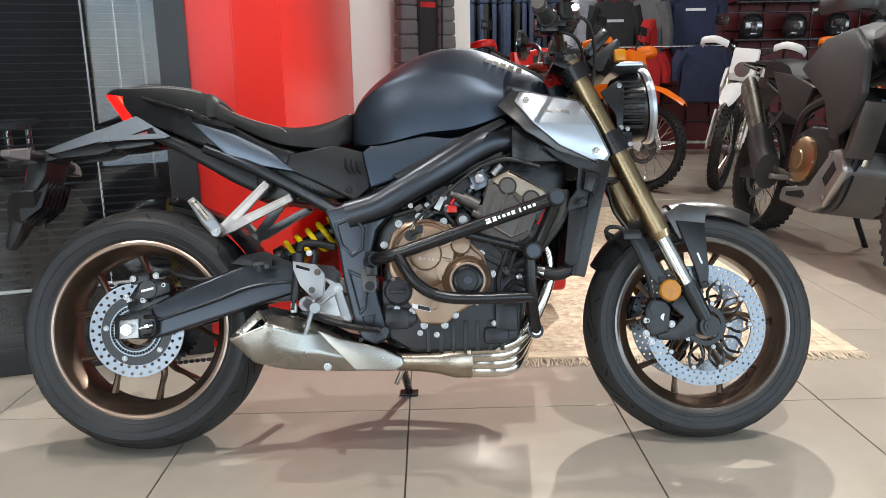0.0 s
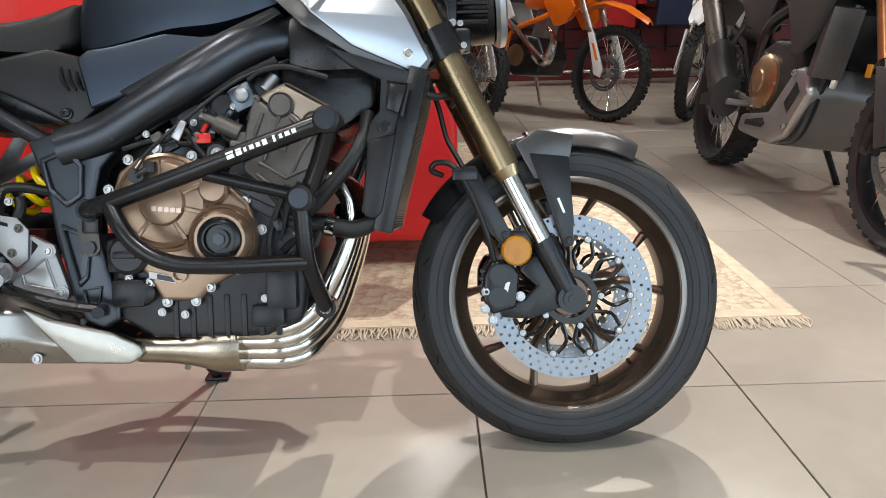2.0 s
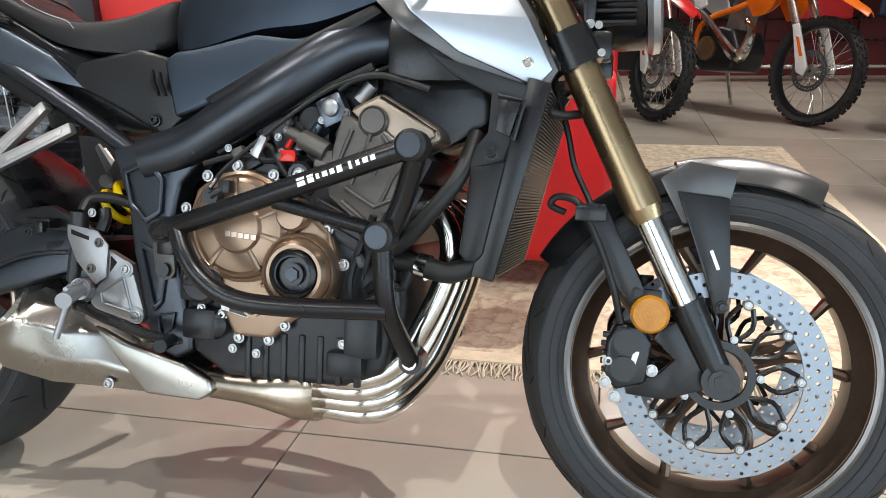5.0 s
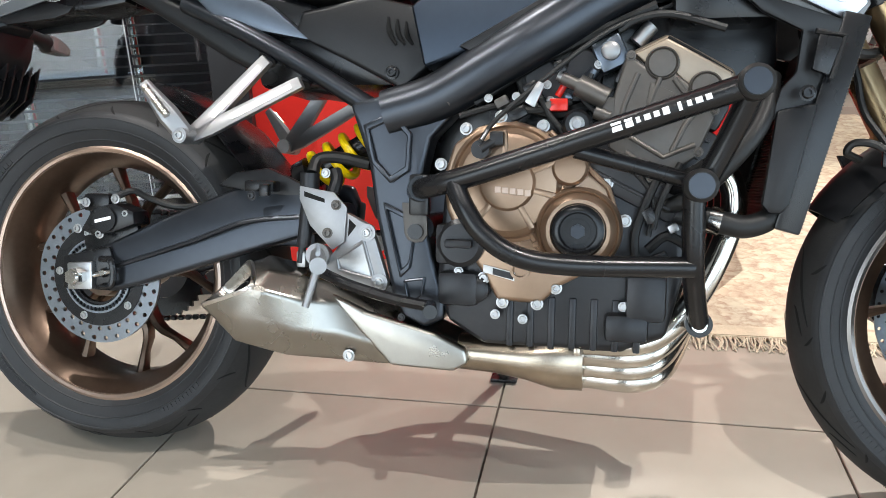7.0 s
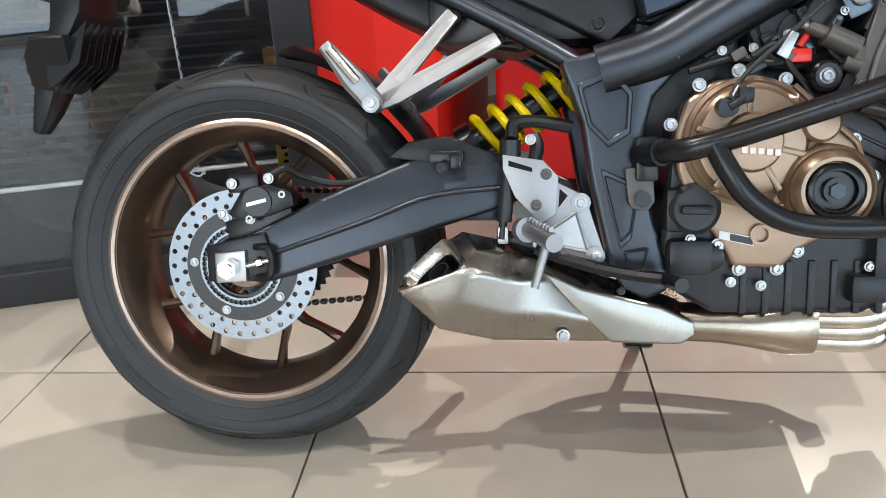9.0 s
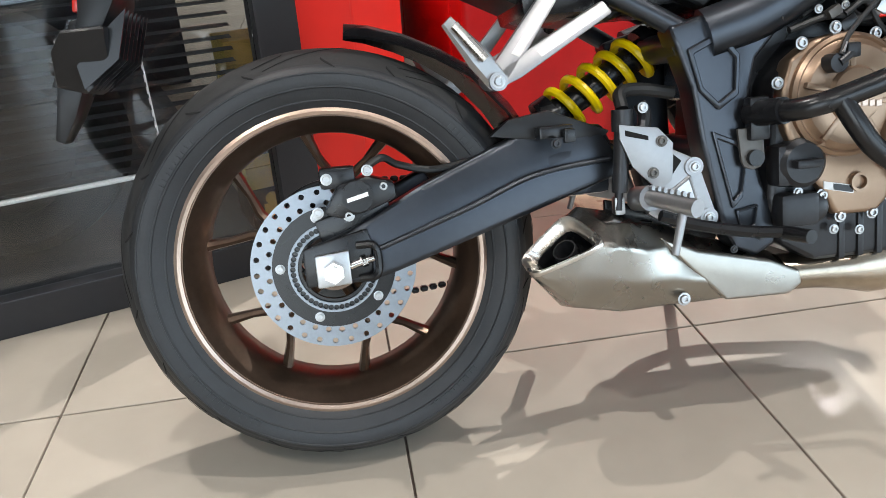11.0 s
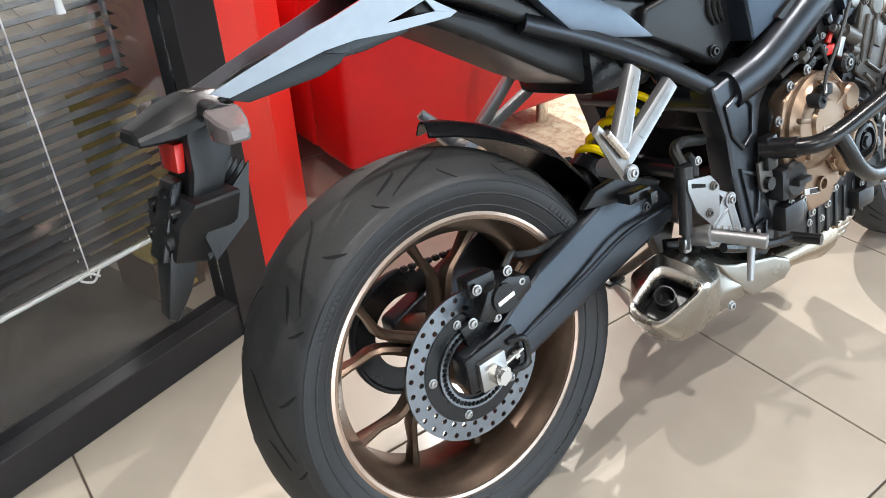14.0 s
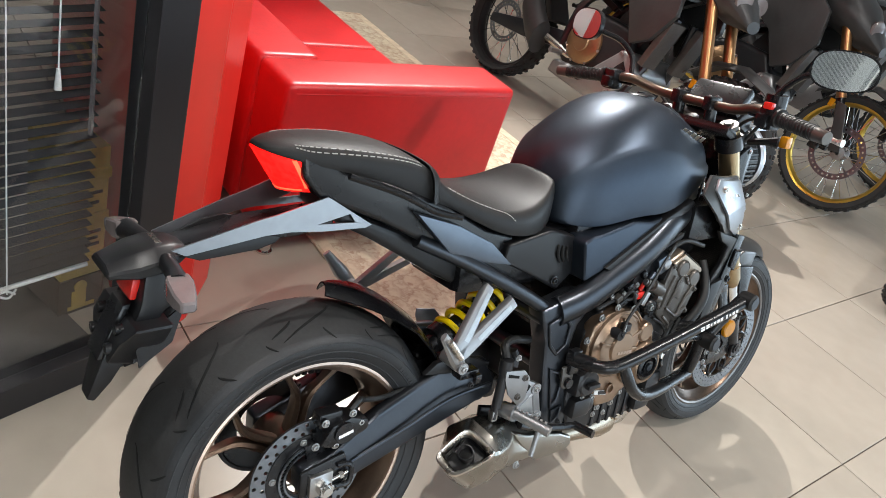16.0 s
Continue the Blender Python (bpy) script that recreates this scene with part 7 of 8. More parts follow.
def enduro(name, label, main, second, m, group):
    t = thing(name, label, "motorcycle", m, group)
    wb = 1.48
    spoked("rear_wheel", t, 0, 0.335, 0.125, "rim_black", disc=0.11)
    spoked("front_wheel", t, wb, 0.345, 0.085, "rim_black", disc=0.13)
    for s in (-1, 1):
        leg = part("fork_leg", join(rod((wb - 0.34, s * 0.10, 1.02), (wb - 0.12, s * 0.10, 0.60), 0.027), rod((wb - 0.14, s * 0.10, 0.64), (wb, s * 0.10, 0.345), 0.022)), M["steel"], t)
        part("fork_guard", plate([(wb - 0.13, 0.62), (wb - 0.085, 0.63), (wb + 0.035, 0.37), (wb + 0.02, 0.31), (wb - 0.035, 0.33)], s * 0.135 - 0.008, s * 0.135 + 0.008, 0.006), M["white_pl"], leg)
        part("guard_mark", plate([(wb - 0.085, 0.55), (wb - 0.06, 0.545), (wb - 0.005, 0.43), (wb - 0.03, 0.43)], s * 0.1435 - 0.001, s * 0.1435 + 0.001), M[main], leg)
    part("yoke", join(box((0.07, 0.25, 0.03), (wb - 0.29, 0, 0.92), 0.01), box((0.07, 0.25, 0.03), (wb - 0.34, 0, 1.02), 0.01)), M["black"], t)
    # front mudguard
    secs = []
    for x, z, w in ((wb - 0.36, 0.80, 0.06), (wb - 0.22, 0.845, 0.075), (wb - 0.05, 0.855, 0.085), (wb + 0.12, 0.815, 0.075), (wb + 0.26, 0.745, 0.055), (wb + 0.30, 0.715, 0.03)):
        secs.append([(x, w * q, z - 0.03 * abs(q) ** 2) for q in (-1, -0.6, 0, 0.6, 1)] + [(x, w * q, z - 0.008 - 0.03 * abs(q) ** 2) for q in (0.95, 0.55, 0, -0.55, -0.95)])
    part("front_mudguard", loft(secs), M[main], t)
    part("number_board", plate([(wb - 0.26, 1.12), (wb - 0.20, 1.12), (wb - 0.13, 0.92), (wb - 0.16, 0.86), (wb - 0.22, 0.87)], -0.10, 0.10, 0.02), M[main] if second == "white_pl" else M[second], t)
    part("headlamp", moved(lathe([(0, -0.02), (0.055, -0.015), (0.06, 0.0), (0.05, 0.02)], 24), Matrix.Translation((wb - 0.135, 0, 0.955)) @ Matrix.Rotation(math.radians(90), 4, "Z")), M["lens"], t)
    hb = part("handlebar", tube([(wb - 0.46, -0.40, 1.13), (wb - 0.40, -0.22, 1.145), (wb - 0.345, -0.08, 1.08), (wb - 0.345, 0.08, 1.08), (wb - 0.40, 0.22, 1.145), (wb - 0.46, 0.40, 1.13)], 0.014, 10), M["black"], t)
    for s in (-1, 1):
        part("hand_guard", tube([(wb - 0.44, s * 0.40, 1.12), (wb - 0.30, s * 0.38, 1.15), (wb - 0.27, s * 0.27, 1.17), (wb - 0.34, s * 0.18, 1.14)], 0.03, 8, flat=0.35), M[main], hb)
        part("mirror", join(tube([(wb - 0.40, s * 0.22, 1.15), (wb - 0.38, s * 0.26, 1.28)], 0.006, 6, smooth=False), moved(box((0.02, 0.11, 0.075), (wb - 0.38, s * 0.27, 1.32), 0.01), Matrix())), M["black"], hb)
        part("radiator_shroud", plate([(wb - 0.62, 0.97), (wb - 0.36, 0.95), (wb - 0.26, 0.80), (wb - 0.34, 0.68), (wb - 0.44, 0.66), (wb - 0.56, 0.82)], s * 0.16 - 0.012, s * 0.16 + 0.012, 0.008), M[main], t)
        part("side_panel", plate([(0.10, 0.93), (0.46, 0.90), (0.55, 0.74), (0.42, 0.68), (0.24, 0.78)], s * 0.11 - 0.012, s * 0.11 + 0.012, 0.008), M["white_pl"], t)
        part("frame_tube", tube([(wb - 0.37, s * 0.04, 0.92), (wb - 0.55, s * 0.12, 0.75), (0.56, s * 0.13, 0.62), (0.52, s * 0.13, 0.42)], 0.02, 8), M[main if main == "orange" else "frame"], t)
        part("swing_arm", plate([(-0.04, 0.36), (0.25, 0.42), (0.54, 0.46), (0.54, 0.39), (0.25, 0.34), (-0.04, 0.31)], s * 0.12 - 0.016, s * 0.12 + 0.016, 0.006), M["alu"], t)
    part("fuel_tank", loft([[(x, w * math.cos(q), z + h * math.sin(q)) for q in np.linspace(0, 2 * math.pi, 15)[:-1]] for x, z, w, h in ((0.62, 0.86, 0.08, 0.06), (0.75, 0.88, 0.13, 0.09), (0.92, 0.90, 0.14, 0.11), (1.06, 0.90, 0.09, 0.08))]), M[main], t)
    part("seat", loft([[(x, w * q, z + (0.02 if abs(q) < 0.6 else 0)) for q in (-1, -0.5, 0, 0.5, 1)] + [(x, w * q, z - 0.07) for q in (1, 0, -1)] for x, z, w in ((-0.02, 0.95, 0.07), (0.25, 0.95, 0.10), (0.5, 0.93, 0.11), (0.75, 0.955, 0.07))]), M["seat"], t)
    part("rear_mudguard", plate([(0.15, 0.92), (-0.12, 0.93), (-0.33, 0.97), (-0.33, 0.955), (-0.10, 0.90), (0.15, 0.86)], -0.08, 0.08, 0.01), M[main], t)
    e = part("engine", plate([(0.52, 0.34), (0.55, 0.56), (0.72, 0.60), (0.86, 0.58), (0.94, 0.44), (0.90, 0.30), (0.62, 0.28)], -0.15, 0.15, 0.03, segs=3), M["engine"], t)
    part("cylinder", moved(box((0.13, 0.15, 0.26), (0, 0, 0), 0.015), pose(0.80, 0, 0.66, 0, 12, 0)), M["alu"], e)
    part("clutch_cover", moved(lathe([(0.085, -0.14), (0.085, -0.17), (0.07, -0.18), (0.0, -0.18)], 28), pose(0.66, 0, 0.44)), M["brown_case"], e)
    part("exhaust_pipe", tube([(0.88, -0.05, 0.66), (0.98, -0.09, 0.55), (0.94, -0.13, 0.40), (0.80, -0.16, 0.50), (0.60, -0.17, 0.66), (0.40, -0.16, 0.74)], 0.026, 10, radii=[0.02, 0.03, 0.05, 0.035, 0.024, 0.024]), M["header"], t)
    part("silencer", rod((0.42, -0.165, 0.73), (0.05, -0.165, 0.86), 0.05, 0.045, segs=18), M["exhaust"], t)
    part("side_stand", rod((0.56, 0.16, 0.36), (0.50, 0.36, 0.012), 0.014), M["steel"], t)
    return t


def adventure(name, label, rim_mat, fork_mat, m, group, body="dark_pl"):
    t = thing(name, label, "motorcycle", m, group)
    wb = 1.575
    spoked("rear_wheel", t, 0, 0.325, 0.150, rim_mat, knob=0.005, disc=0.128)
    spoked("front_wheel", t, wb, 0.345, 0.095, rim_mat, knob=0.005, disc=0.155)
    for s in (-1, 1):
        leg = part("fork_leg", rod((wb - 0.40, s * 0.11, 1.10), (wb - 0.14, s * 0.11, 0.62), 0.029), M[fork_mat], t)
        part("stanchion", rod((wb - 0.14, s * 0.11, 0.62), (wb, s * 0.11, 0.345), 0.024), M["black"], leg)
        part("fork_guard", plate([(wb - 0.14, 0.60), (wb - 0.08, 0.60), (wb + 0.03, 0.36), (wb - 0.03, 0.34)], s * 0.14 - 0.006, s * 0.14 + 0.006, 0.004), M["dark_pl"], leg)
        part("caliper", box((0.06, 0.05, 0.11), (wb - 0.13, s * 0.09, 0.36), 0.012), M["black"], leg)
        part("fork_reflector", box((0.03, 0.008, 0.045), (wb - 0.16, s * 0.15, 0.58), 0.003), M["amber"], leg)
        part("tank_side", plate([(0.62, 0.92), (0.80, 1.06), (1.02, 1.10), (1.16, 1.00), (1.20, 0.82), (1.12, 0.66), (1.02, 0.60), (0.90, 0.78)], s * 0.22 - 0.02, s * 0.22 + 0.02, 0.014), M[body], t)
        part("frame_tube", tube([(1.10, s * 0.10, 0.95), (0.84, s * 0.16, 0.80), (0.60, s * 0.16, 0.68), (0.56, s * 0.15, 0.36)], 0.026, 8), M["frame"], t)
        part("lower_frame", tube([(1.12, s * 0.08, 0.80), (1.10, s * 0.13, 0.50), (1.00, s * 0.14, 0.28), (0.60, s * 0.14, 0.28)], 0.019, 8), M["frame"], t)
        part("subframe", tube([(0.62, s * 0.13, 0.70), (0.30, s * 0.13, 0.78), (0.0, s * 0.11, 0.86)], 0.015, 8), M["frame"], t)
        part("side_panel", plate([(0.14, 0.92), (0.40, 0.90), (0.64, 0.84), (0.56, 0.66), (0.38, 0.70)], s * 0.15 - 0.015, s * 0.15 + 0.015, 0.010), M[body], t)
        part("swing_arm", plate([(-0.05, 0.35), (0.25, 0.42), (0.56, 0.48), (0.56, 0.38), (0.25, 0.32), (-0.05, 0.295)], s * 0.13 - 0.02, s * 0.13 + 0.02, 0.008), M["frame"], t)
        part("foot_peg", join(rod((0.60, s * 0.15, 0.37), (0.60, s * 0.27, 0.37), 0.014), plate([(0.54, 0.46), (0.60, 0.48), (0.64, 0.36), (0.58, 0.34)], s * 0.16 - 0.006, s * 0.16 + 0.006, 0.003)), M["alu"], t)
        part("pillion_peg", join(tube([(0.34, s * 0.14, 0.74), (0.30, s * 0.18, 0.62), (0.24, s * 0.20, 0.58)], 0.012, 8), rod((0.24, s * 0.17, 0.58), (0.24, s * 0.26, 0.58), 0.012)), M["dark_pl"], t)
        part("hand_guard", tube([(wb - 0.52, s * 0.42, 1.17), (wb - 0.38, s * 0.40, 1.18), (wb - 0.34, s * 0.30, 1.20), (wb - 0.42, s * 0.20, 1.18)], 0.045, 8, flat=0.3), M["dark_pl"], t)
        part("mirror", join(tube([(wb - 0.46, s * 0.25, 1.20), (wb - 0.44, s * 0.29, 1.34)], 0.006, 6, smooth=False), box((0.025, 0.15, 0.09), (wb - 0.44, s * 0.32, 1.39), 0.012)), M["black"], t)
    secs = []
    for x, z, w in ((wb - 0.30, 0.62, 0.06), (wb - 0.18, 0.72, 0.075), (wb - 0.02, 0.76, 0.08), (wb + 0.14, 0.725, 0.065), (wb + 0.24, 0.66, 0.03)):
        secs.append([(x, w * q, z - 0.03 * abs(q) ** 2) for q in (-1, -0.6, 0, 0.6, 1)] + [(x, w * q, z - 0.008 - 0.03 * abs(q) ** 2) for q in (0.95, 0.55, 0, -0.55, -0.95)])
    part("front_mudguard", loft(secs), M["dark_pl"], t)
    part("front_fairing", loft([[(x, w * math.cos(q), z + h * math.sin(q)) for q in np.linspace(0, 2 * math.pi, 15)[:-1]] for x, z, w, h in ((1.02, 1.05, 0.16, 0.10), (1.18, 1.06, 0.18, 0.14), (1.32, 1.00, 0.15, 0.12), (1.46, 0.92, 0.06, 0.03))]), M[body], t)
    for s in (-1, 1):
        part("headlamp", moved(lathe([(0, -0.012), (0.045, -0.010), (0.052, 0.0), (0.04, 0.02)], 20), Matrix.Translation((1.385, s * 0.075, 1.01)) @ Matrix.Rotation(math.radians(70), 4, "Z")), M["lens"], t)
    M.setdefault("screen", clear("wind_screen", (0.8, 0.82, 0.85)))
    part("wind_screen", loft([[(1.22, y, 1.13 - 1.2 * y * y) for y in np.linspace(-0.13, 0.13, 7)] + [(1.214, y, 1.13 - 1.2 * y * y) for y in np.linspace(0.13, -0.13, 7)], [(1.06, y, 1.36 - 1.4 * y * y) for y in np.linspace(-0.10, 0.10, 7)] + [(1.054, y, 1.36 - 1.4 * y * y) for y in np.linspace(0.10, -0.10, 7)]]), M["screen"], t)
    part("handlebar", tube([(wb - 0.55, -0.44, 1.14), (wb - 0.48, -0.24, 1.18), (wb - 0.44, -0.08, 1.12), (wb - 0.44, 0.08, 1.12), (wb - 0.48, 0.24, 1.18), (wb - 0.55, 0.44, 1.14)], 0.014, 10), M["black"], t)
    part("fuel_tank", loft([[(x, w * math.cos(q), z + h * math.sin(q)) for q in np.linspace(0, 2 * math.pi, 17)[:-1]] for x, z, w, h in ((0.60, 0.90, 0.10, 0.06), (0.74, 0.98, 0.19, 0.12), (0.92, 1.02, 0.22, 0.14), (1.08, 1.02, 0.17, 0.12))]), M[body], t)
    part("seat", loft([[(x, w * q, z + (0.025 if abs(q) < 0.6 else 0)) for q in (-1, -0.5, 0, 0.5, 1)] + [(x, w * q, z - 0.09) for q in (1, 0, -1)] for x, z, w in ((-0.10, 0.98, 0.10), (0.12, 0.98, 0.13), (0.28, 0.95, 0.14), (0.36, 0.89, 0.14), (0.56, 0.88, 0.13), (0.70, 0.93, 0.09))]), M["seat"], t)
    part("rear_rack", join(box((0.24, 0.20, 0.02), (-0.14, 0, 0.985), 0.006), tube([(-0.05, -0.16, 0.93), (-0.26, -0.15, 0.97), (-0.26, 0.15, 0.97), (-0.05, 0.16, 0.93)], 0.012, 8)), M["dark_pl"], t)
    part("rear_mudguard", plate([(0.05, 0.88), (-0.22, 0.90), (-0.36, 0.72), (-0.345, 0.71), (-0.20, 0.84), (0.05, 0.82)], -0.07, 0.07, 0.008), M["dark_pl"], t)
    part("hugger", plate([(0.02, 0.70), (0.22, 0.64), (0.36, 0.48), (0.33, 0.46), (0.20, 0.60), (0.02, 0.675)], -0.085, 0.085, 0.008), M["dark_pl"], t)
    e = part("engine", plate([(0.56, 0.36), (0.58, 0.60), (0.72, 0.66), (0.96, 0.66), (1.06, 0.50), (1.02, 0.34), (0.66, 0.30)], -0.17, 0.17, 0.03, segs=3), M["engine"], t)
    part("clutch_cover", moved(lathe([(0.115, -0.16), (0.115, -0.185), (0.095, -0.20), (0.05, -0.205), (0.045, -0.212), (0.0, -0.212)], 32), pose(0.72, 0, 0.48)), M["brown_case"], e, "brown painted clutch cover")
    for k in range(7):
        a = 2 * math.pi * k / 7
        add_bolt(e, 0.72 + 0.115 * math.cos(a), -0.185, 0.48 + 0.115 * math.sin(a), 0.009)
    part("cylinder_head", moved(box((0.22, 0.24, 0.22), (0, 0, 0), 0.02), pose(0.95, 0, 0.72, 0, 25, 0)), M["engine"], e)
    part("radiator", moved(box((0.04, 0.12, 0.26), (0, -0.14, 0), 0.006), pose(1.14, 0, 0.66, 0, 10, 0)), M["radiator"], t)
    part("radiator", moved(box((0.04, 0.12, 0.26), (0, 0.14, 0), 0.006), pose(1.14, 0, 0.66, 0, 10, 0)), M["radiator"], t)
    sk = plate([(0.56, 0.245), (0.57, 0.325), (0.82, 0.365), (0.97, 0.555), (1.05, 0.570), (1.12, 0.470), (1.00, 0.285), (0.88, 0.235)], -0.185, 0.185, 0.028, segs=3)
    k_ = part("skid_plate", sk, M["alu"], t, "polished aluminium skid plate")
    for o in ([(0.955, 0.415), (1.015, 0.505), (1.055, 0.470), (0.995, 0.380)], [(0.64, 0.305), (0.80, 0.335), (0.83, 0.315), (0.80, 0.295), (0.64, 0.285)]):
        for s in (-1, 1):
            part("skid_slot", plate(o, s * 0.1865 - 0.001, s * 0.1865 + 0.001), M["black"], k_)
    for x, z in ((0.985, 0.535), (1.00, 0.325)):
        add_bolt(k_, x, -0.187, z, 0.016)
    part("silencer", join(loft([[(x, -0.205 + 0.052 * math.cos(q), z + 0.068 * math.sin(q)) for q in np.linspace(0, 2 * math.pi, 17)[:-1]] for x, z in ((0.28, 0.52), (0.22, 0.58), (0.10, 0.70), (-0.02, 0.82))])), M["exhaust"], t, "brushed steel silencer")
    part("silencer_cover", loft([[(x, -0.21 + 0.072 * math.cos(q), z + 0.095 * math.sin(q)) for q in np.linspace(0, 2 * math.pi, 17)[:-1]] for x, z in ((0.44, 0.38), (0.36, 0.44), (0.27, 0.54))]), M["dark_pl"], t)
    part("header_pipe", tube([(1.03, -0.06, 0.66), (1.09, -0.08, 0.56), (1.03, -0.10, 0.42), (0.80, -0.13, 0.36), (0.46, -0.18, 0.40)], 0.022, 10), M["header"], t)
    part("side_stand", rod((0.62, 0.16, 0.32), (0.55, 0.38, 0.012), 0.015), M["black"], t)
    return t


def parked(x, y, wb, heading, lean):
    """Places a machine by its front wheel's foot, its heading in degrees and its lean."""
    return pose(x, y, 0, 0, 0, heading) @ pose(-wb, 0, 0, -lean)


grp = "motorcycles on the showroom floor"
adventure("adventure_motorcycle", "dark grey adventure motorcycle with brown engine and skid plate", "rim_black", "copper_fork", parked(2.70, 1.22, 1.575, -89.5, 8), grp)
ad2 = adventure("adventure_motorcycle", "black adventure motorcycle with gold spoked wheels", "gold_rim", "copper_fork", parked(3.86, 1.06, 1.575, -84, 8), grp)
copy_thing(ad2, parked(4.90, 1.10, 1.575, -84, 8))
adventure("adventure_motorcycle", "adventure motorcycle with knobbly tyres beside the aisle", "rim_black", "gold", parked(3.30, 0.20, 1.575, 176, 8), grp)
en = enduro("enduro_motorcycle", "orange enduro motorcycle with white fork guards", "orange", "white_pl", parked(2.44, 4.40, 1.48, -52, 7), grp)
enduro("enduro_motorcycle", "white and orange enduro motorcycle with knobbly tyres", "white_pl", "white_pl", parked(3.04, 4.40, 1.48, -122, 7), grp)
enduro("enduro_motorcycle", "red and white enduro motorcycle with knobbly tyres", "red_pl", "red_pl", parked(1.49, 4.54, 1.48, -60, 7), grp)
copy_thing(en, parked(4.3, 4.9, 1.48, -120, 7))

# ---- clothes and helmets along the back wall ----
M["dark_red_wall"] = mat("dark_red_panel", (0.13, 0.010, 0.012), 0.5, vary=0.15)
M["navy"] = mat("navy_cloth", (0.022, 0.028, 0.065), 0.85, vary=0.25, scale=12, bump=0.3, bump_scale=40)
M["black_cloth"] = mat("black_cloth", (0.016, 0.016, 0.018), 0.85, vary=0.3, scale=12, bump=0.3, bump_scale=40)
M["grey_cloth"] = mat("grey_quilt", (0.10, 0.10, 0.105), 0.8, vary=0.2, scale=14, bump=0.4, bump_scale=60)
M["denim"] = mat("denim", (0.030, 0.045, 0.085), 0.9, vary=0.35, scale=20, bump=0.2)
M["red_cloth"] = mat("red_cloth", (0.40, 0.012, 0.014), 0.85, vary=0.2, scale=12)
M["pale_cloth"] = mat("pale_cloth", (0.45, 0.45, 0.50), 0.85, vary=0.2, scale=12)
WY = 7.45
tagged(part("wall_rack_panel", box((7.6, 0.06, 2.9), (4.6, WY + 0.24, 1.45), 0.004), M["dark_red_wall"], None, smooth=0), "dark red panel wall behind the racks", "wall", kind="structure")
rack = thing("wall_rack", "black wire grid rack with shelves along the wall", "rack")
for k in range(26):
    part("grid_wire", rod((0.95 + 0.29 * k, WY + 0.19, 0.30), (0.95 + 0.29 * k, WY + 0.19, 2.75), 0.009, segs=6), M["black"], rack)
for k in range(12):
    part("grid_wire", rod((0.9, WY + 0.185, 0.35 + 0.21 * k), (8.3, WY + 0.185, 0.35 + 0.21 * k), 0.007, segs=6), M["black"], rack)
for z in (1.28, 1.70, 2.12):
    part("shelf", box((3.9, 0.36, 0.025), (6.2, WY, z), 0.004), M["black"], rack)
part("hanging_rail", rod((0.95, WY - 0.12, 1.78), (4.2, WY - 0.12, 1.78), 0.016), M["chrome"], rack)
part("top_shelf", box((1.35, 0.36, 0.03), (1.65, WY, 1.92), 0.004), M["black"], rack)
part("floor_rail", rod((0.95, WY - 0.35, 0.14), (8.0, WY - 0.35, 0.14), 0.02), M["steel"], rack)


def garment(name, label, material, x, z, w, h, sleeve, trim=None, y=None, turn=0):
    t = thing(name, label, "clothing", Matrix.Translation((x, WY - 0.12 if y is None else y, z)) @ Matrix.Rotation(math.radians(turn), 4, "Z"), "clothes on the racks")
    body = plate([(-w * 0.5, -h), (-w * 0.48, -h * 0.5), (-w * 0.52, -0.12), (-w * 0.40, -0.03), (-w * 0.12, 0.0), (0, -0.04), (w * 0.12, 0.0), (w * 0.40, -0.03), (w * 0.52, -0.12), (w * 0.48, -h * 0.5), (w * 0.5, -h)], -0.05, 0.05, 0.025, segs=3)
    for v in body.verts:
        v.co.y += 0.012 * math.sin(v.co.x * 30 + v.co.z * 7)
    part("body", body, M[material], t)
    for s in (-1, 1):
        part("sleeve", tube([(s * w * 0.44, 0, -0.08), (s * w * 0.60, 0, -0.08 - sleeve * 0.5), (s * w * 0.62, 0.01, -0.08 - sleeve)], 0.07, 10, radii=[0.085, 0.07, 0.06]), M[material], t)
    if trim:
        part("front_band", plate([(-w * 0.22, -0.22), (w * 0.22, -0.22), (w * 0.22, -0.25), (-w * 0.22, -0.25)], -0.060, -0.052), M[trim], t)
    part("hanger", tube([(-w * 0.36, 0, -0.03), (0, 0, 0.05), (w * 0.36, 0, -0.03)], 0.006, 6, smooth=False), M["black"], t)
    return t


rnd = random.Random(8)
for k in range(15):
    x = 1.08 + k * 0.082
    j = thing("jeans", "dark blue denim trousers on a rail", "trousers", Matrix.Translation((x, WY - 0.12, 1.76)) @ Matrix.Rotation(rnd.uniform(-0.2, 0.2), 4, "Z"), "trousers on the rail")
    part("leg", box((0.05, 0.30, 0.72), (0, 0, -0.40), 0.018), M["denim" if k % 4 else "black_cloth"], j)
    part("waistband", box((0.054, 0.31, 0.04), (0, 0, -0.02), 0.012), M["denim"], j)
for k in range(5):
    s = thing("folded_shirt", "red folded shirts stacked on a shelf", "clothing", Matrix.Translation((1.15 + 0.24 * k, WY - 0.02, 1.937)), "folded shirts")
    part("fold", box((0.20, 0.26, 0.05), (0, 0, 0.026), 0.015), M["red_cloth" if k % 2 == 0 else "black_cloth"], s)
garment("riding_suit", "black and grey riding suit on a hanger", "black_cloth", 2.85, 1.75, 0.50, 0.85, 0.5, "pale_cloth")
garment("riding_jacket", "pale grey riding jacket on a hanger", "pale_cloth", 2.52, 1.78, 0.42, 0.70, 0.5, None, turn=40)
garment("riding_jacket", "pale grey and black jacket on a hanger", "grey_cloth", 3.22, 1.78, 0.42, 0.75, 0.5, None, turn=-30)
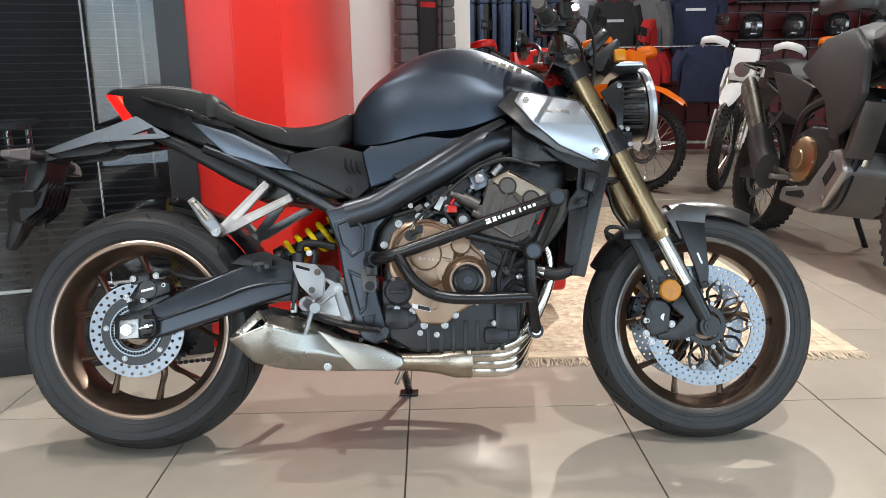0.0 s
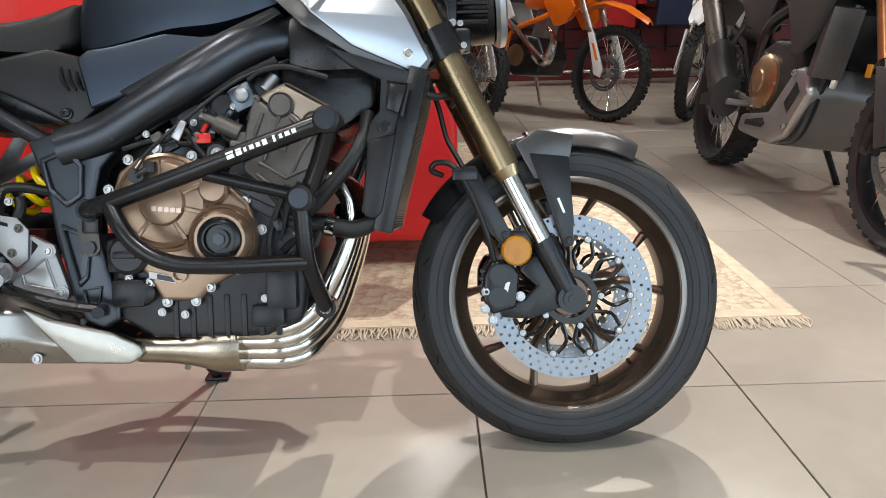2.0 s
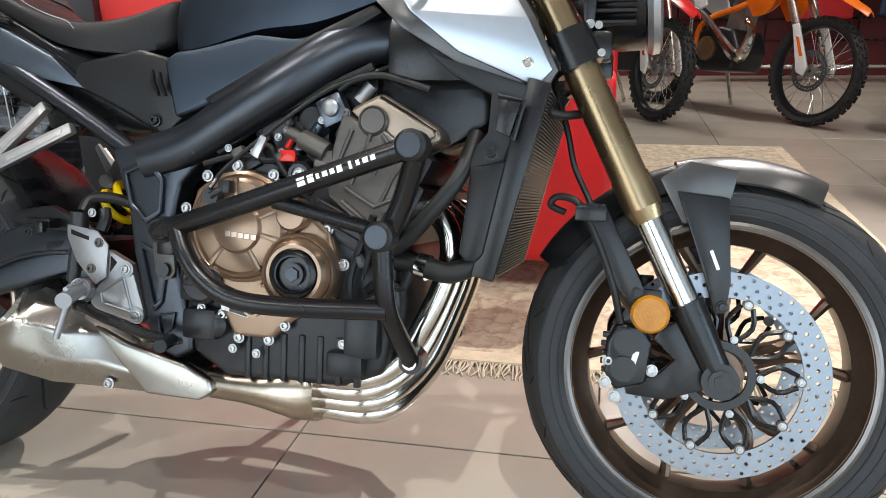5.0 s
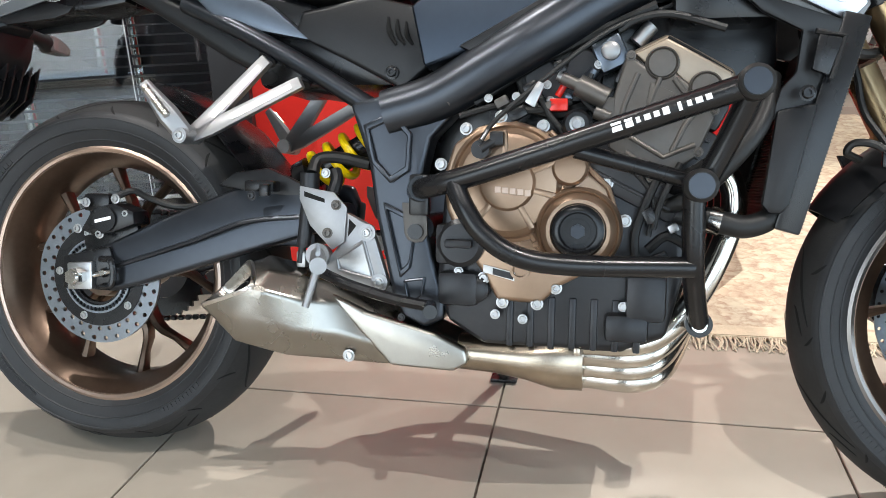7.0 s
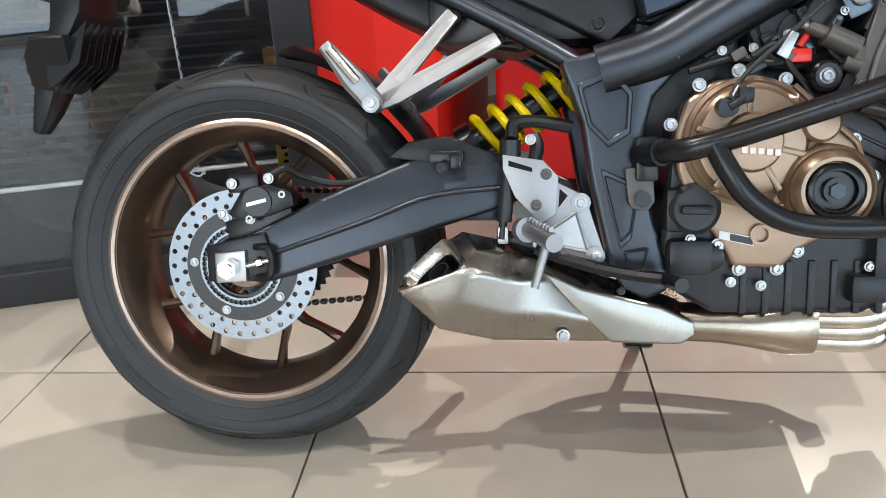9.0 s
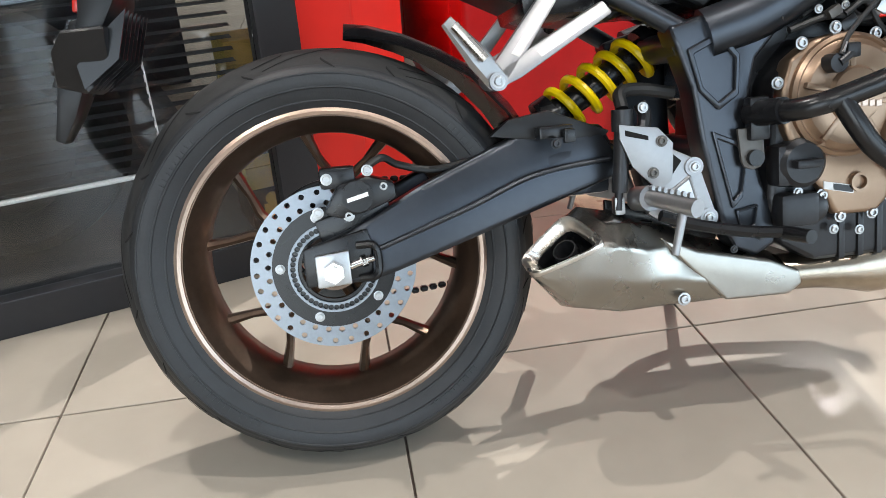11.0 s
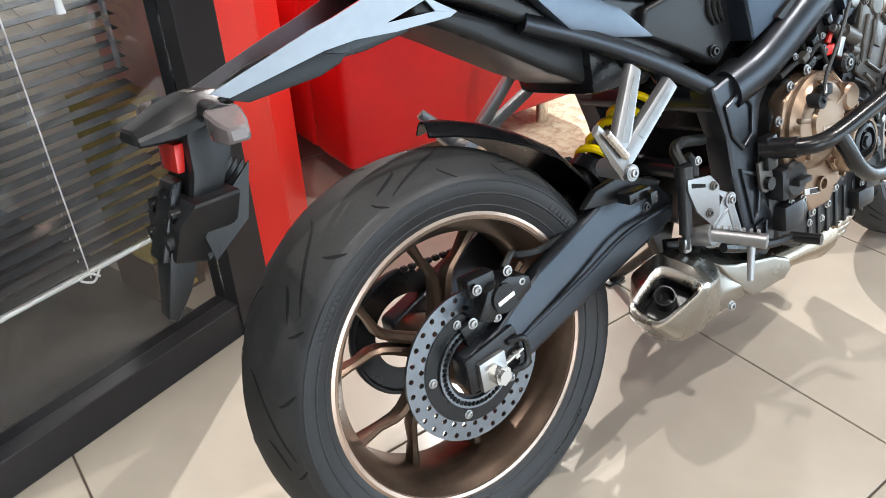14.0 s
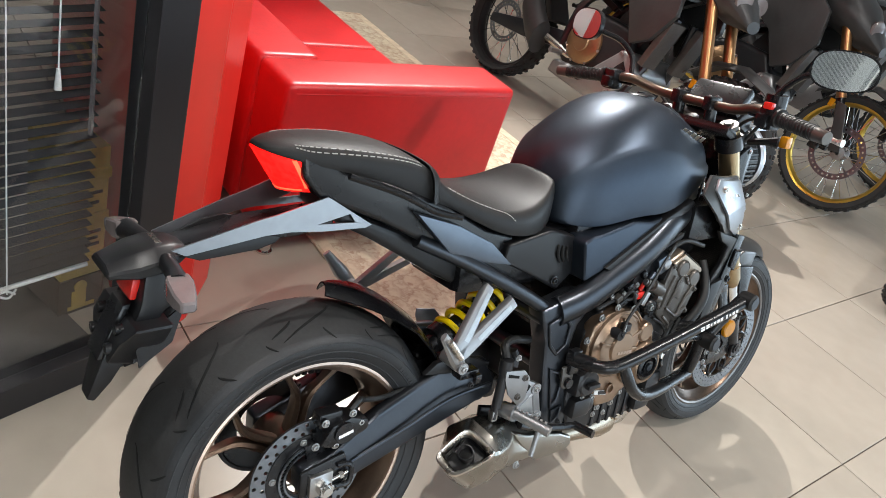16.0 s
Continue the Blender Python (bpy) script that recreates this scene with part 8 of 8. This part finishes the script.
garment("t_shirt", "navy blue printed t-shirt on a hanger", "navy", 3.78, 1.86, 0.52, 0.72, 0.2, "white_print")
garment("t_shirt", "red cotton t-shirt on a hanger", "red_cloth", 3.40, 1.55, 0.45, 0.70, 0.2, None, turn=35)
part("low_rail", rod((1.9, WY - 0.55, 1.21), (4.1, WY - 0.55, 1.21), 0.015), M["chrome"], rack)
for x in (1.9, 4.1):
    part("rail_post", rod((x, WY - 0.55, 0.0), (x, WY - 0.55, 1.21), 0.018), M["chrome"], rack)
garment("jersey", "red and white riding jersey on a low rack", "red_cloth", 3.05, 1.20, 0.48, 0.62, 0.3, "white_print", y=WY - 0.55)
garment("jersey", "navy and white riding jersey on a low rack", "navy", 3.75, 1.22, 0.48, 0.62, 0.3, "white_print", y=WY - 0.55)
garment("jersey", "black riding jersey on a low rack", "black_cloth", 2.2, 1.22, 0.48, 0.62, 0.3, None, y=WY - 0.55)
M["helmet_dark"] = mat("dark_helmet", (0.02, 0.022, 0.026), 0.15, vary=0.3, coat=0.5)
M["visor"] = mat("silver_visor", (0.35, 0.37, 0.40), 0.12, 0.6, vary=0.2)


def helmet(x, z):
    t = thing("helmet", "dark full-face helmet with a silver visor", "helmet", Matrix.Translation((x, WY - 0.03, z)) @ Matrix.Rotation(rnd.uniform(-0.5, 0.5), 4, "Z"), "helmets on the shelves")
    b = moved(lathe([(0.0, 0.145), (0.07, 0.135), (0.115, 0.095), (0.135, 0.03), (0.135, -0.03), (0.125, -0.10), (0.105, -0.125), (0.085, -0.12)], 24), Matrix.Rotation(math.radians(90), 4, "X"))
    for v in b.verts:
        v.co.y *= 1.15
        v.co.z += 0.14
    part("shell", b, M["helmet_dark"], t)
    part("visor", moved(box((0.19, 0.05, 0.085), (0, -0.125, 0.15), 0.022, segs=3), Matrix()), M["visor"], t)
    part("vent", box((0.07, 0.02, 0.02), (0, -0.14, 0.055), 0.006), M["visor"], t)
    return t


for z in (1.293, 1.713):
    for k in range(7):
        helmet(4.50 + 0.50 * k, z)

# quilted vest on the white partition
wd = (Vector((*C4, 0)) - Vector((*C3, 0))).normalized()
jm = Matrix.Translation(Vector((0.66, 2.965, 1.66))) @ Matrix.Rotation(math.atan2(wd.y, wd.x), 4, "Z")
vest = thing("quilted_vest", "grey quilted vest over a black shirt on the wall", "clothing", jm)
part("shirt", plate([(-0.10, -0.72), (-0.11, -0.06), (-0.04, 0.01), (0.04, 0.01), (0.11, -0.06), (0.10, -0.72)], -0.085, -0.02, 0.02, segs=3), M["black_cloth"], vest)
for s in (-1, 1):
    for k in range(9):
        z0, z1 = -0.005 - 0.08 * k, -0.085 - 0.08 * k
        xi0, xi1 = (float(np.interp(-z, [0, 0.10, 0.22, 0.72], [0.045, 0.055, 0.080, 0.072])) for z in (z0, z1))
        xo0, xo1 = (float(np.interp(-z, [0, 0.07, 0.20, 0.28, 0.72], [0.075, 0.185, 0.200, 0.190, 0.205])) for z in (z0, z1))
        row = plate([(s * xi0, z0), (s * xo0, z0), (s * xo1, z1), (s * xi1, z1)], -0.108, -0.03, 0.018, segs=3)
        part("quilt_panel", row, M["grey_cloth"], vest)
    part("zip_edge", tube([(s * 0.046, -0.118, 0.0), (s * 0.056, -0.126, -0.10), (s * 0.080, -0.128, -0.22), (s * 0.072, -0.128, -0.72)], 0.006, 6), M["black_cloth"], vest)
    part("collar", tube([(s * 0.02, -0.05, 0.05), (s * 0.055, -0.085, 0.03), (s * 0.060, -0.115, -0.04)], 0.022, 8, flat=0.6), M["grey_cloth"], vest)
part("chest_print", plate([(-0.06, -0.30), (0.06, -0.30), (0.06, -0.33), (-0.06, -0.33)], -0.089, -0.0845), M["red_cloth"], vest)
part("chest_print", plate([(0.10, -0.27), (0.16, -0.27), (0.16, -0.285), (0.10, -0.285)], -0.1285, -0.124), M["white_print"], vest)
part("hanger", tube([(-0.14, -0.06, -0.03), (0, -0.06, 0.06), (0.14, -0.06, -0.03)], 0.008, 6, smooth=False), M["black"], vest)


# ---- floor tiles ----
TILE_ME = None
for i in range(-6, 11):
    for j in range(-5, 13):
        x, y = TX + (i + 0.5) * TS, TY + (j + 0.5) * TS
        if TILE_ME is None:
            b = box((TS - 0.004, TS - 0.004, 0.008), (0, 0, 0), 0.0012, segs=1)
            ob = part("tile", b, M["tile"], FLOOR, smooth=0)
            TILE_ME = ob.data
        else:
            ob = new("tile", TILE_ME)
            ob.parent = FLOOR
        ob.location = (x, y, -0.004)

# the rest of the floor, behind the camera and far off to the sides
rest = []
for i in range(-10, 16):
    for j in range(-9, 14):
        if -6 <= i < 11 and -5 <= j < 13:
            continue
        rest.append(((TX + (i + 0.5) * TS), (TY + (j + 0.5) * TS)))
h = (TS - 0.004) / 2
vs = [(x + a * h, y + b * h, z) for x, y in rest for z in (-0.008, 0.0) for a, b in ((-1, -1), (1, -1), (1, 1), (-1, 1))]
fs = [tuple(8 * k + q for q in f) for k in range(len(rest)) for f in ((4, 5, 6, 7), (0, 1, 5, 4), (1, 2, 6, 5), (2, 3, 7, 6), (3, 0, 4, 7))]
me = bpy.data.meshes.new("outer_tile")
me.from_pydata(vs, [], fs)
me.materials.append(M["tile"])
ob = tagged(new("outer_tile", me), "beige porcelain tile", kind="stuff")
ob.parent = FLOOR

# ---- lamps of the showroom ceiling, added fills and window daylight ----
lamp("AREA", "ceiling_and_fill_lamp", (1.70, -0.97, CEIL - 0.1), (0.9, 0.0, 0), 70, 0.02)
lamp("SPOT", "ceiling_and_fill_lamp", (2.25, 3.0, CEIL - 0.1), (1.45, -0.1, 0), 860, 0.015, angle=70)
lamp("AREA", "ceiling_and_fill_lamp", (-0.75, 0.55, CEIL - 0.1), (-0.3, 0.2, 0), 44, 0.03)
lamp("AREA", "ceiling_and_fill_lamp", (-1.4, -1.6, CEIL - 0.1), (-0.6, -0.6, 0), 42, 0.05)
# three added fills that brighten the aisle, parked machines and racks
lamp("AREA", "ceiling_and_fill_lamp", (3.4, 0.6, CEIL - 0.1), (3.2, 0.8, 0), 12, 0.12)
lamp("AREA", "ceiling_and_fill_lamp", (3.5, 3.5, CEIL - 0.1), (3.5, 3.0, 0), 62, 0.2)
lamp("AREA", "ceiling_and_fill_lamp", (1.0, 6.0, CEIL - 0.1), (1.5, 6.0, 0), 125, 0.8)
lamp("AREA", "street_daylight", (4.12, -4.93, 1.43), (4.12, 0.0, 1.2), 185, 6.6, (0.66, 0.84, 1.0), 2.7)
lamp("AREA", "street_daylight", (-1.65, -4.93, 1.43), (-1.65, 0.0, 1.2), 95, 2.9, (0.66, 0.84, 1.0), 2.7)
lamp("AREA", "street_daylight", (9.43, -2.87, 1.43), (0.0, -1.5, 1.2), 280, 4.0, (0.66, 0.84, 1.0), 2.7)
# added fill behind the viewpoint, lifts the near side of the bike
lamp("AREA", "ceiling_and_fill_lamp", (0.2, -2.6, CEIL - 0.1), (0.4, 0.0, 0.6), 28, 0.5)
